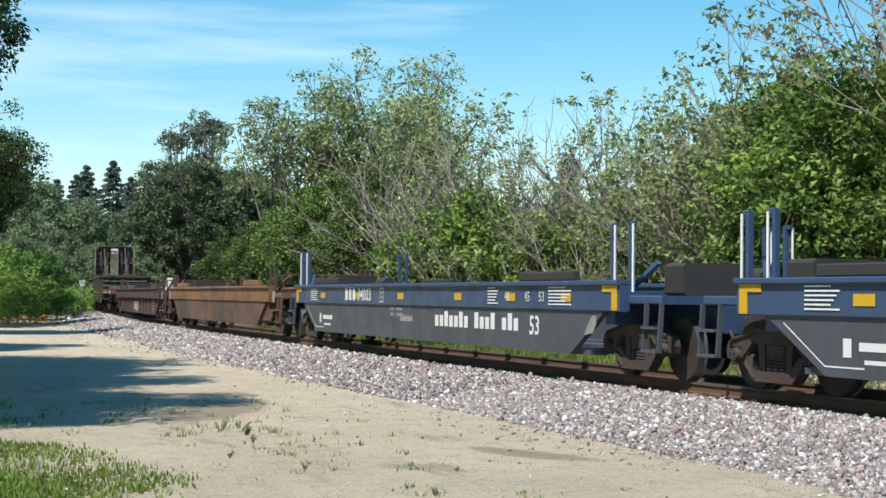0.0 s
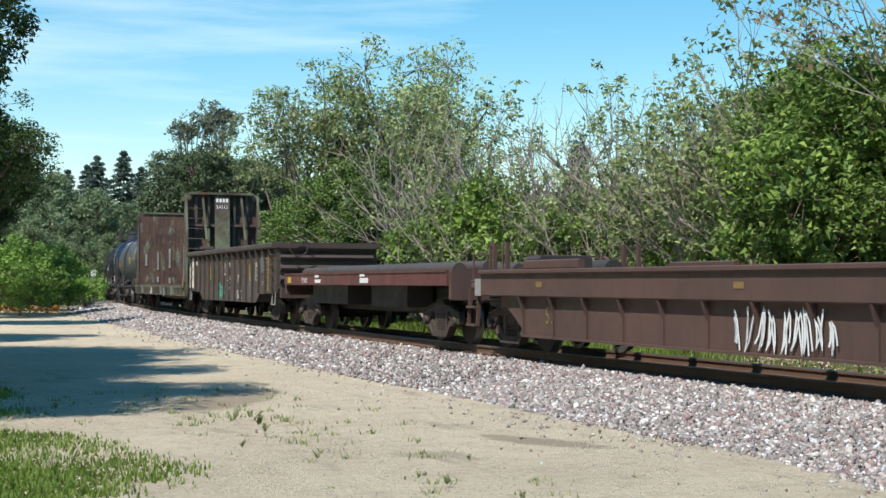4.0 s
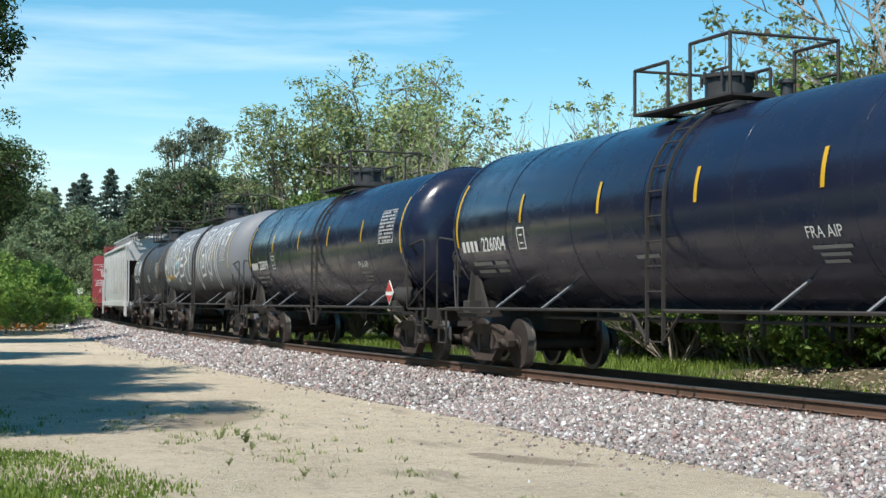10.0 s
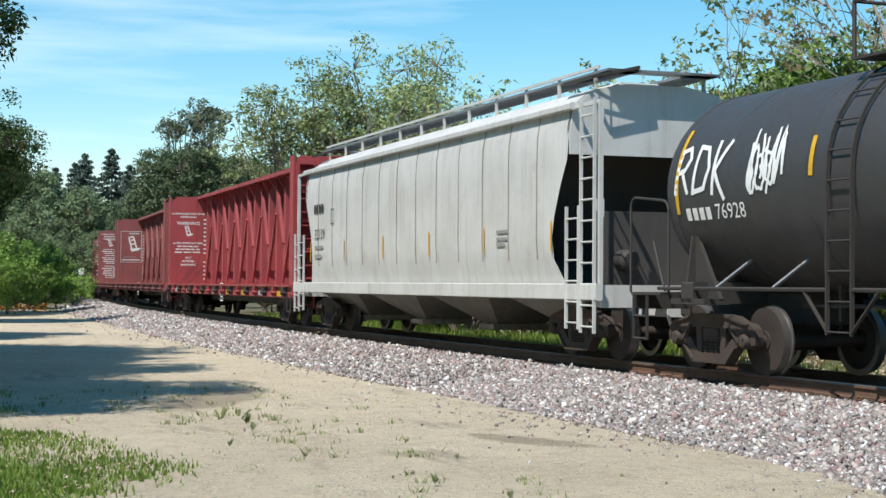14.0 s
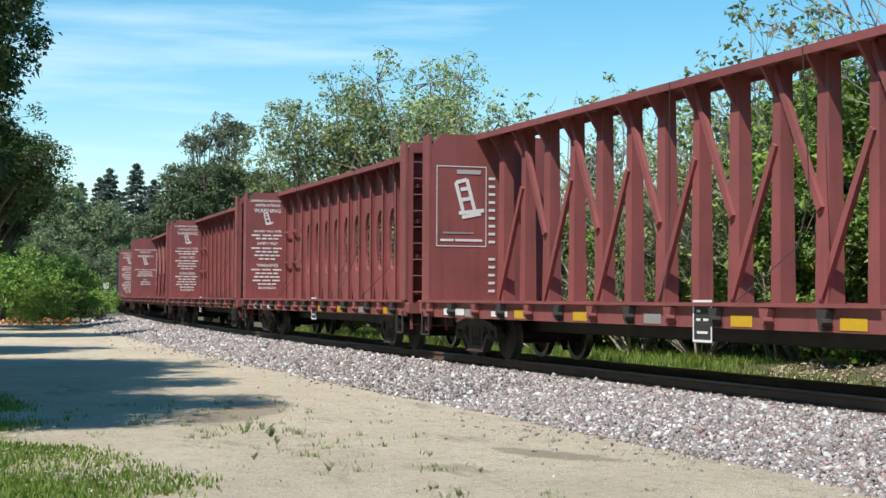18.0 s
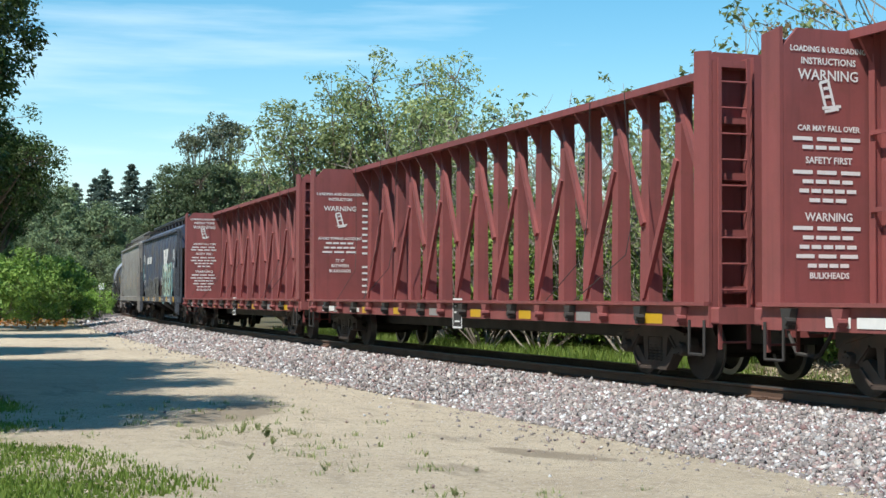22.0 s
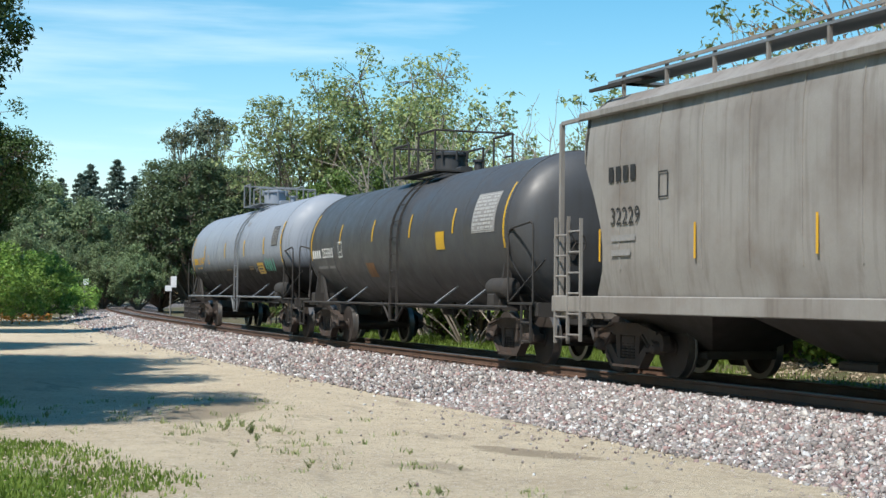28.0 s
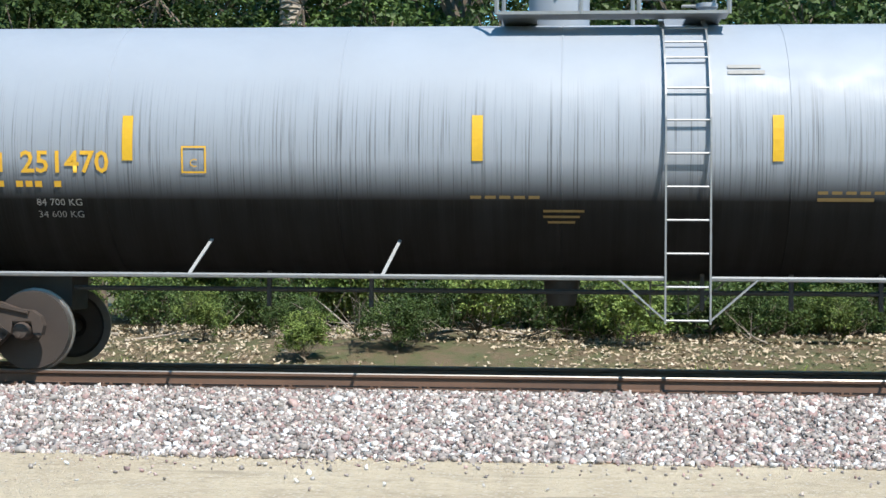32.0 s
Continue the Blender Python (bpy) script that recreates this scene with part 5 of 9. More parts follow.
def scribble(seed, w, h, n=7, bubbly=True):
    """Letter-like loops of spray paint, w by h, that spell nothing."""
    rng = random.Random(seed)
    out, x, step = [], 0.0, w / n
    for i in range(n):
        cx, top, low = x + step * 0.5, h * rng.uniform(0.85, 1.0), h * rng.uniform(-0.05, 0.12)
        if bubbly:
            ring = []
            a0 = rng.uniform(0, 6.28)
            for k in range(19):
                a = a0 + 2 * math.pi * k / 18
                q = 1 + 0.22 * math.sin(2 * a + i) + 0.1 * math.sin(5 * a + seed)
                ring.append((cx + math.cos(a) * step * 0.52 * q, (top + low) / 2 + math.sin(a) * (top - low) * 0.48 * q))
            out.append(ring)
            out.append([(cx - step * 0.12, h * 0.6), (cx + step * 0.1, h * 0.45), (cx - step * 0.05, h * 0.3)])
        else:
            key = [(cx + rng.uniform(-0.5, 0.5) * step, h * (0.1 + 0.8 * ((j + i) % 2)) + h * rng.uniform(-0.15, 0.15)) for j in range(5)]
            p = []
            for (x0, z0), (x1, z1) in zip(key, key[1:]):
                for u in (0.0, 0.35, 0.7):
                    w = u * u * (3 - 2 * u)
                    p.append((x0 + (x1 - x0) * u + 0.12 * step * math.sin(3.14 * u), z0 + (z1 - z0) * w))
            out.append(p + [key[-1]])
        x += step
    return out


def bubble_piece(car, seed, x, z, w, h, n, fill, back, edge, y, inner=None):
    """Fat sprayed letters that spell nothing: a backing, a filled body, its outline and a counter for each."""
    rng = random.Random(seed)
    step = w / n
    for i in range(n):
        cx, hh = (i + 0.5) * step, h * rng.uniform(0.86, 1.0)
        bite, phase = rng.uniform(0, 6.28), rng.uniform(0, 6.28)
        ring = []
        for k in range(28):
            a = 2 * math.pi * k / 28
            c, s = math.cos(a), math.sin(a)
            f = 1 / (abs(c) ** 3.2 + abs(s) ** 3.2) ** (1 / 3.2)
            q = f * (1 + 0.06 * math.sin(3 * a + phase)) * (1 - 0.42 * math.exp(-((a - bite + math.pi) % (2 * math.pi) - math.pi) ** 2 / 0.05))
            ring.append((cx + c * step * 0.52 * q + 0.1 * s * step, hh / 2 + s * hh * 0.5 * q))

        def blob(name, pts, mat, dy):
            me = bpy.data.meshes.new(name)
            me.from_pydata([(p[0], p[1], 0) for p in pts], [], [tuple(range(len(pts)))])
            flat_part(name, me, side(x, z, y - dy - 0.0012 * (i % 3)), mat, car)

        if back:
            blob("graffiti_backing", [(cx + (px - cx) * 1.12 + 0.07, pz * 1.08 + 0.03) for px, pz in ring], back, 0.0)
        blob("graffiti_letter", ring, fill, 0.005)
        strokes("graffiti_outline", [ring + [ring[0]]], 0.035, side(x, z, y - 0.011 - 0.0012 * (i % 3)), edge, car)
        if inner:
            blob("graffiti_counter", [(cx + (px - cx) * 0.35 + 0.03, hh * 0.32 + (pz - hh / 2) * 0.5) for px, pz in ring], inner, 0.016)


def panel(name, x, z, w, h, material, parent, y=-1.6, wrap=None, label=""):
    ob = bars(name, [(0, 0, w, h)], side(x, z, y), material, parent, wrap)
    if label:
        ob["label"] = label
    return ob


# ---- running gear ----
WHEEL_R = 0.457


def wheelset_mesh():
    sh = Shape()
    for sgn in (-1, 1):
        c = sgn * 0.7535
        o = sgn
        sh.lathe_y([(c + o * 0.07, 0.40), (c + o * 0.07, 0.455), (c - o * 0.045, 0.462), (c - o * 0.05, 0.485), (c - o * 0.075, 0.487), (c - o * 0.075, 0.40), (c - o * 0.02, 0.36), (c - o * 0.03, 0.16), (c + o * 0.09, 0.14), (c + o * 0.09, 0.08)][::-1 if sgn < 0 else 1], 0, 0, 30)
        sh.lathe_y([(c + o * 0.06, 0.12), (c + o * 0.03, 0.2), (c + o * 0.0, 0.37), (c + o * 0.066, 0.40)][::-1 if sgn < 0 else 1], 0, 0, 30)
    sh.tube((0, -1.05, 0), (0, 1.05, 0), 0.085, 10)
    # balance holes show the turning
    for sgn in (-1, 1):
        for k in range(2):
            a = math.pi * k
            x, z = 0.26 * math.cos(a), 0.26 * math.sin(a)
            sh.lathe_y([(sgn * 0.79, 0.03), (sgn * 0.80, 0.03)], x, z, 8)
    me = sh.mesh("wheelset", P_WHEEL, 40)
    me.materials.append(P_TREAD)
    for p in me.polygons:
        c = p.center
        if math.hypot(c.x, c.z) > 0.43 and abs(c.y) < 0.9:
            p.material_index = 1
    return me


ME_WHEELS = wheelset_mesh()
def sideframe_mesh(y0, y1):
    """One cast side frame: arched over its bearings, two windows, spring pocket in the middle."""
    sh, z = Shape(), WHEEL_R
    right = [(0.42, z + 0.35), (0.62, z + 0.33), (0.84, z + 0.25), (1.0, z + 0.235), (1.1, z + 0.17), (1.14, z + 0.06), (1.12, z - 0.05), (1.03, z - 0.05), (1.0, z + 0.11), (0.78, z + 0.11), (0.76, z - 0.04), (0.68, z - 0.06), (0.5, z + 0.16)]
    sh.extrude_y(right + [(-x, zz) for x, zz in reversed(right)], y0, y1)
    low = [(0.3, z - 0.2), (0.55, z + 0.02), (0.72, z - 0.05), (0.66, z - 0.12), (0.44, z - 0.33)]
    sh.extrude_y(low + [(-x, zz) for x, zz in reversed(low)], y0, y1)
    for sx in (-1, 1):
        col = [(sx * 0.24, z - 0.22), (sx * 0.35, z - 0.22), (sx * 0.4, z + 0.2), (sx * 0.24, z + 0.2)]
        sh.extrude_y(col if sx > 0 else col[::-1], y0 + 0.01, y1 - 0.01)
        # raised flanges of the casting
        ym = y0 if y0 < 0 else y1
        sg = -1 if y0 < 0 else 1
        sh.bar((sx * 0.42, ym + sg * 0.015, z + 0.33), (sx * 0.98, ym + sg * 0.015, z + 0.215), 0.04, 0.035)
        sh.bar((sx * 0.45, ym + sg * 0.015, z - 0.29), (sx * 0.66, ym + sg * 0.015, z - 0.09), 0.04, 0.035)
        sh.bar((sx * 0.5, ym + sg * 0.012, z + 0.18), (sx * 0.74, ym + sg * 0.012, z - 0.03), 0.03, 0.03)
    ym = y0 if y0 < 0 else y1
    sh.bar((-0.42, ym, z + 0.335), (0.42, ym, z + 0.335), 0.06, 0.04).bar((-0.44, ym, z - 0.31), (0.44, ym, z - 0.31), 0.06, 0.04)
    return sh.mesh("side_frame", P_TRUCK, 30)


ME_FRAMES = [sideframe_mesh(-1.13, -1.0), sideframe_mesh(1.0, 1.13)]
ME_BOLSTER = Shape().extrude_x([(-1.12, WHEEL_R + 0.0), (-1.0, WHEEL_R - 0.04), (-0.4, WHEEL_R - 0.16), (0.4, WHEEL_R - 0.16), (1.0, WHEEL_R - 0.04), (1.12, WHEEL_R), (1.12, WHEEL_R + 0.15), (0.4, WHEEL_R + 0.25), (-0.4, WHEEL_R + 0.25), (-1.12, WHEEL_R + 0.15)], -0.2, 0.2).mesh("bolster", P_TRUCK)


def spring_mesh(y):
    """One coil spring, its turns as ridges of one turned shape."""
    rings = []
    for k in range(6):
        z = WHEEL_R - 0.22 + k * 0.046
        rings += [(z, 0.05), (z + 0.01, 0.072), (z + 0.026, 0.072), (z + 0.036, 0.05)]
    return Shape().lathe_z(rings, 0, y, 10).mesh("spring", P_TRUCK, 40)


ME_SPRINGS = [spring_mesh(-1.065), spring_mesh(1.065)]


def bearing_mesh(sg):
    """Roller bearing end with its cap and three bolts."""
    rows = [(sg * 0.99, 0.115), (sg * 1.15, 0.1), (sg * 1.19, 0.085), (sg * 1.2, 0.05)]
    sh = Shape().lathe_y(rows if sg > 0 else rows[::-1], 0, 0, 14)
    y0, y1 = sorted((sg * 1.0, sg * 1.11))
    sh.box(-0.11, 0.11, y0, y1, 0.08, 0.15)
    for k in range(3):
        a = 0.5 + k * 2.094
        b = [(sg * 1.19, 0.016), (sg * 1.215, 0.016)]
        sh.lathe_y(b if sg > 0 else b[::-1], 0.055 * math.cos(a), 0.055 * math.sin(a), 6)
    return sh.mesh("bearing", P_TRUCK, 40)


ME_CAPS = [bearing_mesh(-1), bearing_mesh(1)]


def truck(car, x):
    t = part("truck", ME_BOLSTER, P_TRUCK, car, "dusty cast steel two-axle truck", at=Matrix.Translation((x, 0, 0)))
    for k in (0, 1):
        part("side_frame", ME_FRAMES[k], P_TRUCK, t)
        for dx in (-0.15, 0.0, 0.15):
            part("spring", ME_SPRINGS[k], P_TRUCK, t, at=Matrix.Translation((dx, 0, 0)))
    for dx in (-0.89, 0.89):
        w = part("wheelset", ME_WHEELS, P_WHEEL, t, at=Matrix.Translation((dx, 0, WHEEL_R)))
        for k in (0, 1):
            part("bearing", ME_CAPS[k], P_TRUCK, t, at=Matrix.Translation((dx, 0, WHEEL_R)))
    return t


def coupler(car, x, sgn):
    sh = Shape().box(min(x, x + sgn * 0.55), max(x, x + sgn * 0.55), -0.09, 0.09, 0.78, 0.95, 0.02)
    e = x + sgn * 0.5
    sh.box(min(e, e + sgn * 0.25), max(e, e + sgn * 0.25), -0.17, 0.14, 0.72, 1.0, 0.03)
    sh.pipe([(x, -0.3, 0.75), (x + sgn * 0.25, -0.32, 0.45), (x + sgn * 0.55, -0.2, 0.4)], 0.03, 6)
    part("coupler", sh, P_UNDER, car, "rusty knuckle coupler and air hose", 40)


def ladder_flat(car, x, y, z0, z1, w, material, along="x", step=0.33, r=0.016):
    """A straight ladder with two stiles; along: the way its rungs run."""
    dx, dy = (w, 0) if along == "x" else (0, w)
    sh = Shape().bar((x, y, z0), (x, y, z1), 0.05, 0.03).bar((x + dx, y + dy, z0), (x + dx, y + dy, z1), 0.05, 0.03)
    z = z0 + 0.1
    while z < z1:
        sh.tube((x, y, z), (x + dx, y + dy, z), r, 6)
        z += step
    return part("ladder", sh, material, car, smooth=40)


def grab(sh, x, z, w, y, r=0.014, drop=0.08):
    sh.pipe([(x, y + 0.08, z), (x, y, z), (x + w, y, z), (x + w, y + 0.08, z)], r, 5)


# ---- tank car ----
def tank_car(label, L, body, under=P_UNDER, R=1.47, zc=2.66, nozzle=P_BLACK, yellow_n=6, strips=None, tank_len=None, lad_x=0.5, plat_x=0.0, steps_mat=None, rail_h=0.72, dome_dx=-0.1, dome_h=0.58, plat=(1.4, None), strip_z=0.0, brackets=None, rail_step=0.16):
    """A tank car of coupled length L, its tank on stub sills with a platform and ladder at mid length."""
    car = root("tank_car", label, "tank car", "cars of the train")
    T = (tank_len or L - 1.9) / 2
    prof = [(-T, 0.05), (-T + 0.02, R * 0.4), (-T + 0.1, R * 0.68), (-T + 0.24, R * 0.87), (-T + 0.42, R * 0.965), (-T + 0.62, R)]
    prof = prof + [(-x, r) for x, r in reversed(prof)]
    tank = part("tank", Shape().lathe_x(prof, zc, 56), body, car, smooth=35)
    for q in (-0.62, -0.3, 0.0, 0.3, 0.62):
        x = q * T
        part("weld_seam", Shape().lathe_x([(x - 0.012, R - 0.01), (x - 0.006, R + 0.006), (x + 0.006, R + 0.006), (x + 0.012, R - 0.01)], zc, 56), body, tank, smooth=40)
    for x in (-T + 0.64, T - 0.64):
        part("head_seam", Shape().lathe_x([(x - 0.05, R), (x - 0.045, R + 0.012), (x + 0.045, R + 0.012), (x + 0.05, R)], zc, 56), body, tank, smooth=40)
    # manway and fittings on top
    top = zc + R
    p0 = plat_x
    pw, pm = plat[0], plat[1] or under
    pd = p0 + dome_dx
    dome = Shape().lathe_z([(top - 0.12, 0.36), (top + dome_h - 0.12, 0.36), (top + dome_h - 0.11, 0.41), (top + dome_h - 0.05, 0.41), (top + dome_h - 0.04, 0.36), (top + dome_h, 0.08)], pd, 0, 24)
    part("manway", dome, nozzle, car, smooth=40)
    part("valve_box", Shape().box(p0 + 0.62, p0 + 0.95, -0.14, 0.14, top - 0.05, top + 0.16, 0.03), nozzle, car)
    part("relief_valve", Shape().lathe_z([(top - 0.05, 0.09), (top + 0.24, 0.09), (top + 0.25, 0.13), (top + 0.3, 0.13)], p0 + 1.15, 0.2, 10), nozzle, car, smooth=40)
    for k in range(8):
        a = k * math.pi / 4
        cx, cy = pd + 0.42 * math.cos(a), 0.42 * math.sin(a)
        part("eye_bolt", Shape().tube((cx, cy, top + dome_h - 0.22), (cx, cy, top + dome_h - 0.02), 0.025, 5), nozzle, car)
    for y in (-0.72, 0.72):
        part("platform", Shape().box(p0 - pw, p0 + pw, y - 0.2, y + 0.2, top + 0.0, top + 0.035), pm, car)
    for x in (0.25 - pw, pw - 0.25):
        part("platform_end", Shape().box(p0 + x - 0.2, p0 + x + 0.2, -0.52, 0.52, top + 0.0, top + 0.035), pm, car)
    h = top + rail_h
    for y in (-0.9, 0.9):
        part("guard_rail", Shape().pipe([(p0 - pw, y, top), (p0 - pw, y, h), (p0 - 0.35, y, h), (p0 - 0.35, y, top)], 0.028, 6), steps_mat or under, car, smooth=40)
        part("guard_rail", Shape().pipe([(p0 + 0.3, y, top), (p0 + 0.3, y, h + rail_step), (p0 + pw, y, h + rail_step), (p0 + pw, y, top)], 0.028, 6), steps_mat or under, car, smooth=40)
        part("mid_rail", Shape().tube((p0 + 0.9, y, top + rail_h * 0.55), (p0 + pw, y, top + rail_h * 0.55), 0.02, 6), steps_mat or under, car, smooth=40)
    for x in (-pw, pw):
        zh = h + rail_step if x > 0 else h
        part("end_rail", Shape().tube((p0 + x, -0.9, zh), (p0 + x, 0.9, zh), 0.025, 6), steps_mat or under, car, smooth=40)
    # ladder curving over the shoulder
    for yy in (-1, 1):
        lad = Shape()
        pts = []
        for k in range(9):
            a = radians(80 - k * 80 / 8)
            pts.append((zc + (R + 0.06) * math.sin(a), (R + 0.06) * math.cos(a)))
        pts += [(zc - 0.5, R + 0.06), (zc - 1.25, R + 0.06), (0.62, R + 0.06)]
        for x in (lad_x - 0.24, lad_x + 0.24):
            for (z0, y0), (z1, y1) in zip(pts, pts[1:]):
                lad.bar((x, yy * y0, z0), (x, yy * y1, z1), 0.055, 0.02)
        z = 0.66
        while z < zc + R - 0.02:
            y = R + 0.06 if z < zc else math.sqrt(max((R + 0.06) ** 2 - (z - zc) ** 2, 0.01))
            lad.tube((lad_x - 0.24, yy * y, z), (lad_x + 0.24, yy * y, z), 0.013, 5)
            z += 0.36 if z < zc + 0.9 else 0.2
        for q in (-1, 1):
            lad.bar((lad_x + q * 0.24, yy * (R + 0.06), 0.66), (lad_x + q * 0.75, yy * (R + 0.05), zc - R * 0.98), 0.045, 0.02)
        part("ladder", lad, steps_mat or under, car, smooth=40)
    # running rail along the lower flank, with its slanting brackets
    zr = zc - R * 0.98
    for yy in (-1, 1):
        hr = Shape()
        y = yy * (R + 0.05)
        hr.tube((-T + 0.35, y, zr), (lad_x - 0.24, y, zr), 0.028, 6).tube((lad_x + 0.24, y, zr), (T - 0.35, y, zr), 0.028, 6)
        part("side_rail", hr, steps_mat or under, car, smooth=40)
        for x in brackets or (-0.66 * T, -0.42 * T, 0.42 * T, 0.66 * T):
            a = radians(-48)
            part("rail_bracket", Shape().bar((x, y, zr), (x + 0.16, yy * R * math.cos(a) * 0.985, zc + R * math.sin(a) + 0.1), 0.05, 0.035), steps_mat or P_GALV, car)
    # stub sills, saddles, end platforms
    tc_half = L / 2 - 2.15
    for sgn in (-1, 1):
        xs = sorted((sgn * (tc_half - 1.2), sgn * (L / 2 - 0.35)))
        part("stub_sill", Shape().box(xs[0], xs[1], -0.3, 0.3, 0.68, 1.12, 0.03).box(min(sgn * (L / 2 - 0.45), sgn * (L / 2 - 0.3)), max(sgn * (L / 2 - 0.45), sgn * (L / 2 - 0.3)), -1.35, 1.35, 0.85, 1.1, 0.02), under, car)
        sad = Shape()
        c = sgn * tc_half
        for yy in (-1, 1):
            web = [(c + sgn * 0.3, 1.02), (c + sgn * 0.3, 1.9), (c + sgn * 0.12, 1.96), (c + sgn * 0.1, 1.82), (c - sgn * 0.46, 1.02)]
            sad.extrude_y(web[::-1] if sgn > 0 else web, min(yy * 1.2, yy * 1.26), max(yy * 1.2, yy * 1.26))
            sad.bar((c + sgn * 0.2, yy * 1.32, 1.0), (c + sgn * 0.2, yy * 1.2, 1.9), 0.2, 0.05)
            sad.bar((c, yy * 1.5, 0.98), (c, yy * 1.1, 0.98), 0.9, 0.08)
        sad.box(c - 0.16, c + 0.16, -1.5, 1.5, 0.95, 1.25, 0.02)
        part("saddle", sad, under, car)
        e0, e1 = sgn * (L / 2 - 0.38), sgn * (L / 2 - 1.15)
        for yy in (-1, 1):
            y = yy * 1.42
            hw = Shape()
            eh = e1 - sgn * 0.35
            hw.pipe([(eh, y, 1.1), (eh, y, 2.28), (eh + sgn * 0.05, y, 2.38), (eh + sgn * 0.15, y, 2.42), (e0 - sgn * 0.12, y, 2.5), (e0 - sgn * 0.03, y, 2.46), (e0, y, 2.36), (e0, y, 1.1)], 0.02, 6)
            hw.tube((eh + sgn * 0.1, y, 1.12), (e0 - sgn * 0.15, y - yy * 0.3, 1.85), 0.018, 5)
            hw.box(min(e0, eh), max(e0, eh), min(y, y - yy * 0.35), max(y, y - yy * 0.35), 1.06, 1.1)
            hw.bar((e0 - sgn * 0.1, y, 1.05), (e0 - sgn * 0.1, y, 0.4), 0.04, 0.02).bar((e0 - sgn * 0.5, y, 1.05), (e0 - sgn * 0.5, y, 0.4), 0.04, 0.02)
            for z in (0.42, 0.75):
                hw.tube((e0 - sgn * 0.1, y, z), (e0 - sgn * 0.5, y, z), 0.02, 5)
            part("end_railing", hw, under, car, smooth=40)
        truck(car, sgn * tc_half)
        coupler(car, sgn * (L / 2 - 0.45), sgn)
    # brake gear at the leading end
    g = Shape().lathe_x([(tc_half - 0.35, 0.1), (tc_half - 0.3, 0.19), (tc_half + 0.5, 0.19), (tc_half + 0.55, 0.1)], 1.35, 16, -1.3)
    part("air_reservoir", g, under, car, smooth=40)
    wx = L / 2 - 0.6
    part("brake_box", Shape().box(wx - 0.05, wx + 0.05, -0.68, -0.46, 1.75, 2.2, 0.03), under, car)
    bw = Shape()
    for k in range(12):
        a, b = k * math.pi / 6, (k + 1) * math.pi / 6
        bw.tube((wx + 0.12, -0.57 + 0.2 * math.cos(a), 2.15 + 0.2 * math.sin(a)), (wx + 0.12, -0.57 + 0.2 * math.cos(b), 2.15 + 0.2 * math.sin(b)), 0.015, 5)
    for k in range(3):
        a = k * math.pi * 2 / 3
        bw.tube((wx + 0.12, -0.57, 2.15), (wx + 0.12, -0.57 + 0.2 * math.cos(a), 2.15 + 0.2 * math.sin(a)), 0.014, 5)
    part("brake_wheel", bw, under, car, smooth=40)
    ug = Shape().tube((-tc_half + 1.3, -0.5, 0.95), (tc_half - 1.3, -0.5, 0.95), 0.03, 6).lathe_z([(0.78, 0.16), (0.95, 0.2), (zc - R + 0.05, 0.22)], 0, 0, 14)
    for x in (-3.4, -2.2, 1.6, 2.6, 3.6):
        if abs(x) < tc_half - 1.4:
            ug.bar((x, -0.5, 0.75), (x, -0.5, zc - R * 0.94), 0.06, 0.05)
    part("bottom_outlet", ug, under, car, smooth=40)
    # yellow reflector strips along the flank
    for k in range(yellow_n):
        x = -T + 0.75 + (2 * T - 1.5) * k / (yellow_n - 1)
        if abs(x - lad_x) < 0.4:
            x = lad_x + 0.6
        if strips:
            x = strips[k]
        hgt = 1.25 if k in (0, yellow_n - 1) else 0.5
        bars("reflector_strip", [(0, 0, 0.085 if not strips else 0.12, hgt)], side(x, zc + strip_z + (0.0 if hgt < 1 else -0.35)), P_YELLOW, car, (R, zc))
    car["truck_at"] = tc_half
    return car, T, R, zc


def data_panel(car, x, z, w, h, material, wrap, ground=None, rows=6, cols=4, y=-1.6):
    """A stencilled test panel: framed grid of unreadable entries."""
    rects = [(0, 0, w, 0.018), (0, h - 0.018, w, 0.018), (0, 0, 0.018, h), (w - 0.018, 0, 0.018, h)]
    rows, cols = rows + 3, cols + 4
    for r in range(rows):
        for c in range(cols):
            if (r * 7 + c * 3) % 11 != 4:
                rects.append((0.03 + c * (w - 0.05) / cols, h - 0.02 - (r + 0.85) * (h - 0.04) / rows, w / cols * (0.62 + 0.2 * ((r + c) % 2)), h / rows * 0.55))
    if ground:
        panel("data_panel", x - 0.04, z - 0.04, w + 0.08, h + 0.08, ground, car, y + 0.004, (wrap[0] - 0.006, wrap[1]) if wrap else None)
    bars("test_stencil", rects, side(x, z, y - 0.004), P_DULLWHITE if material is P_WHITE else material, car, wrap)


def owner_mark(name, car, x, z, n, size, material, wrap=None, y=-1.6):
    """The owner's initials as plain blocks."""
    w = size * 0.5
    rects = []
    for i in range(n):
        rects.append((i * size * 0.72, 0, w, size * 0.72))
    bars(name, rects, side(x, z, y), material, car, wrap)
    return x + n * size * 0.72 + size * 0.3

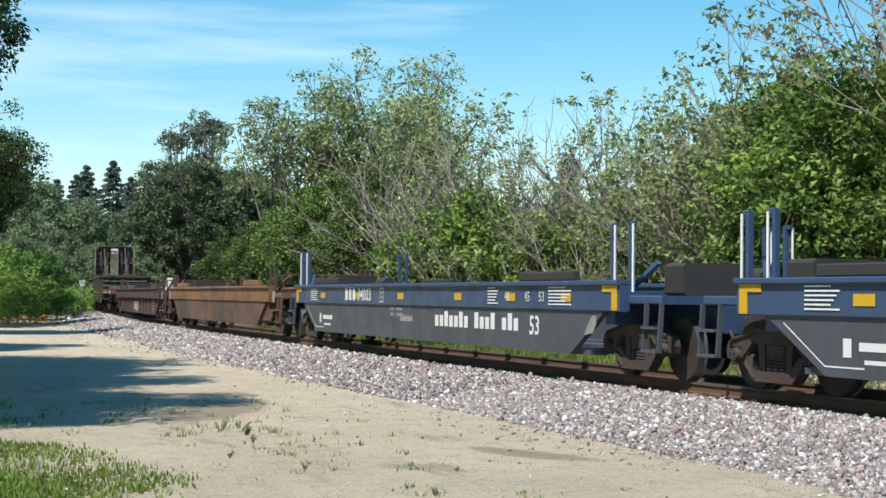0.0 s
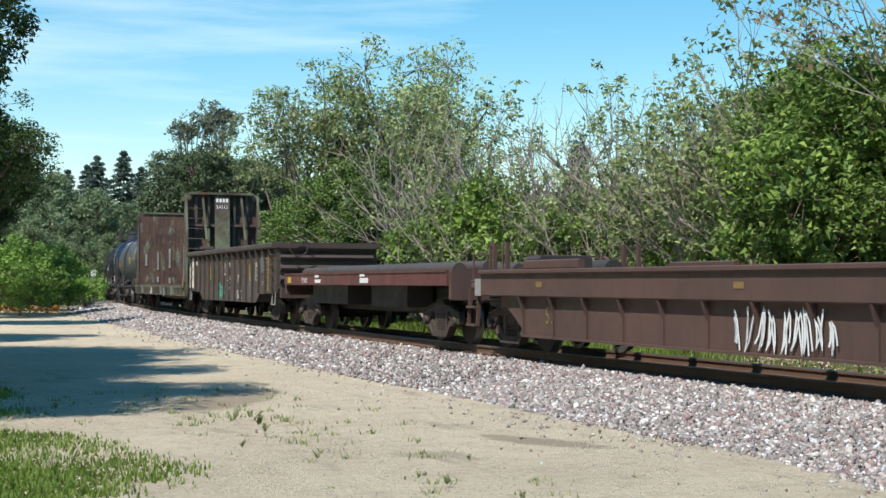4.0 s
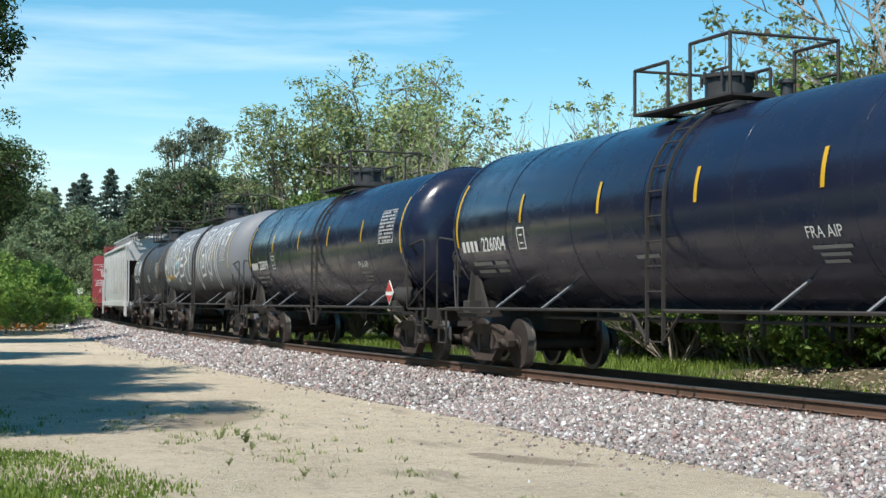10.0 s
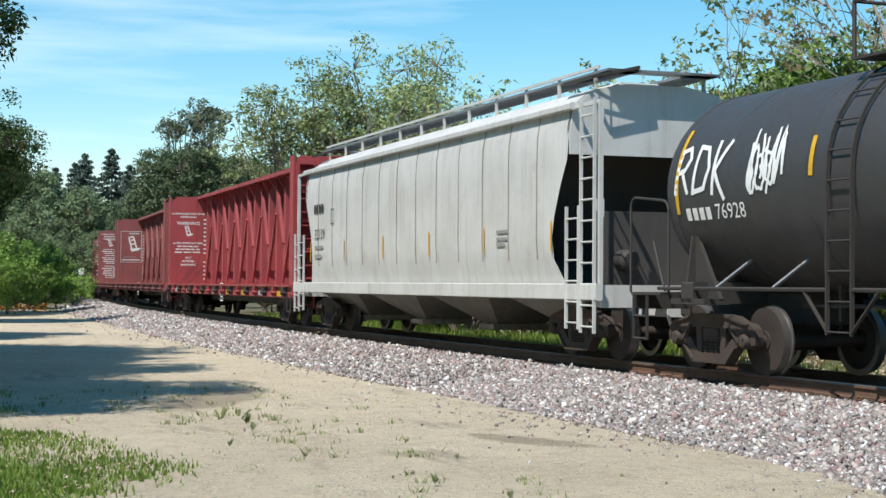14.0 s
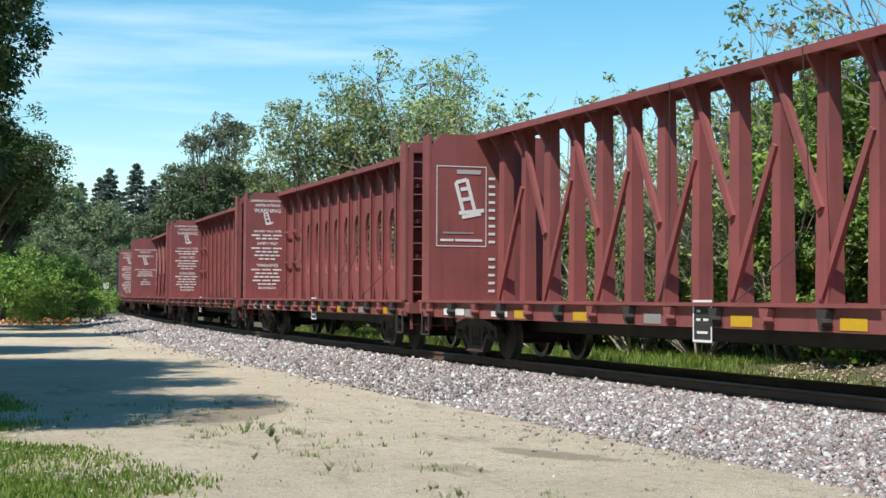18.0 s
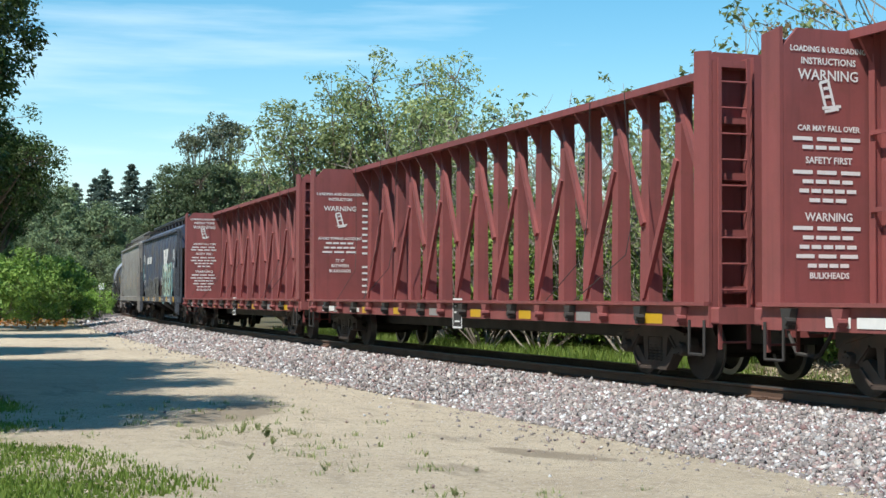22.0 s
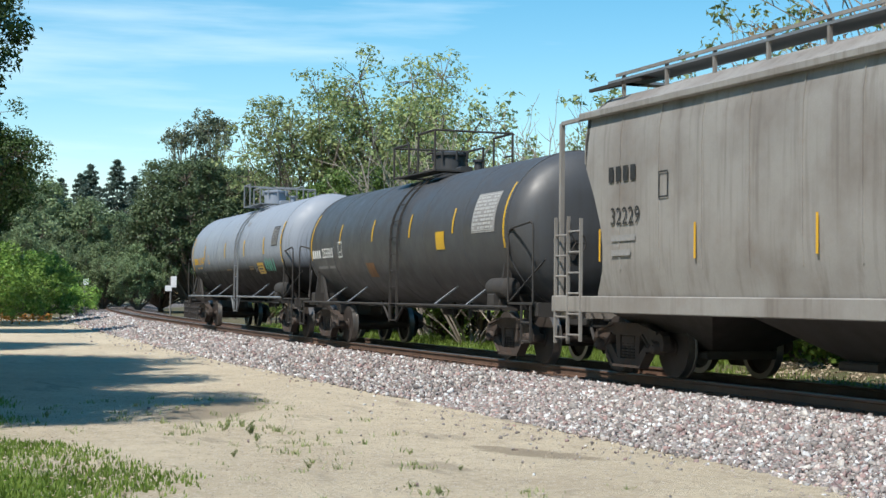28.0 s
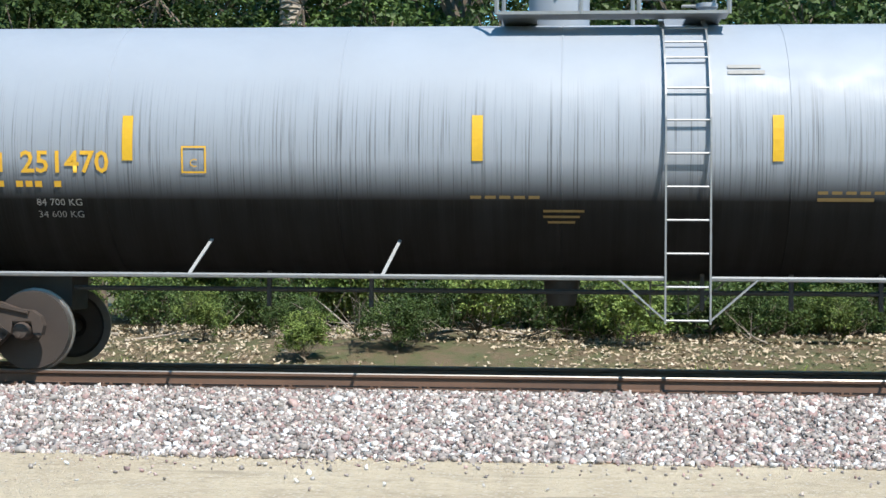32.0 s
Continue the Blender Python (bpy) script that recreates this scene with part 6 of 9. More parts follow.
# ---- covered hopper ----
def hopper(label, L, body, trim, inner, roof=4.55, ribbed=False, dark_end=P_ENDBLACK, seam=None):
    """Covered hopper: bulging flanks, sloped ends under end cages, roof walk and four bays below."""
    car = root("covered_hopper", label, "hopper car", "cars of the train")
    B = L / 2 - 1.45
    sill = 1.12
    def prof(w, top):
        return [(-w + 0.12, sill), (-w + 0.02, sill + 0.5), (-w, sill + 0.85), (-w, sill + 1.2), (-w, sill + 1.65), (-w, sill + 2.1), (-w + 0.01, top - 0.85), (-w + 0.08, top - 0.42), (-w * 0.72, top - 0.14), (-w * 0.35, top - 0.02), (w * 0.35, top - 0.02), (w * 0.72, top - 0.14), (w - 0.08, top - 0.42), (w - 0.01, top - 0.85), (w, sill + 2.1), (w, sill + 1.65), (w, sill + 1.2), (w, sill + 0.85), (w - 0.02, sill + 0.5), (w - 0.12, sill)]
    n = 13
    sh = Shape()
    P = prof(1.58, roof)
    m = len(P)

    def scoop(z):
        """How far the flank's end edge curves in at a height."""
        u = (z - sill) / (roof - 1.2 - sill)
        return 0.5 * max(0.0, math.sin(math.pi * min(max(u, 0.0), 1.0) ** 0.75)) + 0.2 * max(0.0, 1 - u)

    for k in range(n + 1):
        x = -B + 2 * B * k / n
        for y, z in P:
            sh.v.append((x + (scoop(z) if k == 0 else -scoop(z) if k == n else 0.0), y, z))
    for k in range(n):
        for i in range(m):
            sh.f.append((k * m + i, (k + 1) * m + i, (k + 1) * m + (i + 1) % m, k * m + (i + 1) % m))
    slopes = [Shape(), Shape()]
    # sloping end sheets
    for sgn, k in ((-1, 0), (1, n)):
        es = slopes[0 if sgn < 0 else 1]
        es.v = [(sgn * (B - scoop(z)), y, z) for y, z in P] + [(sgn * (B - 0.1 - scoop(z) - max(0.0, (roof - 1.0 - z)) * 0.55), y * (0.96 if z < roof - 1 else 1.0), z) for y, z in P]
        for i in range(m):
            j = (i + 1) % m
            es.f.append((i, j, m + j, m + i) if sgn < 0 else (j, i, m + i, m + j))
        es.f.append(tuple(range(m, 2 * m)) if sgn < 0 else tuple(range(2 * m - 1, m - 1, -1)))
    for es in slopes:
        part("slope_sheet", es, dark_end, car)
    for sgn in (-1, 1):
        cap = [(-1.57, roof - 1.2)] + [(y, z) for y, z in P if z > roof - 0.9] + [(1.57, roof - 1.2)]
        part("end_cap", Shape().extrude_x(cap, min(sgn * B, sgn * (B + 0.03)), max(sgn * B, sgn * (B + 0.03))), body, car)
        lat = Shape()
        x0, x1 = sorted((sgn * (B - 0.75), sgn * (B + 0.35)))
        for q in range(9):
            u = q / 8
            lat.bar((x0 + (x1 - x0) * u, -1.32, roof + 0.02), (x0 + (x1 - x0) * min(1.0, u + 0.5), -0.5, roof + 0.21), 0.03, 0.02)
            lat.bar((x0 + (x1 - x0) * u, -1.32, roof + 0.02), (x0 + (x1 - x0) * max(0.0, u - 0.5), -0.5, roof + 0.21), 0.03, 0.02)
        lat.bar((x0, -1.32, roof + 0.02), (x1, -1.32, roof + 0.02), 0.05, 0.05).bar((x0, -0.5, roof + 0.21), (x1, -0.5, roof + 0.21), 0.05, 0.05).bar((x0, -1.32, roof + 0.02), (x0, -0.5, roof + 0.21), 0.05, 0.05).bar((x1, -1.32, roof + 0.02), (x1, -0.5, roof + 0.21), 0.05, 0.05)
        part("end_grating", lat, P_UNDER, car, "dark diamond-mesh step at the roof end")
    part("hopper_body", sh, body, car, smooth=35)
    nr = 13
    for k in range(1, nr):
        x = -B + 2 * B * k / nr
        for yy in (-1, 1):
            ribs = Shape()
            pts = [(x, yy * (abs(y) + 0.004), z) for y, z in P[1:8]]
            for a, b in zip(pts, pts[1:]):
                ribs.bar(a, b, 0.022, 0.02 if not ribbed else 0.06)
            part("panel_seam", ribs, seam or body, car)
    edge = Shape()
    for yy in (-1, 1):
        y = yy * 1.52
        edge.box(-B - 0.15, B + 0.15, min(y, y + yy * 0.1), max(y, y + yy * 0.1), roof - 0.5, roof - 0.38, 0.02)
    part("roof_eave", edge, body, car)
    ss = Shape()
    for yy in (-1, 1):
        y = yy * 1.5
        ss.box(-L / 2 + 0.35, L / 2 - 0.35, min(y, y + yy * 0.12), max(y, y + yy * 0.12), sill - 0.16, sill + 0.1, 0.015)
    part("side_sill", ss, trim, car)
    for k in range(4):
        bays = Shape()
        xc = -B * 0.78 + k * B * 1.56 / 3
        w = B * 0.24
        bays.add([(xc - w, -1.4, sill), (xc + w, -1.4, sill), (xc + w, 1.4, sill), (xc - w, 1.4, sill), (xc - 0.3, -0.45, 0.4), (xc + 0.3, -0.45, 0.4), (xc + 0.3, 0.45, 0.4), (xc - 0.3, 0.45, 0.4)], [(0, 1, 5, 4), (1, 2, 6, 5), (2, 3, 7, 6), (3, 0, 4, 7), (4, 5, 6, 7)])
        bays.box(xc - 0.4, xc + 0.4, -0.6, 0.6, 0.3, 0.42, 0.02)
        part("discharge_bay", bays, inner, car)
    # end cages: corner posts, ladders, deep end sill
    for sgn in (-1, 1):
        e = sgn * (L / 2 - 0.45)
        b = sgn * B
        part("end_sill", Shape().box(min(e, e - sgn * 0.25), max(e, e - sgn * 0.25), -1.5, 1.5, 0.85, 1.2, 0.02).box(min(e, b), max(e, b), -0.32, 0.32, 0.7, 1.1, 0.02), trim, car)
        for yy in (-1, 1):
            cage = Shape()
            cage.bar((e, yy * 1.5, 0.95), (e, yy * 1.5, roof - 0.45), 0.07, 0.07)
            cage.bar((e - sgn * 0.02, yy * 1.5, roof - 0.45), (b, yy * 1.5, roof - 0.45), 0.06, 0.06)
            cage.bar((b - sgn * 0.1, yy * 1.0, 1.1), (b - sgn * 0.05, yy * 1.0, 2.6), 0.12, 0.12)
            part("corner_post", cage, trim, car)
        ladder_flat(car, min(e, e - sgn * 0.48), -1.6, 0.45, roof - 0.4 if sgn > 0 else 2.5, 0.48, trim)
        ladder_flat(car, min(e - sgn * 0.5, e - sgn * 0.98), -1.62, 0.5, 2.45, 0.46, trim)
        ladder_flat(car, e + sgn * 0.05, 0.9, 0.45, roof - 0.4, 0.48, trim, "y")
        part("end_sheet", Shape().box(min(b, b - sgn * 0.04), max(b, b - sgn * 0.04), -1.1, 1.1, 1.15, 2.4, 0.0), dark_end, car)
        truck(car, sgn * (L / 2 - 2.05))
        coupler(car, sgn * (L / 2 - 0.5), sgn)
    walk_m = Shape()
    for y in (-0.75, 0.75):
        walk_m.box(-B - 0.3, B + 0.3, y - 0.28, y + 0.28, roof + 0.14, roof + 0.18)
    for sgn in (-1, 1):
        walk_m.box(min(sgn * B, sgn * (B + 0.3)), max(sgn * B, sgn * (B + 0.3)), -1.0, 1.0, roof + 0.14, roof + 0.18)
    part("roof_walk", walk_m, P_GALV if trim is not P_SLATE else P_UNDER, car, "grated metal roof walk")
    for k in range(12):
        x = -B + 0.2 + (2 * B - 0.4) * k / 11
        for y in (-1.0, 1.0):
            part("walk_bracket", Shape().bar((x, y, roof - 0.25), (x, y, roof + 0.26), 0.05, 0.05), trim, car)
    for y in (-1.03, 1.03):
        part("walk_edge", Shape().bar((-B, y, roof + 0.24), (B, y, roof + 0.24), 0.03, 0.05), trim, car)
    hatch = Shape().box(-B + 0.6, B - 0.6, -0.4, 0.4, roof - 0.05, roof + 0.1, 0.05)
    part("roof_hatch", hatch, body, car)
    br = Shape().lathe_x([(L / 2 - 1.9, 0.12), (L / 2 - 1.85, 0.18), (L / 2 - 1.2, 0.18), (L / 2 - 1.15, 0.12)], 1.6, 14, -0.6)
    part("air_reservoir", br, P_UNDER, car, smooth=40)
    car["truck_at"] = L / 2 - 2.05
    return car, B, sill, roof


# ---- centerbeam flat car ----
def centerbeam(label, L, red, kind, top=4.68, sign=0, seed=0):
    """Centerbeam lumber car: deck with winches, two bulkheads and a beam of posts down the middle."""
    car = root("centerbeam_car", label, "lumber car", "cars of the train")
    d0, d1 = 0.92, 1.12           # deck
    W = 1.42
    E = L / 2 - 0.62              # outer face of the bulkheads
    deck = Shape().box(-E, E, -W, W, d1 - 0.06, d1)
    part("deck", deck, red, car)
    part("center_sill", Shape().box(-E, E, -0.35, 0.35, 0.55, d1 - 0.064, 0.02), P_UNDER, car)
    for k in range(16):
        x = -E + 0.8 + (2 * E - 1.6) * k / 15
        for y0, y1 in ((-W + 0.05, -0.352), (0.352, W - 0.05)):
            part("cross_bearer", Shape().box(x - 0.07, x + 0.07, y0, y1, d0 - 0.05, d1 - 0.064), P_UNDER, car)
    for yy in (-1, 1):
        y = yy * W
        part("side_sill", Shape().box(-E, E, min(y, y + yy * 0.06), max(y, y + yy * 0.06), d0 - 0.12, d1 + 0.02, 0.0).box(-E, E, min(y, y + yy * 0.14), max(y, y + yy * 0.14), d1 - 0.02, d1 + 0.03), red, car)
    for k in range(17):
        wn_ = Shape()
        x = -E + 0.7 + (2 * E - 1.4) * k / 16
        wn_.extrude_y([(x - 0.12, d1 - 0.04), (x + 0.12, d1 - 0.04), (x + 0.05, d0 - 0.1), (x - 0.05, d0 - 0.1)], -W - 0.17, -W - 0.06)
        wn_.lathe_y([(-W - 0.24, 0.05), (-W - 0.1, 0.05)], x + 0.08, d0, 8)
        part("winch", wn_, P_UNDER if (k + seed) % 2 else red, car)
    # bulkheads: plate towards the load, frame and ladder at the outer side
    for sgn in (-1, 1):
        i, o = sgn * (E - 0.42), sgn * E
        bh = Shape()
        bh.extrude_x([(-W, d1), (W, d1), (W, top - 0.25), (W - 0.22, top), (-W + 0.22, top), (-W, top - 0.25)], min(i, i + sgn * 0.06), max(i, i + sgn * 0.06))
        part("bulkhead_plate", bh, red, car)
        fr = Shape()
        for y in (-W + 0.05, W - 0.05):
            fr.box(min(i + sgn * 0.063, o), max(i + sgn * 0.063, o), y - 0.045, y + 0.045, d1, top - 0.2)
        for y in (-0.7, 0.0, 0.7):
            fr.box(min(i + sgn * 0.063, o), max(i + sgn * 0.063, o), y - 0.06, y + 0.06, d1, top - 0.1)
        for q in range(5):
            z = d1 + 0.15 + q * (top - d1 - 0.4) / 4
            fr.box(min(i + sgn * 0.063, o - sgn * 0.1), max(i + sgn * 0.063, o - sgn * 0.1), -W + 0.05, W - 0.05, z, z + 0.1)
        part("bulkhead_frame", fr, red, car)
        # side flanges of the bulkhead
        for yy in (-1, 1):
            y = yy * (W + 0.005)
            fl = Shape().extrude_y([(o, d1), (o, top - 0.05), (i, top - 0.0), (i, d1)] if sgn > 0 else [(o, d1), (i, d1), (i, top - 0.0), (o, top - 0.05)], min(y, y + yy * 0.05), max(y, y + yy * 0.05))
            part("corner_sheet", fl, red, car)
        ladder_flat(car, o + sgn * 0.06, -W + 0.08, 0.5, top - 0.15, 0.45, red, "y", 0.36)
        es = sgn * (L / 2 - 0.4)
        part("end_sill", Shape().box(min(o, es), max(o, es), -1.45, 1.45, 0.85, 1.08, 0.02).box(min(o, es), max(o, es), -0.3, 0.3, 0.66, 0.9), red, car)
        for yy in (-1, 1):
            st = Shape()
            x0 = o - sgn * 0.1
            st.pipe([(x0, yy * 1.5, 0.9), (x0, yy * 1.5, 0.42), (x0 - sgn * 0.42, yy * 1.5, 0.42), (x0 - sgn * 0.42, yy * 1.5, 0.9)], 0.022, 5)
            part("step", st, P_UNDER, car, smooth=40)
        truck(car, sgn * (L / 2 - 2.9))
        coupler(car, sgn * (L / 2 - 0.5), sgn)
    chord = Shape()
    cw = 0.4
    chord.extrude_x([(-cw, top + 0.02), (-cw, top - 0.1), (-cw + 0.05, top - 0.1), (-cw + 0.05, top - 0.02), (cw - 0.05, top - 0.02), (cw - 0.05, top - 0.1), (cw, top - 0.1), (cw, top + 0.02)], -E + 0.3, E - 0.3)
    part("top_chord", chord, red, car)
    a, b = -E + 0.55, E - 0.55
    rng = random.Random(seed)
    if kind == "truss":
        n = 18
        for k in range(n):
            x = a + (b - a) * (k + 0.5) / n
            po = Shape()
            w = 0.13 if k % 2 else 0.17
            po.add([(x - w, -0.13, d1), (x + w, -0.13, d1), (x + w, 0.13, d1), (x - w, 0.13, d1), (x - w * 0.75, -0.1, top - 0.05), (x + w * 0.75, -0.1, top - 0.05), (x + w * 0.75, 0.1, top - 0.05), (x - w * 0.75, 0.1, top - 0.05)], [(0, 1, 5, 4), (1, 2, 6, 5), (2, 3, 7, 6), (3, 0, 4, 7), (4, 5, 6, 7), (3, 2, 1, 0)])
            po.extrude_x([(-0.1, top - 0.1), (-cw + 0.02, top - 0.1), (-0.1, top - 0.55)], x - 0.03, x + 0.03)
            part("post", po, red, car)
            if k < n - 1:
                x2 = a + (b - a) * (k + 1.5) / n
                dg = Shape()
                up = k % 2 == 0
                mid = (d1 + top) / 2
                (dg.bar((x, -0.14, d1 + 0.1), (x2, -0.12, mid + 0.55), 0.08, 0.12) if up else dg.bar((x, -0.12, top - 0.1), (x2, -0.14, mid - 0.45), 0.08, 0.12))
                part("diagonal_brace", dg, red, car)
    else:
        # solid web with tall oval openings
        n = 15
        pitch = (b - a) / n
        web = Shape()
        for k in range(n):
            x0, x1 = a + k * pitch, a + (k + 1) * pitch
            xc = (x0 + x1) / 2
            if 2 <= k <= n - 2:
                q = 20
                hw, z_lo, z_hi = pitch * 0.3, d1 + 0.8, top - 1.15
                zc, hh = (z_lo + z_hi) / 2, (z_hi - z_lo) / 2
                for y in (-0.04, 0.04):
                    base = len(web.v)
                    for j in range(q):
                        t = 2 * math.pi * j / q
                        web.v.append((xc + hw * math.copysign(abs(math.cos(t)) ** 0.8, math.cos(t)), y, zc + hh * math.copysign(abs(math.sin(t)) ** 0.75, math.sin(t))))
                    for j in range(q):
                        t = 2 * math.pi * j / q
                        c, s = math.cos(t), math.sin(t)
                        f = max(abs(c), abs(s))
                        web.v.append((xc + c / f * (x1 - x0) / 2, y, (d1 + top) / 2 + s / f * (top - d1) / 2))
                    for j in range(q):
                        j2 = (j + 1) % q
                        face = (base + j, base + j2, base + q + j2, base + q + j)
                        web.f.append(face if y < 0 else face[::-1])
                i0 = len(web.v) - 4 * q
                for j in range(q):
                    j2 = (j + 1) % q
                    web.f.append((i0 + j2, i0 + j, i0 + 2 * q + j, i0 + 2 * q + j2))
            else:
                web.box(x0, x1, -0.04, 0.04, d1, top)
        wm = web.mesh("center_web", red)
        bm = bmesh.new()
        bm.from_mesh(wm)
        bmesh.ops.remove_doubles(bm, verts=bm.verts[:], dist=0.002)
        bm.to_mesh(wm)
        bm.free()
        part("center_web", wm, red, car)
        for k in range(n + 1):
            x = a + k * pitch
            po = Shape().box(x - 0.035, x + 0.035, -0.15, -0.04, d1, top - 0.05).box(x - 0.06, x + 0.06, -0.165, -0.148, d1, top - 0.3)
            po.extrude_x([(-0.12, top - 0.08), (-cw + 0.03, top - 0.08), (-0.12, top - 0.5)], x - 0.025, x + 0.025)
            part("post", po, red, car)
        for z in (d1 + 1.2, d1 + 2.2):
            part("rub_rail", Shape().box(a, a + pitch * 2, -0.21, -0.17, z, z + 0.06), red, car)
    for k in range(8):
        x = -E + 2.6 + k * (2 * E - 4.5) / 7
        panel("reflector", x, d0 - 0.09, 0.55, 0.15, P_YELLOW if k % 3 else P_FADED, car, -W - 0.068)
    # loose tie-down straps
    for k in range(5):
        cab = Shape()
        x = rng.uniform(a, b)
        cab.pipe([(x, -0.75, top - 0.08), (x + rng.uniform(-0.4, 0.4), -0.7, 2.6), (x + rng.uniform(-0.6, 0.6), -0.9, 1.9), (x + rng.uniform(-1, 1), -W, d1)], 0.008, 4)
        part("tie_down_strap", cab, P_UNDER, car)
    # white box stencil at mid sill
    x = 0.6
    panel("test_stencil", x, d0 - 0.34, 0.55, 0.62, P_UNDER, car, -W - 0.075)
    strokes("stencil_frame", [[(0, 0), (0.5, 0), (0.5, 0.56), (0, 0.56), (0, 0)], [(0.08, 0.3), (0.2, 0.3)], [(0.28, 0.3), (0.42, 0.3)], [(0.1, 0.12), (0.4, 0.12)], [(0.1, 0.42), (0.2, 0.42)]], 0.035, side(x + 0.02, d0 - 0.31, -W - 0.08), P_WHITE, car)
    # warning sign on the inner face of the rear bulkhead, on the near half
    xf, sw = -E + 0.43, 1.12
    y0 = -W + 0.12

    def face(y, z):
        """A place on the inner face: words run across the car, seen from ahead."""
        return Matrix(((0, 0, 1, xf), (1, 0, 0, y), (0, 1, 0, z), (0, 0, 0, 1)))

    def line(words, z, size):
        lettering("sign_word_line", words, size, face(y0 + sw / 2, z), P_WHITE, car, align="CENTER", bold=0.003)

    def rows(zs, narrow=()):
        for k, z in enumerate(zs):
            w = sw * (0.72 + 0.26 * ((k * 5 + seed) % 4) / 3) * (0.6 if k in narrow else 1.0)
            n = 3 + (k + seed) % 3
            bars("sign_text_bar", [((sw - w) / 2 + q * w / n, 0, w / n * 0.82, 0.05) for q in range(n)], face(y0, top - z), P_WHITE, car)

    if sign == 0:
        line("LOADING AND UNLOADING", top - 0.72, 0.1)
        line("INSTRUCTION", top - 0.86, 0.1)
        line("WARNING", top - 1.14, 0.19)
        line("AVOID TIPPING ACCIDENT", top - 1.92, 0.1)
        rows((2.04, 2.16, 2.28))
        line("72'-0\"", top - 2.52, 0.11)
        line("BETWEEN", top - 2.66, 0.11)
        line("BULKHEADS", top - 2.8, 0.11)
        zc = top - 1.58
    elif sign == 1:
        line("LOADING & UNLOADING", top - 0.3, 0.1)
        line("INSTRUCTIONS", top - 0.46, 0.12)
        line("WARNING", top - 0.66, 0.19)
        line("CAR MAY FALL OVER", top - 1.32, 0.1)
        rows((1.45, 1.56))
        line("SAFETY FIRST", top - 1.74, 0.12)
        rows((1.88, 2.0, 2.12, 2.24), (3,))
        line("WARNING", top - 2.48, 0.15)
        rows((2.6, 2.72, 2.84, 2.96, 3.08), (4,))
        line("BULKHEADS", top - 3.22, 0.11)
        zc = top - 1.06
    else:
        strokes("sign_border", [[(0, 0), (sw, 0), (sw, 1.7), (0, 1.7), (0, 0)]], 0.018, face(y0, top - 2.38), P_WHITE, car)
        bars("sign_text_bar", [(0.08, 0, 0.3, 0.05), (0.42, 0, 0.62, 0.05)], face(y0, top - 2.28), P_WHITE, car)
        bars("sign_text_bar", [(0.14, 0, 0.7, 0.04)], face(y0, top - 2.12), P_FADED, car)
        bars("sign_text_bar", [(0.45, 0, 0.55, 0.09)], face(y0, top - 0.84), P_DULLWHITE, car)
        zc = top - 1.75
    # pictogram of a tipping car
    k = 0.72 if sign == 2 else 0.36
    strokes("tipping_pictogram", [[(0.0, 1.0 * k), (0.35 * k, 1.1 * k)], [(0.0, 1.0 * k), (0.25 * k, 0.1 * k)], [(0.35 * k, 1.1 * k), (0.6 * k, 0.2 * k)], [(0.15 * k, 0.8 * k), (0.42 * k, 0.85 * k)], [(0.2 * k, 0.5 * k), (0.5 * k, 0.55 * k)], [(0.1 * k, 0.1 * k), (0.9 * k, 0.2 * k)], [(0.2 * k, -0.02 * k), (0.8 * k, 0.1 * k)]], 0.11 * k, face(y0 + sw * 0.38, zc), P_WHITE, car)
    if sign != 1:
        for q in range(14):
            bars("stencil_mark", [(0, -q * 0.17 - (0.2 if q > 8 else 0), 0.15, 0.055)], face(y0 + sw + 0.06, top - 0.95), P_WHITE, car)
    bars("sill_lettering", [(0, 0, 0.5, 0.13), (0.62, 0, 0.55, 0.13), (2.6, 0, 0.4, 0.1), (3.1, 0, 0.3, 0.1)], side(-E + 1.4, d0 - 0.07, -W - 0.07), P_WHITE, car)
    car["truck_at"] = L / 2 - 2.9
    return car


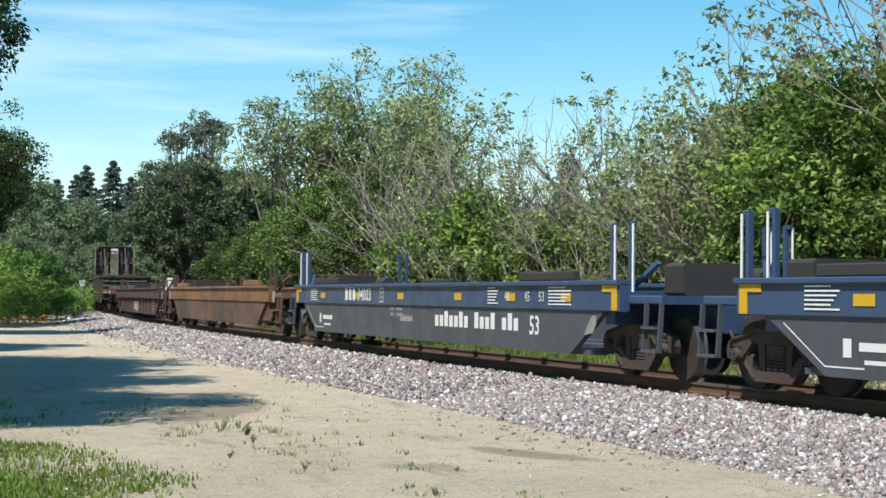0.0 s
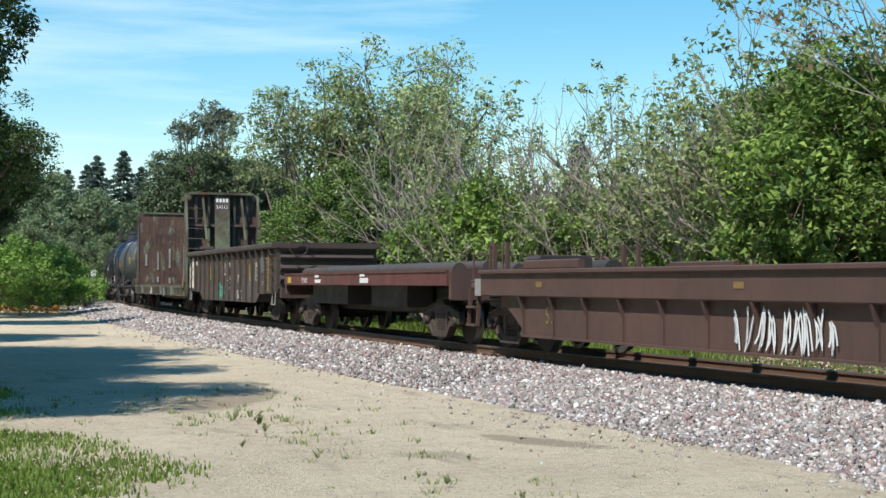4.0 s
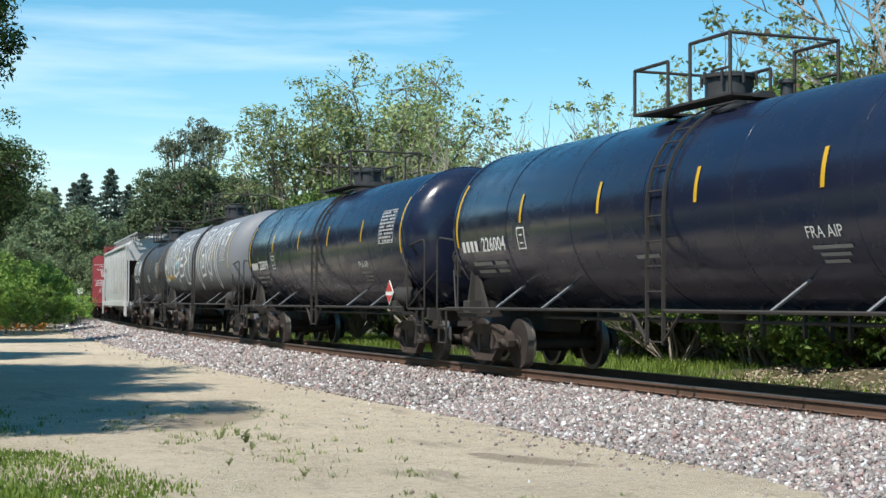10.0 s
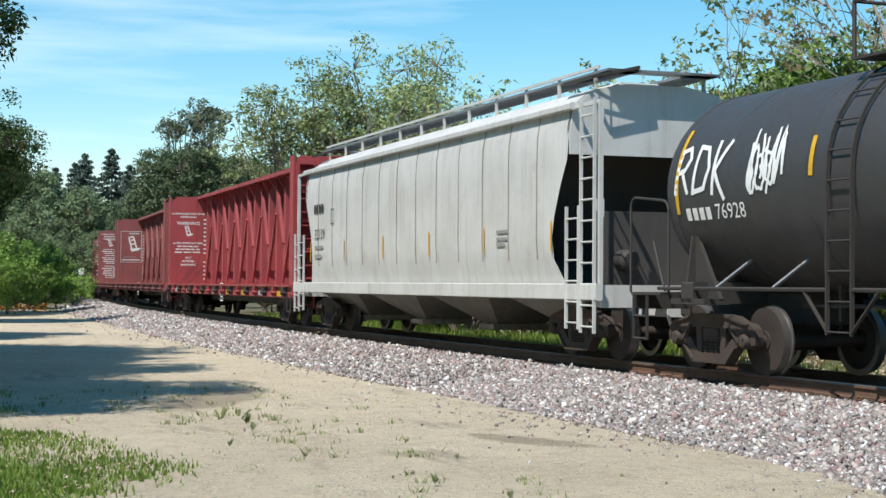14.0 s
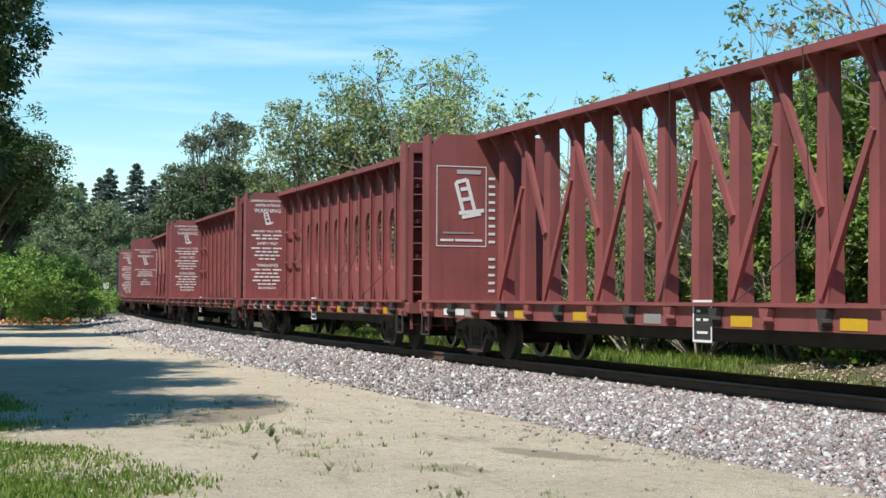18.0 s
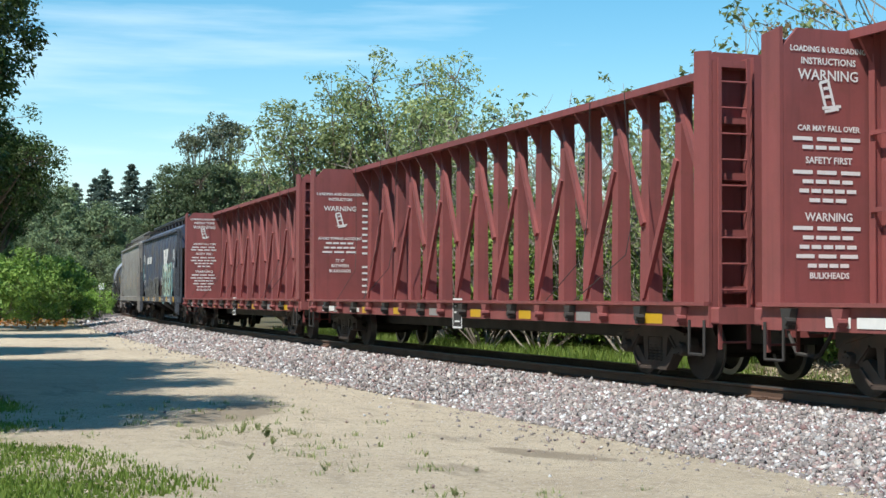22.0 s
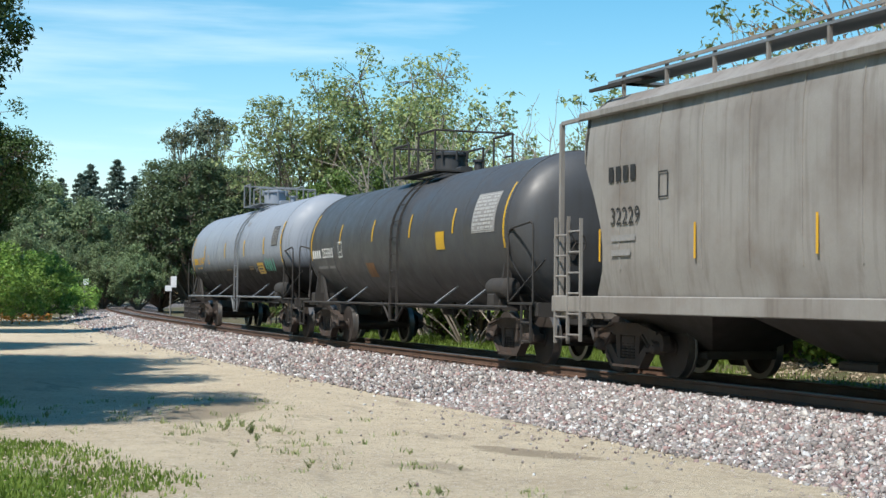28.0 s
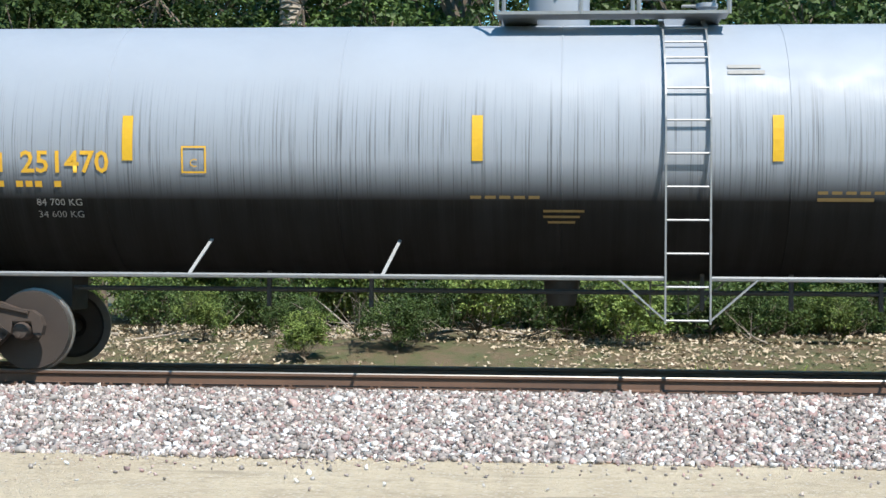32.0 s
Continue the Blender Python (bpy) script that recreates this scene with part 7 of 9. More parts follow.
# ---- gondola ----
def gondola(label, L):
    car = root("gondola_car", label, "gondola car", "cars of the train")
    d, top, W, E = 1.05, 2.32, 1.5, L / 2 - 0.55
    for yy in (-1, 1):
        part("side_wall", Shape().box(-E, E, min(yy * (W - 0.05), yy * W), max(yy * (W - 0.05), yy * W), d - 0.1, top), P_GONDOLA, car)
    for sgn in (-1, 1):
        part("end_wall", Shape().box(min(sgn * E, sgn * (E - 0.06)), max(sgn * E, sgn * (E - 0.06)), -W + 0.05, W - 0.05, d, top), P_GONDOLA, car)
    part("floor_plate", Shape().box(-E, E, -W + 0.05, W - 0.05, d, d + 0.05), P_GONDOLA, car)
    fish = Shape()
    for yy in (-1, 1):
        y0, y1 = sorted((yy * (W + 0.003), yy * (W + 0.012)))
        fish.extrude_y([(-E, d + 0.12), (-E, d - 0.1), (-E + 2.4, d - 0.15), (-E + 3.0, d - 0.42), (E - 3.0, d - 0.42), (E - 2.4, d - 0.15), (E, d - 0.1), (E, d + 0.12)], y0, y1)
    part("side_sill", fish, P_GONDOLA, car)
    ch = Shape()
    for yy in (-1, 1):
        ch.box(-E - 0.05, E + 0.05, min(yy * (W - 0.08), yy * (W + 0.16)), max(yy * (W - 0.08), yy * (W + 0.16)), top - 0.06, top + 0.1, 0.03)
    for sgn in (-1, 1):
        ch.box(min(sgn * E, sgn * (E + 0.16)), max(sgn * E, sgn * (E + 0.16)), -W, W, top - 0.06, top + 0.1, 0.03)
    part("top_chord", ch, P_GONDOLA, car)
    n = 16
    for k in range(n):
        x = -E + 0.5 + (2 * E - 1.0) * k / (n - 1)
        for yy in (-1, 1):
            r = Shape()
            low = d - (0.4 if abs(x) < E - 3.0 else 0.12)
            r.extrude_x([(yy * W, low), (yy * (W + 0.065), low), (yy * (W + 0.065), top - 0.42), (yy * (W + 0.15), top - 0.07), (yy * W, top - 0.07)][::yy], x - 0.02, x + 0.02)
            r.box(x + 0.02, x + 0.1, min(yy * W, yy * (W + 0.065)), max(yy * W, yy * (W + 0.065)), low, top - 0.5)
            part("rib", r, P_GONDOLA, car)
    for sgn in (-1, 1):
        for z in (d + 0.3, d + 0.62, d + 0.94, d + 1.2):
            part("end_rib", Shape().tube((sgn * (E + 0.03), -W + 0.1, z), (sgn * (E + 0.03), W - 0.1, z), 0.1, 8), P_GONDOLA, car, smooth=40)
        for z in range(4) if sgn > 0 else (0, 3):
            er = Shape()
            grab(er, sgn * E - (-0.06 if sgn < 0 else 0.5), d + 0.12 + z * 0.3, 0.44, -W - 0.1, 0.013)
            part("grab_iron", er, P_GONDOLA, car, smooth=40)
        st = Shape().pipe([(sgn * E - sgn * 0.1, -W, d - 0.1), (sgn * E - sgn * 0.1, -W - 0.02, d - 0.45), (sgn * E - sgn * 0.5, -W - 0.02, d - 0.45), (sgn * E - sgn * 0.5, -W, d - 0.1)], 0.02, 5)
        part("sill_step", st, P_FADED, car, smooth=40)
        truck(car, sgn * (L / 2 - 2.2))
        coupler(car, sgn * (L / 2 - 0.5), sgn)
        part("end_sill", Shape().box(min(sgn * E, sgn * (E + 0.25)), max(sgn * E, sgn * (E + 0.25)), -1.4, 1.4, 0.8, d + 0.05, 0.02), P_GONDOLA, car)
    bw = Shape()
    for k in range(12):
        a, c = k * math.pi / 6, (k + 1) * math.pi / 6
        bw.tube((E + 0.28, -0.9 + 0.28 * math.cos(a), 2.3 + 0.28 * math.sin(a)), (E + 0.28, -0.9 + 0.28 * math.cos(c), 2.3 + 0.28 * math.sin(c)), 0.02, 5)
    part("brake_wheel", bw, P_TRUCK, car, smooth=40)
    part("under_frame", Shape().box(-E, E, -0.3, 0.3, 0.6, d, 0.02), P_UNDER, car)
    panel("cream_panel", -E + 0.02, d + 0.0, 0.42, top - d - 0.14, P_CREAM, car, -W - 0.02)
    panel("cream_panel", -E + 0.62, d + 0.0, 0.4, top - d - 0.14, P_CREAM, car, -W - 0.02)
    bars("stencil_block", [(0.08, 0.85 - k * 0.08, 0.2, 0.025) for k in range(4)] + [(0.08, 0.3, 0.2, 0.025), (0.1, 0.24, 0.14, 0.02)], side(-E + 0.05, d - 0.02, -W - 0.03), P_FADED, car)
    part("red_disc", Shape().lathe_y([(-W - 0.032, 0.0), (-W - 0.032, 0.07), (-W - 0.024, 0.07)], -E + 0.84, d + 0.72, 14), P_MAROONSILL, car)
    part("defect_card_box", Shape().box(-E + 0.72, -E + 0.9, -W - 0.06, -W - 0.02, d + 0.36, d + 0.48, 0.008), P_FADED, car)
    y = -W - 0.016
    for x in (-6.62, -3.25, -0.72, 1.36, 4.02, 6.85):
        panel("reflector_strip", x, d + 0.28 if abs(x) < 6 else d - 0.05, 0.09, 0.5 if abs(x) < 6 else 1.1, P_YELLOW, car, y)
    lettering("number", "13", 0.34, side(-5.75, top - 0.72, y), P_WHITE, car)
    owner_mark("owner_mark", car, -6.45, top - 0.42, 3, 0.2, P_WHITE, None, y)
    strokes("white_tag", [[(0.3, 1.0), (0.3, 0.2), (0.0, 0.2), (0.05, 0.35)], [(0.15, 1.0), (0.42, 1.0)]], 0.07, side(-0.5, d + 0.32, y) @ Matrix.Scale(0.75, 4), P_WHITE, car)
    tall_tag = [[(0.5, 1.2), (0.35, 1.25), (0.32, 1.05), (0.5, 0.98), (0.48, 0.8)], [(0.2, 1.05), (0.22, 0.62)], [(0.05, 0.9), (0.42, 0.98)], [(0.06, 0.5), (0.2, 0.86), (0.3, 0.5)], [(0.36, 0.86), (0.36, 0.5)], [(0.52, 0.86), (0.37, 0.66), (0.55, 0.48)], [(0.0, 0.38), (0.56, 0.46)], [(0.14, 0.32), (0.14, 0.02)], [(0.24, 0.3), (0.34, 0.26), (0.32, 0.06), (0.22, 0.08), (0.24, 0.3)], [(0.52, 0.32), (0.4, 0.24), (0.5, 0.14), (0.42, 0.02)]]
    strokes("white_scrawl", tall_tag, 0.045, side(0.15, d - 0.1, y) @ Matrix.Scale(0.95, 4), P_WHITE, car)
    low_tag = [[(0.0, 0.0), (0.06, 0.36), (0.22, 0.3), (0.1, 0.2), (0.26, 0.12), (0.02, 0.02)], [(0.3, 0.02), (0.38, 0.36), (0.5, 0.02)], [(0.3, 0.14), (0.52, 0.18)], [(0.56, 0.34), (0.56, 0.04), (0.78, 0.06)], [(0.7, 0.36), (0.68, 0.1)], [(0.92, 0.34), (0.78, 0.32), (0.8, 0.04), (0.95, 0.04)]]
    strokes("white_scrawl", low_tag, 0.04, side(1.95, d - 0.34, y) @ Matrix.Scale(0.8, 4), P_WHITE, car)
    strokes("white_scrawl", low_tag[:3], 0.035, side(2.05, d + 0.2, y) @ Matrix.Scale(0.75, 4), P_PALE, car)
    strokes("green_scrawl", scribble(15, 1.1, 0.5, 3), 0.08, side(-1.55, d - 0.35, y), P_MINT, car)
    strokes("pale_scrawl", scribble(17, 0.5, 0.8, 2), 0.045, side(3.95, d - 0.3, y), P_HAZE, car)
    strokes("test_frame", [[(0, 0), (0.4, 0), (0.4, 0.52), (0, 0.52), (0, 0)], [(0.0, 0.13), (0.4, 0.13)], [(0.2, 0.13), (0.2, 0.45)], [(0.08, 0.45), (0.34, 0.45)]], 0.025, side(5.0, d + 0.28, y), P_WHITE, car)
    panel("grey_patch", 5.8, d + 0.5, 0.62, 0.56, P_PATCH, car, y)
    for k in range(6):
        bars("stencil_row", [(0.05 * (k % 2), -k * 0.11, 0.26 - 0.04 * (k % 3), 0.035)], side(6.5, d + 0.9, y), P_HAZE, car)
    bars("stencil_row", [(0, 0, 0.36, 0.04)], side(5.95, d + 0.2, y), P_HAZE, car)
    bars("stencil_row", [(0, 0, 0.3, 0.03)], side(5.95, d + 0.13, y), P_HAZE, car)
    car["truck_at"] = L / 2 - 2.2
    return car


# ---- bulkhead flat ----
def bulkhead_flat(label, L):
    car = root("bulkhead_flat_car", label, "flat car", "cars of the train")
    d, W, E, top = 1.12, 1.48, L / 2 - 0.6, 4.86
    part("deck", Shape().box(-E, E, -W, W, d - 0.07, d).box(-E, E, -0.45, 0.45, 0.5, d - 0.07, 0.03), P_BROWN, car)
    for k in range(22):
        x0 = -E + 2 * E * k / 22
        part("deck_plank", Shape().box(x0 + 0.01, x0 + 2 * E / 22 - 0.01, -W + 0.04, W - 0.04, d + 0.002, d + 0.04, 0.01), M_TIE, car)
    for yy in (-1, 1):
        y0, y1 = sorted((yy * W, yy * (W + 0.05)))
        part("side_sill", Shape().box(-E, E, y0, y1, d - 0.42, d - 0.02).box(-E, E, min(yy * W, yy * (W + 0.12)), max(yy * W, yy * (W + 0.12)), d - 0.08, d + 0.0), P_GREEN, car)
    for k in range(19):
        x = -E + 0.75 + (2 * E - 1.5) * k / 18
        pk = Shape()
        for q in (-1, 1):
            pk.extrude_y([(x + q * 0.15, d - 0.03), (x + q * 0.1, d - 0.03), (x + q * 0.06, d - 0.36), (x + q * 0.1, d - 0.36)][::-q], -W - 0.15, -W - 0.05)
        pk.box(x - 0.1, x + 0.1, -W - 0.15, -W - 0.13, d - 0.4, d - 0.24)
        part("stake_pocket", pk, (P_GREEN, P_BULKSIDE, P_GREEN, P_FADED)[k % 4], car)
        # dark sheet put in for the shaded pocket opening; each fifth is ochre
        part("pocket_back", Shape().box(x - 0.1, x + 0.1, -W - 0.062, -W - 0.052, d - 0.34, d - 0.1), P_UNDER if k % 5 else P_OCHRE, car)
        if k % 4 == 1:
            panel("reflector", x + 0.25, d - 0.38, 0.3, 0.14, P_OCHRE, car, -W - 0.056)
    for sgn in (-1, 1):
        i, o = sgn * (E - 0.75), sgn * E
        pl = Shape().extrude_x([(-W, d), (W, d), (W, top - 0.3), (W - 0.2, top), (-W + 0.2, top), (-W, top - 0.3)], min(i, i + sgn * 0.06), max(i, i + sgn * 0.06))
        part("bulkhead_plate", pl, P_BULK, car, "rust-streaked steel bulkhead")
        bend = d + 0.58 * (top - d)
        for y in (-W + 0.03, W - 0.03):
            web = [(i, d - 0.4), (o, d - 0.4), (o, bend), (i + sgn * 0.3, top - 0.1), (i, top - 0.1)]
            part("bulkhead_side", Shape().extrude_y(web, y - 0.03, y + 0.03), P_BULKSIDE, car, "brown bulkhead side plate")
            part("edge_flange", Shape().bar((o, y, d - 0.4), (o, y, bend), 0.1, 0.03).bar((o, y, bend), (i + sgn * 0.3, y, top - 0.1), 0.1, 0.03), P_GREEN, car)
        part("cap_plate", Shape().box(min(i - sgn * 0.05, i + sgn * 0.4), max(i - sgn * 0.05, i + sgn * 0.4), -W + 0.2, W - 0.2, top - 0.06, top + 0.03, 0.015), P_GREEN, car)
        for q in (-1, 1):
            part("cap_corner", Shape().bar((i + sgn * 0.16, q * (W - 0.2), top - 0.02), (i + sgn * 0.16, q * (W + 0.01), top - 0.32), 0.36, 0.04), P_GREEN, car)
        for y in (-1.02, -0.52, 0.52, 1.02):
            part("upright", Shape().box(min(i + sgn * 0.06, i + sgn * 0.22), max(i + sgn * 0.06, i + sgn * 0.22), y - 0.05, y + 0.05, d, top - 0.1), P_BULKSIDE if abs(y) > 0.6 else P_GREEN, car)
        for z in (d + 0.7, d + 1.5, d + 2.4):
            part("cross_girder", Shape().box(min(i + sgn * 0.06, i + sgn * 0.26), max(i + sgn * 0.06, i + sgn * 0.26), -W + 0.07, W - 0.07, z, z + 0.1), P_BULKSIDE, car)
        for y in (-0.78, 0.78):
            part("diagonal_brace", Shape().bar((i + sgn * 0.3, y, top - 0.12), (o - sgn * 0.06, y + 0.12, bend - 0.3), 0.09, 0.04), P_GREEN, car)
        for k in range(8):
            z = d + 0.25 + k * 0.41
            x = o if z < bend else o + (i + sgn * 0.3 - o) * (z - bend) / (top - 0.1 - bend)
            part("ladder_rung", Shape().tube((x, -W + 0.05, z), (x, -0.8, z), 0.014, 5), P_BULKSIDE, car)
        if sgn > 0:
            tilt = math.atan2(0.34, top - 0.2 - d - 0.5)
            m = Matrix.Translation((i + sgn * 0.33, -0.3, top - 0.12)) @ Matrix.Rotation(-tilt, 4, "Y") @ Matrix.Rotation(radians(90), 4, "Z") @ Matrix.Rotation(radians(90), 4, "X")
            part("center_plate", Shape().box(0, 0.6, d - top + 0.5, 0, -0.03, 0), P_GREEN, car, at=m)
            part("number_ground", Shape().box(0.02, 0.58, -0.6, -0.03, 0.001, 0.004), P_BULKSIDE, car, at=m)
            bars("owner_mark", [(0.06 + 0.13 * k, -0.24, 0.09, 0.15) for k in range(4)], m @ Matrix.Translation((0, 0, 0.006)), P_WHITE, car)
            lettering("number", "54113", 0.19, m @ Matrix.Translation((0.06, -0.5, 0.006)), P_WHITE, car)
        for k in range(7):
            st = Shape()
            grab(st, min(i, o) + 0.12, d + 0.1 + k * 0.4, 0.4, -W - 0.08)
            part("grab_iron", st, P_BULK, car, smooth=40)
        # pale repair plates on the load side
        for y, z, h in ((-1.1, d + 1.0, 0.6), (-0.5, d + 0.8, 0.9), (0.1, d + 0.9, 1.0), (0.85, d + 0.3, 1.9), (-0.5, d + 0.15, 0.3), (0.1, d + 0.1, 0.3)):
            x = i - sgn * 0.012
            part("repair_plate", Shape().box(min(x, x - sgn * 0.02), max(x, x - sgn * 0.02), y - 0.05, y + 0.05, z, z + h), P_PALEPLATE, car)
        panel("orange_plate", o - (0.5 if sgn > 0 else -0.1), d - 0.0, 0.4, 0.34, P_OCHRE, car, -W - 0.09)
        truck(car, sgn * (L / 2 - 2.6))
        coupler(car, sgn * (L / 2 - 0.5), sgn)
    strokes("white_scrawl", scribble(21, 0.7, 0.3, 4, False), 0.05, side(-1.8, d - 0.4, -W - 0.16), P_WHITE, car)
    panel("green_patch", 3.4, d - 0.45, 0.42, 0.34, P_FADED, car, -W - 0.16)
    car["truck_at"] = L / 2 - 2.6
    return car


# ---- well car for containers ----
def well_car(label, L, upper, lower, ribs=False, posts=P_UNDER, seed=0):
    car = root("well_car", label, "well car", "cars of the train")
    W, top, low = 1.5, 1.42, 0.3
    E = L / 2 - 0.55
    S = L / 2 - 2.9
    tall = 2.36 if posts is P_BLUE else 1.98
    lip = 0.13 if ribs else 0.04
    for yy in (-1, 1):
        side_m = Shape()
        y0, y1 = sorted((yy * (W - 0.1), yy * W))
        side_m.extrude_y([(-S - 0.6, 0.95), (-S + 0.55, low), (S - 0.55, low), (S + 0.6, 0.95), (S + 0.6, 1.05), (-S - 0.6, 1.05)], y0, y1)
        part("well_side", side_m, lower, car)
    for yy in (-1, 1):
        up = Shape()
        y0, y1 = sorted((yy * (W - 0.12), yy * (W + lip)))
        up.box(-S - 1.3, S + 1.3, y0, y1, 1.0, top, 0.02)
        up.box(-S - 1.3, S + 1.3, min(yy * (W - 0.16), yy * (W + lip + 0.06)), max(yy * (W - 0.16), yy * (W + lip + 0.06)), top - 0.02, top + 0.06, 0.015)
        part("top_rail", up, upper, car)
    part("well_floor", Shape().box(-S, S, -0.25, 0.25, low, low + 0.1).box(-S, S, -W + 0.1, -W + 0.4, low, low + 0.08).box(-S, S, W - 0.4, W - 0.1, low, low + 0.08), lower, car)
    for k in range(9):
        xb = Shape()
        x = -S + 0.6 + (2 * S - 1.2) * k / 8
        xb.box(x - 0.12, x + 0.12, -W + 0.1, W - 0.1, low, low + 0.09)
        part("cross_bearer", xb, lower, car)
    if ribs:
        for k in range(14):
            x = -S + 0.4 + (2 * S - 0.8) * k / 13
            part("rib", Shape().extrude_x([(-W, low + 0.02), (-W, 1.0), (-W - 0.13, 1.0), (-W - 0.035, 0.72), (-W - 0.035, low + 0.02)], x - 0.025, x + 0.025), lower, car)
        part("bottom_angle", Shape().box(-S + 0.5, S - 0.5, -W - 0.09, -W, low, low + 0.035), lower, car)
    for sgn in (-1, 1):
        b = sgn * (S + 0.55)
        e = sgn * E
        part("end_platform", Shape().box(min(b, e), max(b, e), -1.4, 1.4, 1.12, 1.25, 0.02).box(min(b, e), max(b, e), -0.4, 0.4, 0.7, 1.12, 0.03).box(min(b, b + sgn * 0.3), max(b, b + sgn * 0.3), -W + 0.1, W - 0.1, 0.8, 1.3), upper, car)
        for yy in (-1, 1):
            for dx in (0.15, 0.75):
                x = b + sgn * dx
                part("guide_post", Shape().bar((x, yy * 1.35, 1.2), (x, yy * 1.35, tall), 0.07, 0.08).box(min(x, x + sgn * 0.14), max(x, x + sgn * 0.14), yy * 1.35 - 0.03, yy * 1.35 + 0.03, tall - 0.06, tall + 0.01, 0.01), posts, car)
                part("guide_face", Shape().tube((x + sgn * 0.12, yy * 1.39, 1.3), (x + sgn * 0.12, yy * 1.39, tall - 0.03), 0.02, 6), P_WHITE if posts is P_BLUE else P_BROWN, car)
            part("guide_brace", Shape().bar((b + sgn * 0.3, yy * 1.3, 1.2), (b + sgn * 0.95, yy * 1.0, 1.75), 0.07, 0.07), posts, car)
        for yy in (-1, 1):
            rl = Shape()
            rl.bar((e, yy * 1.45, 0.42), (e, yy * 1.4, 1.15), 0.07, 0.03).bar((e - sgn * 0.45, yy * 1.45, 0.42), (e - sgn * 0.45, yy * 1.4, 1.15), 0.07, 0.03)
            for z in (0.44, 0.78):
                rl.box(min(e, e - sgn * 0.45), max(e, e - sgn * 0.45), yy * 1.45 - 0.06, yy * 1.45 + 0.06, z - 0.02, z + 0.02)
            part("end_step", rl, lower, car)
        bx = Shape().box(min(b + sgn * 0.4, b + sgn * 1.0), max(b + sgn * 0.4, b + sgn * 1.0), -0.6, 0.5, 1.25, 1.75, 0.05)
        bx.lathe_x([(min(b + sgn * 0.3, b + sgn * 1.0), 0.2), (max(b + sgn * 0.3, b + sgn * 1.0), 0.2)], 1.5, 12, 0.9)
        part("brake_gear", bx, P_UNDER, car, smooth=40)
        if posts is not P_BLUE:
            # crossover walk, hand rails and valves of the older cars
            part("end_walk", Shape().box(min(e - sgn * 0.5, e), max(e - sgn * 0.5, e), -1.4, 1.4, 1.27, 1.31), posts, car)
            part("hand_rail", Shape().pipe([(e, -1.35, 1.3), (e, -1.35, 1.78), (e, 1.35, 1.78), (e, 1.35, 1.3)], 0.018, 5), posts, car, smooth=40)
            part("brake_cylinder", Shape().lathe_x([(-0.32, 0.0), (-0.32, 0.13), (0.24, 0.13), (0.32, 0.05), (0.32, 0.0)], 0.92, 14, -1.12), P_UNDER, car, smooth=40, at=Matrix.Translation((b + sgn * 0.95, 0, 0)))
            part("brake_rod", Shape().tube((b + sgn * 0.4, -1.3, 0.98), (e, -1.3, 0.86), 0.02, 6), P_UNDER, car)
            part("air_pipe", Shape().pipe([(b + sgn * 0.1, -1.42, 1.08), (b + sgn * 0.5, -1.44, 1.0), (b + sgn * 1.1, -1.44, 1.02), (e, -1.3, 1.1)], 0.016, 5), posts, car, smooth=40)
            panel("data_plate", b + sgn * 1.2 - 0.17, 1.0, 0.34, 0.32, P_FADED, car, -1.5)
        truck(car, sgn * (L / 2 - 1.85))
        coupler(car, sgn * (L / 2 - 0.5), sgn)
    for yy in (-1, 1):
        y0, y1 = sorted((yy * (W - 0.1), yy * (W + 0.02)))
        for sgn in (-1, 1):
            ramp = Shape()
            ramp.box(min(sgn * (S - 0.4), sgn * (S - 2.6)), max(sgn * (S - 0.4), sgn * (S - 2.6)), y0, y1, top + 0.06, top + 0.22, 0.02)
            part("container_guide", ramp, upper if posts is not P_BLUE else P_UNDER, car)
    y = -W - lip - 0.01
    for q in (-0.86, -0.5, -0.12, 0.3, 0.62, 0.9):
        if posts is P_BLUE:
            panel("reflector", q * S, 1.14, 0.4, 0.14, P_YELLOW, car, y)
        elif q in (-0.86, -0.12, 0.62):
            panel("reflector", q * S, 1.17, 0.26, 0.09, P_DIMGOLD, car, y)
    car["truck_at"] = L / 2 - 1.85
    return car, S, y


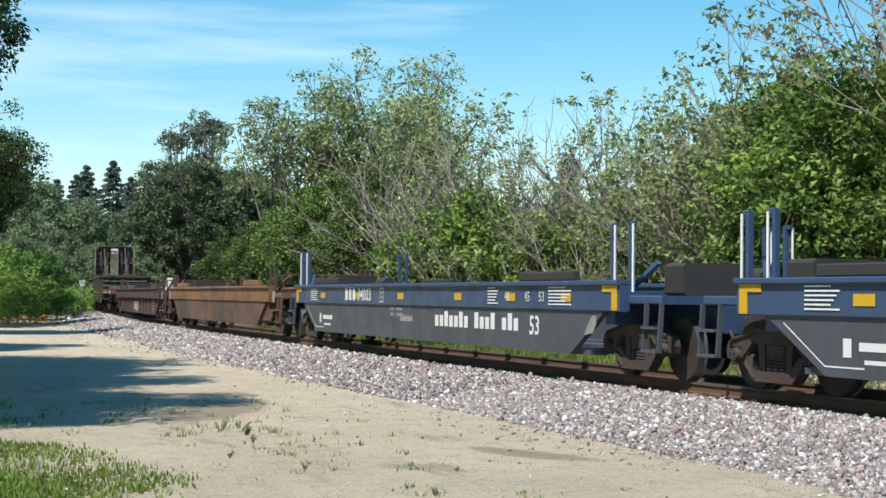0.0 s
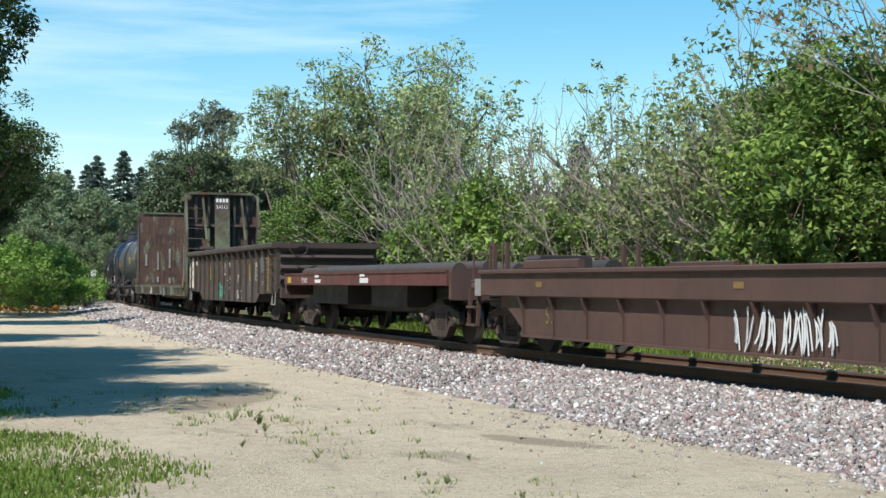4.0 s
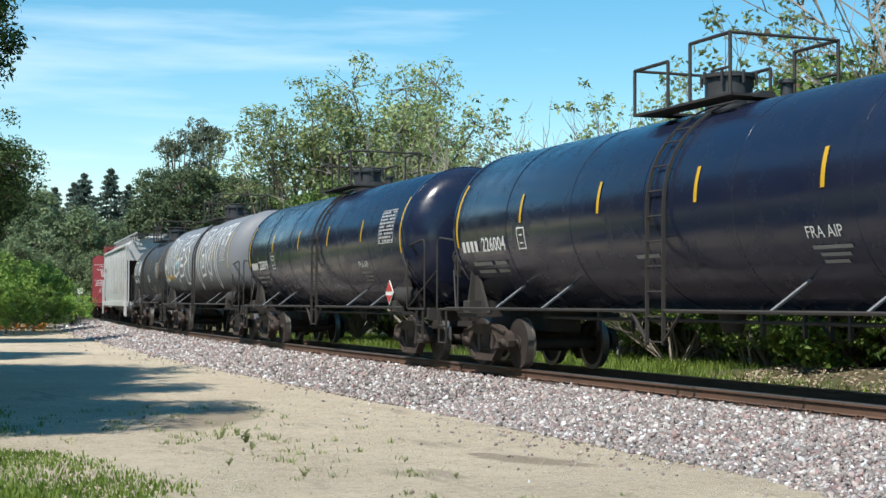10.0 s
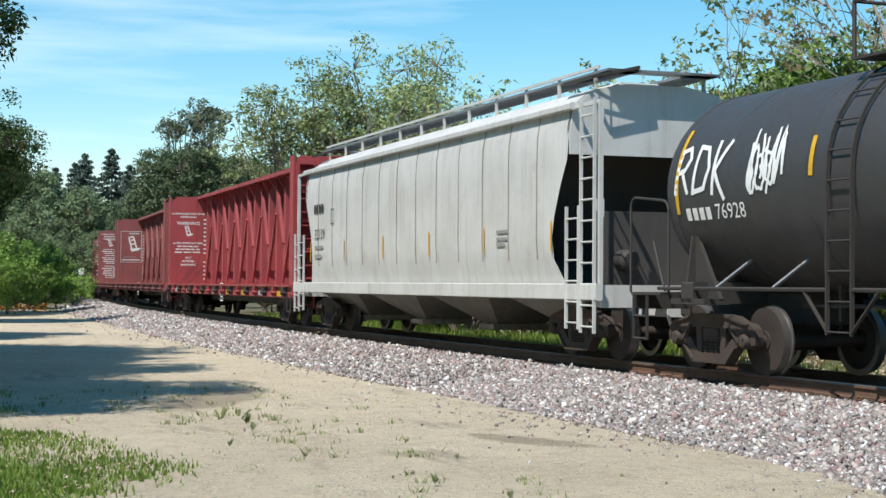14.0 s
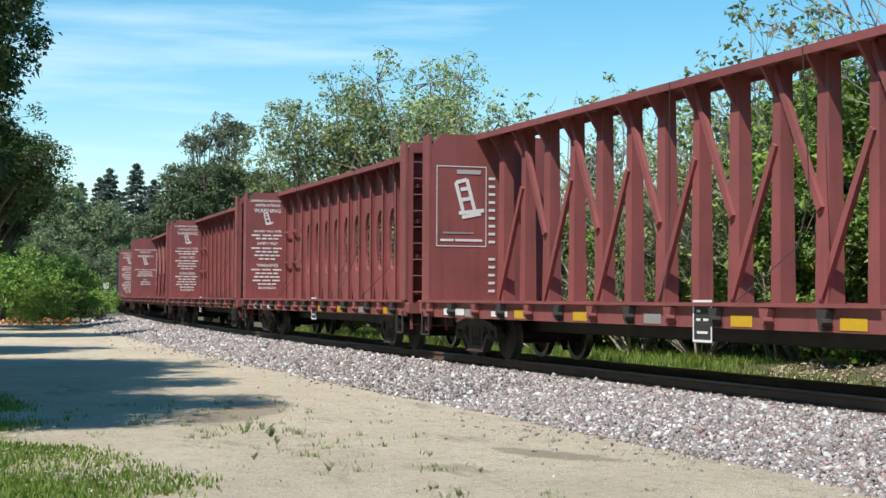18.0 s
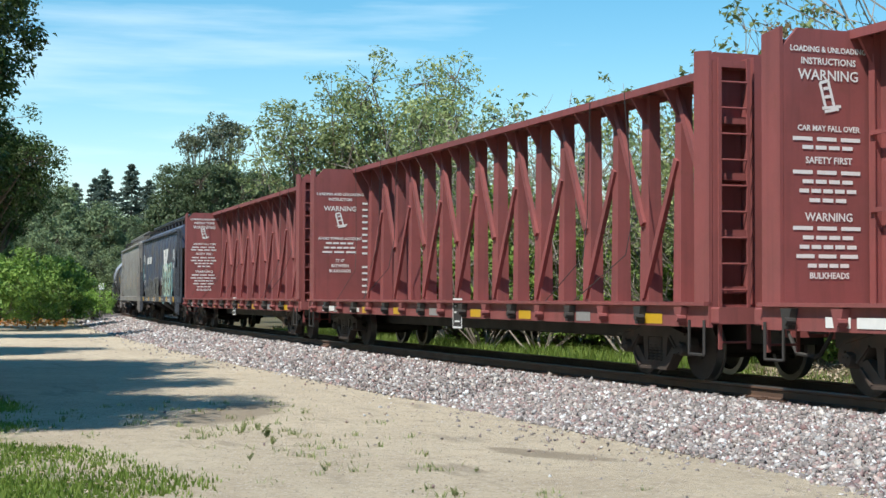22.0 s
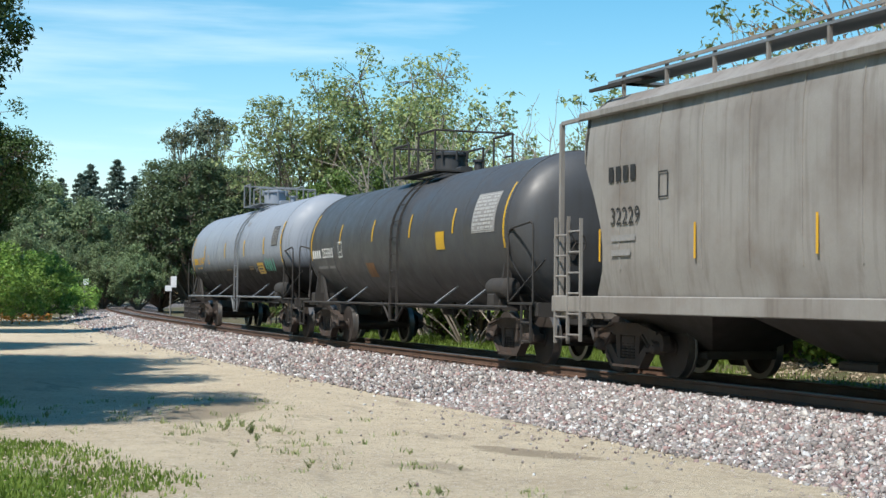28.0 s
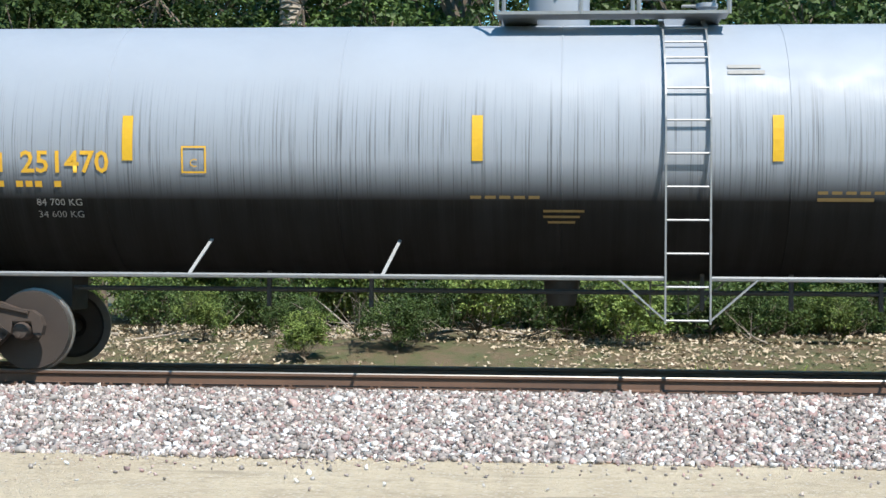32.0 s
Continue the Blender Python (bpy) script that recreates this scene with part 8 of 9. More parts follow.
def flat_car(label, L):
    car = root("flat_car", label, "flat car", "cars of the train")
    d, W, E = 1.3, 1.45, L / 2 - 0.5
    part("deck", Shape().box(-E, E, -W, W, d - 0.1, d), P_BROWN, car)
    for yy in (-1, 1):
        y0, y1 = sorted((yy * W, yy * (W + 0.06)))
        part("side_sill", Shape().box(-E, E, y0, y1, d - 0.12, d + 0.18, 0.01).box(-E, E, y0 - 0.02, y1 + 0.05, d + 0.16, d + 0.2), P_MAROONSILL, car)
    part("center_sill", Shape().box(-E, E, -0.5, 0.5, 0.55, d - 0.1, 0.05).box(-E * 0.7, -E * 0.2, -1.2, -0.6, 0.7, d - 0.1, 0.03).box(E * 0.1, E * 0.5, -1.2, -0.6, 0.7, d - 0.1, 0.03), P_UNDER, car)
    for k in range(4):
        part("load_beam", Shape().lathe_x([(-E + 0.6, 0.16), (E - 0.6, 0.16)], d + 0.2 + 0.05 * (k % 2), 12, -1.0 + k * 0.66), P_GONDOLA, car, smooth=40)
    lettering("number", "550025", 0.2, side(-E + 2.0, d - 0.06, -W - 0.07), P_WHITE, car)
    bars("sill_stencil", [(0, 0, 0.6, 0.09), (0.0, 0.14, 0.4, 0.06), (4.2, 0, 0.7, 0.12), (4.2, 0.15, 0.4, 0.06)], side(-E + 3.4, d - 0.06, -W - 0.07), P_WHITE, car)
    panel("reflector", -E + 0.4, d - 0.06, 0.4, 0.16, P_YELLOW, car, -W - 0.07)
    for sgn in (-1, 1):
        part("end_frame", Shape().box(min(sgn * E, sgn * (E + 0.15)), max(sgn * E, sgn * (E + 0.15)), -1.45, 1.45, 0.9, d + 0.2, 0.02), P_BROWN, car)
        truck(car, sgn * (L / 2 - 1.9))
        coupler(car, sgn * (L / 2 - 0.5), sgn)
    car["truck_at"] = L / 2 - 1.9
    return car

# ---- the train, from its head ----
TRAIN = []          # car, place of its middle behind the datum, length


def couple(car, a, b):
    """Hang a car between two couplings, metres behind the datum."""
    TRAIN.append((car, (a + b) / 2 + 0.45, b - a))


# well cars
c, S_, y_ = well_car("blue and slate container well car with white lettering, empty", 22.2, P_BLUE, P_SLATE, False, P_BLUE, 1)
couple(c, -4.4, 17.8)
blue_ref = c
def dress_blue(c):
    lettering("number", "74003", 0.42, side(-S_ + 4.3, 1.1, y_ - 0.004), P_WHITE, c, bold=0.008)
    owner_mark("owner_mark", c, -S_ + 3.3, 1.1, 3, 0.42, P_WHITE, None, y_ - 0.004)
    strokes("class_box", [[(0, 0), (0.24, 0), (0.24, 0.3), (0, 0.3), (0, 0)], [(0.08, 0.1), (0.16, 0.1)], [(0.07, 0.2), (0.17, 0.2)]], 0.025, side(-S_ + 6.0, 1.08, y_ - 0.004), P_WHITE, c)
    bars("load_stencil", [(0, 0, 0.25, 0.07), (0.4, 0, 0.4, 0.07), (0, -0.12, 0.25, 0.07), (0.4, -0.12, 0.45, 0.07)], side(-S_ + 6.6, 0.9, -1.506), P_FADED, c)
    bars("side_lettering", [(k * 0.27, 0, 0.2, 0.22 if k % 3 else 0.3) for k in range(17) if k not in (0, 8, 13)], side(S_ - 7.2, 0.62, -1.506), P_WHITE, c)
    lettering("unit_length", "53", 0.45, side(S_ - 2.2, 0.58, -1.506), P_WHITE, c, bold=0.008)
    bars("web_lettering", [(k * 0.08, 0, 0.055, 0.1 if k % 3 else 0.14) for k in range(10)], side(-0.9, 0.68, -1.506), P_DULLWHITE, c)
    bars("company_mark", [(0, 0, 0.85, 0.1), (0.1, -0.15, 0.6, 0.05), (-0.3, -0.08, 0.16, 0.22)], side(-S_ + 1.2, 0.62, -1.506), P_PALE, c)
    for x, w in ((S_ - 1.3, 0.9), (S_ - 4.0, 0.5), (-S_ + 0.2, 0.7)):
        bars("stencil_block", [(0, -k * 0.055, w * (0.75 + 0.25 * ((k * 3) % 4) / 3), 0.022) for k in range(6)], side(x, 1.36, y_ - 0.004), P_WHITE, c)
    for x, t in ((S_ - 3.2, "48"), (S_ - 2.3, "45"), (S_ - 1.7, "53")):
        lettering("length_mark", t, 0.24, side(x, 1.14, y_ - 0.004), P_WHITE, c)
    strokes("slope_line", [[(0, 0.5), (0.85, 0.0), (1.6, 0.0)]], 0.018, side(-S_ - 0.3, 0.42, -1.506), P_WHITE, c)
    for sg in (-1, 1):
        q = S_ + 0.72
        corner = [(q, 1.3), (q + 0.32, 1.3), (q + 0.32, 1.02), (q + 0.5, 1.02), (q + 0.5, 1.4), (q, 1.4)]
        part("yellow_corner", Shape().extrude_y(corner if sg > 0 else [(-x, z) for x, z in reversed(corner)], -1.56, -1.545), P_YELLOW, c)
dress_blue(c)
part("steel_patch", Shape().extrude_y([(S_ + 0.0, 0.62), (S_ + 0.32, 0.66), (S_ + 0.42, 0.8), (S_ + 0.4, 0.93), (S_ + 0.28, 0.93), (S_ + 0.1, 0.75)], -1.512, -1.503), P_FADED, c, "pale scuffed patch")
c2 = copy_thing(c, Matrix())
couple(c2, 17.8, 40.02)
c, s, y = well_car("rust-stained ochre container well car, empty", 22.0, P_OCHRE, P_RUSTY, False, P_BROWN, 2)
couple(c, 40.02, 62.05)
c, s, y = well_car("dark brown ribbed container well car with chalk scrawl", 22.9, P_BROWN, P_BROWN, True, P_BROWN, 3)
couple(c, 62.05, 85.01)
strokes("white_scrawl", scribble(31, 2.4, 0.55, 9, False), 0.035, side(-1.2, 0.36, -1.545), P_PALE, c)
lettering("unit_length", "53", 0.42, side(-s + 1.3, 0.55, -1.51), P_DIMGOLD, c)
strokes("test_frame", [[(0, 0), (0.5, 0), (0.5, 0.7), (0, 0.7), (0, 0)], [(0.1, 0.15), (0.4, 0.15)], [(0.12, 0.35), (0.4, 0.35)], [(0.15, 0.5), (0.35, 0.5)]], 0.05, side(s - 1.75, 0.42, -1.51) @ Matrix.Scale(0.72, 4), P_WHITE, c)
for k, t in ((0, "40"), (1, "45"), (2, "48")):
    lettering("length_mark", t, 0.22, side(s - 4 + k * 1.6, 1.14, y - 0.004), P_FADED, c)
couple(flat_car("low flat car with red side sills and a load of pipes", 14.7), 85.01, 99.75)
couple(gondola("dark brown steel gondola with ribbed sides and graffiti", 17.1), 99.75, 116.85)
couple(bulkhead_flat("worn green and rust bulkhead flat car, empty", 20.7), 116.9, 137.65)

# tank cars
c, T, R, zc = tank_car("dull dark grey tank car with yellow lettering", 16.4, P_DARKGREY, R=1.45, zc=2.47, lad_x=-0.75)
couple(c, 137.4, 153.6)
owner_mark("owner_mark", c, -T + 1.1, zc - 0.28, 4, 0.3, P_GOLD, (R, zc))
lettering("number", "671035", 0.36, side(-T + 2.1, zc - 0.28), P_GOLD, c, wrap=(R, zc))
panel("yellow_placard", 2.3, zc - 0.2, 0.62, 0.42, P_GOLD, c, wrap=(R, zc))
data_panel(c, T - 2.2, zc + 0.0, 1.0, 0.7, P_WHITE, (R, zc))
bars("stencil_block", [(0, k * 0.07, 0.55, 0.045) for k in range(5)], side(-0.75, zc + 0.95), P_WHITE, c, (R, zc))

c, T, R, zc = tank_car("glossy black tank car with white lettering, very clean", 18.2, P_GLOSS, yellow_n=6, R=1.53, zc=2.6)
couple(c, 153.6, 171.76)


def dress_gloss(c, number):
    owner_mark("owner_mark", c, -T + 1.0, zc - 0.45, 4, 0.28, P_WHITE, (R, zc))
    lettering("number", number, 0.36, side(-T + 1.95, zc - 0.45), P_WHITE, c, wrap=(R, zc), bold=0.006)
    bars("load_stencil", [(0, 0, 0.9, 0.07), (1.05, 0, 0.5, 0.07), (0.1, -0.16, 0.8, 0.07), (1.05, -0.16, 0.5, 0.07)], side(-T + 1.3, zc - 0.72), P_FADED, c, (R, zc))
    strokes("class_box", [[(0, 0), (0.3, 0), (0.3, 0.36), (0, 0.36), (0, 0)], [(0.08, 0.1), (0.22, 0.1)], [(0.08, 0.24), (0.22, 0.24)]], 0.025, side(-T + 3.6, zc - 0.45), P_WHITE, c, (R, zc))
    lettering("inspection_note", "FRA AIP", 0.22, side(4.0, zc - 0.6), P_WHITE, c, wrap=(R, zc))
    bars("note_stencil", [(0, 0, 0.8, 0.05), (0.1, -0.1, 0.6, 0.05), (0.1, -0.2, 0.5, 0.05), (-4.5, 0, 0.7, 0.06)], side(4.05, zc - 0.75), P_FADED, c, (R, zc))
    data_panel(c, T - 2.25, zc - 0.1, 1.05, 0.75, P_WHITE, (R, zc))
    d = Shape()
    x0, z0 = T - 1.45, 1.42
    d.extrude_y([(x0 - 0.27, z0), (x0, z0 - 0.27), (x0 + 0.27, z0), (x0, z0 + 0.27)], -1.53, -1.515)
    part("placard", d, P_WHITE, c, "white and red diamond hazard placard")
    e = Shape().extrude_y([(x0 - 0.22, z0 + 0.03), (x0 + 0.22, z0 + 0.03), (x0, z0 + 0.24)], -1.537, -1.531).extrude_y([(x0 - 0.2, z0 - 0.06), (x0, z0 - 0.23), (x0 + 0.2, z0 - 0.06)], -1.537, -1.531)
    part("placard_mark", e, P_REDDOT, c)


dress_gloss(c, "226004")
c, T, R, zc = tank_car("glossy black tank car with white lettering and hazard placard", 18.0, P_GLOSS, yellow_n=6, R=1.53, zc=2.6)
dress_gloss(c, "226019")
couple(c, 171.76, 189.73)

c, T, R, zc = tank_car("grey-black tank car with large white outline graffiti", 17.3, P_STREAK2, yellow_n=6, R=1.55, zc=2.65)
couple(c, 189.73, 206.95)


GLYPHS = {
    "W": [[(0.0, 1.2), (0.25, 1.25), (0.32, 0.45), (0.5, 0.9), (0.68, 0.45), (0.78, 1.25), (1.02, 1.2), (0.85, 0.0), (0.6, -0.02), (0.5, 0.35), (0.4, -0.02), (0.15, 0.0), (0.0, 1.2)]],
    "A": [[(0.35, 1.25), (0.65, 1.25), (1.0, 0.0), (0.74, 0.0), (0.66, 0.3), (0.36, 0.3), (0.28, 0.0), (0.0, 0.0), (0.35, 1.25)], [(0.5, 0.95), (0.6, 0.55), (0.42, 0.55), (0.5, 0.95)]],
    "N": [[(0.0, 0.0), (0.05, 1.2), (0.3, 1.25), (0.68, 0.5), (0.7, 1.25), (0.95, 1.2), (0.9, 0.0), (0.66, 0.0), (0.28, 0.65), (0.25, 0.0), (0.0, 0.0)]],
    "R": [[(0.0, 0.0), (0.08, 1.25), (0.65, 1.3), (0.92, 0.95), (0.68, 0.6), (0.98, 0.0), (0.7, 0.0), (0.45, 0.48), (0.28, 0.0), (0.0, 0.0)], [(0.34, 1.0), (0.6, 1.0), (0.55, 0.75), (0.34, 0.75), (0.34, 1.0)]],
    "J": [[(0.35, 1.3), (0.8, 1.3), (0.75, 0.3), (0.55, -0.15), (0.2, -0.1), (0.0, 0.25), (0.2, 0.4), (0.35, 0.2), (0.45, 0.35), (0.35, 1.3)]],
    "M": [[(0.0, 0.0), (0.1, 1.2), (0.35, 1.2), (0.5, 0.75), (0.7, 1.25), (0.95, 1.2), (1.0, 0.0), (0.78, 0.0), (0.74, 0.7), (0.52, 0.3), (0.32, 0.7), (0.25, 0.0), (0.0, 0.0)]],
    "L": [[(0.25, 1.35), (0.55, 1.4), (0.4, 0.35), (0.95, 0.5), (0.85, 0.1), (0.0, -0.05), (0.25, 1.35)]],
    "E": [[(0.1, 1.25), (0.9, 1.35), (0.85, 1.05), (0.42, 0.98), (0.4, 0.78), (0.75, 0.8), (0.72, 0.52), (0.38, 0.5), (0.36, 0.28), (0.85, 0.3), (0.8, 0.0), (0.0, -0.05), (0.1, 1.25)]],
    "S": [[(0.9, 1.3), (0.3, 1.3), (0.0, 0.95), (0.15, 0.6), (0.6, 0.45), (0.1, 0.3), (0.05, -0.3), (0.75, -0.3), (0.95, 0.3), (0.85, 0.7), (0.4, 0.9), (0.9, 1.05), (0.9, 1.3)]],
    "Y": [[(0.0, 1.3), (0.28, 1.3), (0.45, 0.8), (0.62, 1.35), (0.9, 1.35), (0.6, 0.5), (0.5, -0.35), (0.2, -0.5), (0.3, 0.45), (0.0, 1.3)]],
    "B": [[(0.1, 1.3), (0.6, 1.35), (0.85, 1.05), (0.65, 0.72), (0.9, 0.4), (0.7, -0.05), (0.0, -0.1), (0.1, 1.3)], [(0.35, 1.05), (0.55, 1.05), (0.5, 0.82), (0.34, 0.82), (0.35, 1.05)], [(0.3, 0.5), (0.58, 0.5), (0.52, 0.18), (0.28, 0.16), (0.3, 0.5)]],
    "O": [[(0.45, 1.35), (0.8, 1.1), (0.9, 0.5), (0.6, -0.1), (0.2, 0.0), (0.0, 0.5), (0.1, 1.1), (0.45, 1.35)], [(0.45, 0.95), (0.6, 0.6), (0.45, 0.25), (0.3, 0.55), (0.45, 0.95)]],
    "1": [[(0.15, 1.35), (0.35, 1.4), (0.3, 0.75), (0.12, 0.75), (0.15, 1.35)]],
    "9": [[(0.35, 1.4), (0.05, 1.3), (0.1, 1.0), (0.35, 1.05), (0.3, 0.7), (0.45, 0.75), (0.5, 1.35), (0.35, 1.4)]],
}


def rounded(line, n=2):
    """A closed line with its corners cut round."""
    pts = [Vector(p) for p in line[:-1]]
    for _ in range(n):
        pts = [q for a, b in zip(pts, pts[1:] + pts[:1]) for q in (a.lerp(b, 0.25), a.lerp(b, 0.75))]
    return [tuple(p) for p in pts] + [tuple(pts[0])]


def letter_piece(car, word, x, z, w, h, fill, edge, y, width, halo=None):
    """Sprayed letters, swollen and touching: a filled body, an outline and a glow of colour behind."""
    rng = random.Random(len(word) * 7)
    step = w / len(word)
    for i, ch in enumerate(word):
        lift, tall = rng.uniform(-0.05, 0.06), rng.uniform(0.88, 1.12)
        lines = [rounded([(px * step * 1.12, pz * h * 0.78 * tall + lift) for px, pz in ln]) for ln in GLYPHS[ch]]
        at = side(x + i * step, z, y)
        body = bpy.data.meshes.new("graffiti_letter")
        body.from_pydata([(px, pz, 0.001 + 0.0004 * i) for px, pz in lines[0][:-1]], [], [tuple(range(len(lines[0]) - 1))])
        flat_part("graffiti_letter", body, at, fill, car)
        if halo:
            strokes("graffiti_glow", [lines[0]], width * 2.4, side(x + i * step + 0.05, z - 0.03, y + 0.002), halo, car)
        strokes("graffiti_outline", lines, width, side(x + i * step, z, y - 0.004), edge, car)


def outline_letters(c, T, R, zc):
    """Tall white outlines of two words sprayed along the flank, with stars between."""
    x = -T + 0.75
    for i, ch in enumerate("JMLESYBOY19"):
        w = 0.5 if ch in "19" else 1.16
        if i == 5:
            x = 0.55
        strokes("graffiti_outline", [[(px * w if ch not in "19" else px, pz * 1.22) for px, pz in ln] for ln in GLYPHS[ch]], 0.1, side(x, zc - 0.42), P_PALE, c, (R, zc))
        x += (w if ch not in "19" else 0.48) + 0.06
    rng = random.Random(40)
    for i in range(8):
        sx, sz, r = -T + 0.6 + i * 1.72, zc + (-0.62, 0.72, -0.55, 0.9)[i % 4] + rng.uniform(-0.08, 0.08), 0.14
        strokes("star", [[(r * math.cos(a), r * math.sin(a)), (-r * math.cos(a), -r * math.sin(a))] for a in (0.3, 1.35, 2.4)], 0.035, side(sx, sz), P_PALE, c, (R, zc))


outline_letters(c, T, R, zc)
lettering("graffiti_word", "DADDY", 0.52, side(-T + 3.0, zc - 1.05), P_FADED, c, wrap=(R, zc), bold=0.012)
owner_mark("owner_mark", c, -T + 1.0, zc - 0.6, 4, 0.3, P_GOLD, (R, zc))
lettering("number", "364468", 0.34, side(-T + 1.95, zc - 0.6), P_GOLD, c, wrap=(R, zc))
data_panel(c, T - 2.2, zc - 0.1, 0.95, 0.7, P_WHITE, (R, zc))
strokes("white_throw", scribble(43, 0.7, 0.35, 4, False), 0.035, side(-T + 3.5, zc - 0.2), P_AQUA, c, (R, zc))

c, T, R, zc = tank_car("short matt black tank car with white tags", 13.0, P_BLACK, R=1.42, zc=2.55, yellow_n=4, lad_x=-0.9)
couple(c, 206.95, 219.76)
strokes("graffiti_word", [[(0.03, 0.0), (0.12, 0.62), (0.3, 0.66), (0.38, 0.5), (0.26, 0.34), (0.1, 0.3)], [(0.2, 0.32), (0.36, 0.0)], [(0.5, 0.02), (0.58, 0.66), (0.8, 0.62), (0.9, 0.34), (0.78, 0.06), (0.5, 0.02)], [(1.0, -0.04), (1.06, 0.72)], [(1.36, 0.7), (1.05, 0.28), (1.3, -0.12)]], 0.07, side(-T + 0.72, zc - 0.08), P_PALE, c, (R, zc))
owner_mark("owner_mark", c, -T + 1.0, zc - 0.45, 4, 0.24, P_WHITE, (R, zc))
lettering("number", "76928", 0.3, side(-T + 1.75, zc - 0.45), P_WHITE, c, wrap=(R, zc))
strokes("white_tag", scribble(45, 0.8, 0.9, 4, False) + scribble(46, 0.6, 0.6, 3), 0.045, side(-T + 2.6, zc - 0.15), P_PALE, c, (R, zc))
strokes("white_tag", scribble(47, 0.6, 0.35, 4, False), 0.035, side(0.8, zc - 0.5), P_PALE, c, (R, zc))
data_panel(c, T - 1.9, zc - 0.3, 0.9, 0.65, P_WHITE, (R, zc))
bars("note_stencil", [(0, 0, 0.5, 0.08), (0.7, -0.15, 0.6, 0.2), (1.5, 0.0, 0.4, 0.2)], side(0.6, zc - 0.85), P_FADED, c, (R, zc))

# light grey hopper
# bays take the darker tan-grey: body grey with its shade put in
c, B, sl, rf = hopper("light grey covered hopper with curved sides", 19.0, P_WHITEHOP, P_WHITEHOP, P_TAN, 4.5, seam=P_TAN)
couple(c, 219.76, 238.93)
def dress_hopper(c, B, number, letters=P_BLACKLET):
    owner_mark("owner_mark", c, -B + 0.85, 2.95, 4, 0.32, letters, None, -1.6)
    lettering("number", number, 0.38, side(-B + 0.9, 2.3, -1.6), letters, c)
    bars("load_stencil", [(0, 0, 0.75, 0.09), (0.0, -0.22, 0.6, 0.09)], side(-B + 0.95, 2.05, -1.6), P_FADED, c)
    strokes("class_box", [[(0, 0), (0.25, 0), (0.25, 0.36), (0, 0.36), (0, 0)]], 0.025, side(-B + 2.4, 2.65, -1.6), letters, c)
    bars("note_stencil", [(0, 0, 0.5, 0.06), (0, -0.12, 0.5, 0.05), (0, -0.22, 0.4, 0.05)], side(B - 3.0, 2.1, -1.6), P_FADED, c)
    for k in range(6):
        panel("reflector_strip", -B + 0.55 + k * (2 * B - 1.2) / 5, 1.75, 0.055, 0.5, P_GOLD, c, -1.605)
dress_hopper(c, B, "32139")

# centerbeam lumber cars
couple(centerbeam("bright red centerbeam lumber car with truss posts, empty", 23.5, P_REDA, "truss", 4.68, 0, 1), 238.43, 261.96)
couple(centerbeam("weathered red centerbeam car with truss posts, empty", 23.4, P_RED, "truss", 4.68, 2, 2), 261.96, 285.32)
oval = centerbeam("weathered red centerbeam car with oval web openings, empty", 19.7, P_RED, "oval", 4.68, 1, 3)
couple(oval, 285.32, 304.9)
couple(copy_thing(oval, Matrix()), 304.9, 324.76)
tr = centerbeam("weathered red truss centerbeam car with loose straps", 23.0, P_RED, "truss", 4.68, 0, 4)
couple(tr, 324.76, 347.7)
couple(centerbeam("faded red truss centerbeam car with white warning text", 23.0, P_RED, "truss", 4.68, 1, 6), 347.7, 370.74)

# hoppers behind
c, B, sl, rf = hopper("faded blue covered hopper covered with bright graffiti", 17.9, P_BLUEHOP, P_SLATE, P_UNDER, 4.5)
couple(c, 370.74, 388.54)
for k, (lx, lw) in enumerate(((0, 0.22), (0.28, 0.22), (0.56, 0.09), (0.71, 0.2), (1.1, 0.2), (1.36, 0.09), (1.51, 0.24), (1.81, 0.24))):
    q = 0.06
    part("company_letter", Shape().extrude_y([(-5.0 + lx, 2.83), (-5.0 + lx + lw, 2.83), (-5.0 + lx + lw + q, 3.17), (-5.0 + lx + q, 3.17)], -1.606, -1.6), P_WHITE, c)
for shape in ([(2.55, 3.35), (3.2, 3.35), (3.6, 2.35), (2.95, 2.35)], [(3.4, 3.35), (3.65, 3.35), (4.1, 2.35), (3.82, 2.35)], [(3.85, 3.35), (4.55, 3.35), (4.12, 2.8), (4.0, 2.8)]):
    part("emblem_stroke", Shape().extrude_y(shape, -1.606, -1.6), P_WHITE, c)
owner_mark("owner_mark", c, -6.65, 2.2, 3, 0.25, P_WHITE, None, -1.6)
lettering("number", "51063", 0.27, side(-6.65, 1.84, -1.6), P_WHITE, c, bold=0.006)
bars("note_stencil", [(0, 0, 0.5, 0.05), (0, -0.1, 0.5, 0.05)], side(-6.6, 1.6, -1.6), P_FADED, c)
letter_piece(c, "WANER", -5.5, 1.06, 6.3, 0.95, P_DUSK, P_FADED, -1.632, 0.05)
letter_piece(c, "SEBES", 2.1, 1.3, 3.7, 1.18, P_INK, P_PALEMINT, -1.603, 0.1, P_AQUA)
bubble_piece(c, 73, 1.2, 1.24, 0.7, 0.75, 2, P_MAROON, None, P_MAROON, -1.603)
strokes("white_tag", scribble(57, 0.85, 0.55, 5, False), 0.045, side(6.2, 2.75, -1.6), P_PALE, c)
strokes("white_tag", scribble(60, 0.5, 0.3, 3, False), 0.035, side(6.25, 2.4, -1.6), P_PALE, c)
strokes("white_tag", scribble(58, 0.7, 0.5, 5, False), 0.04, side(-6.85, 2.85, -1.6), P_PALE, c)
strokes("aqua_tag", scribble(62, 0.35, 1.0, 2, False), 0.05, side(-7.1, 1.9, -1.6), P_AQUA, c)
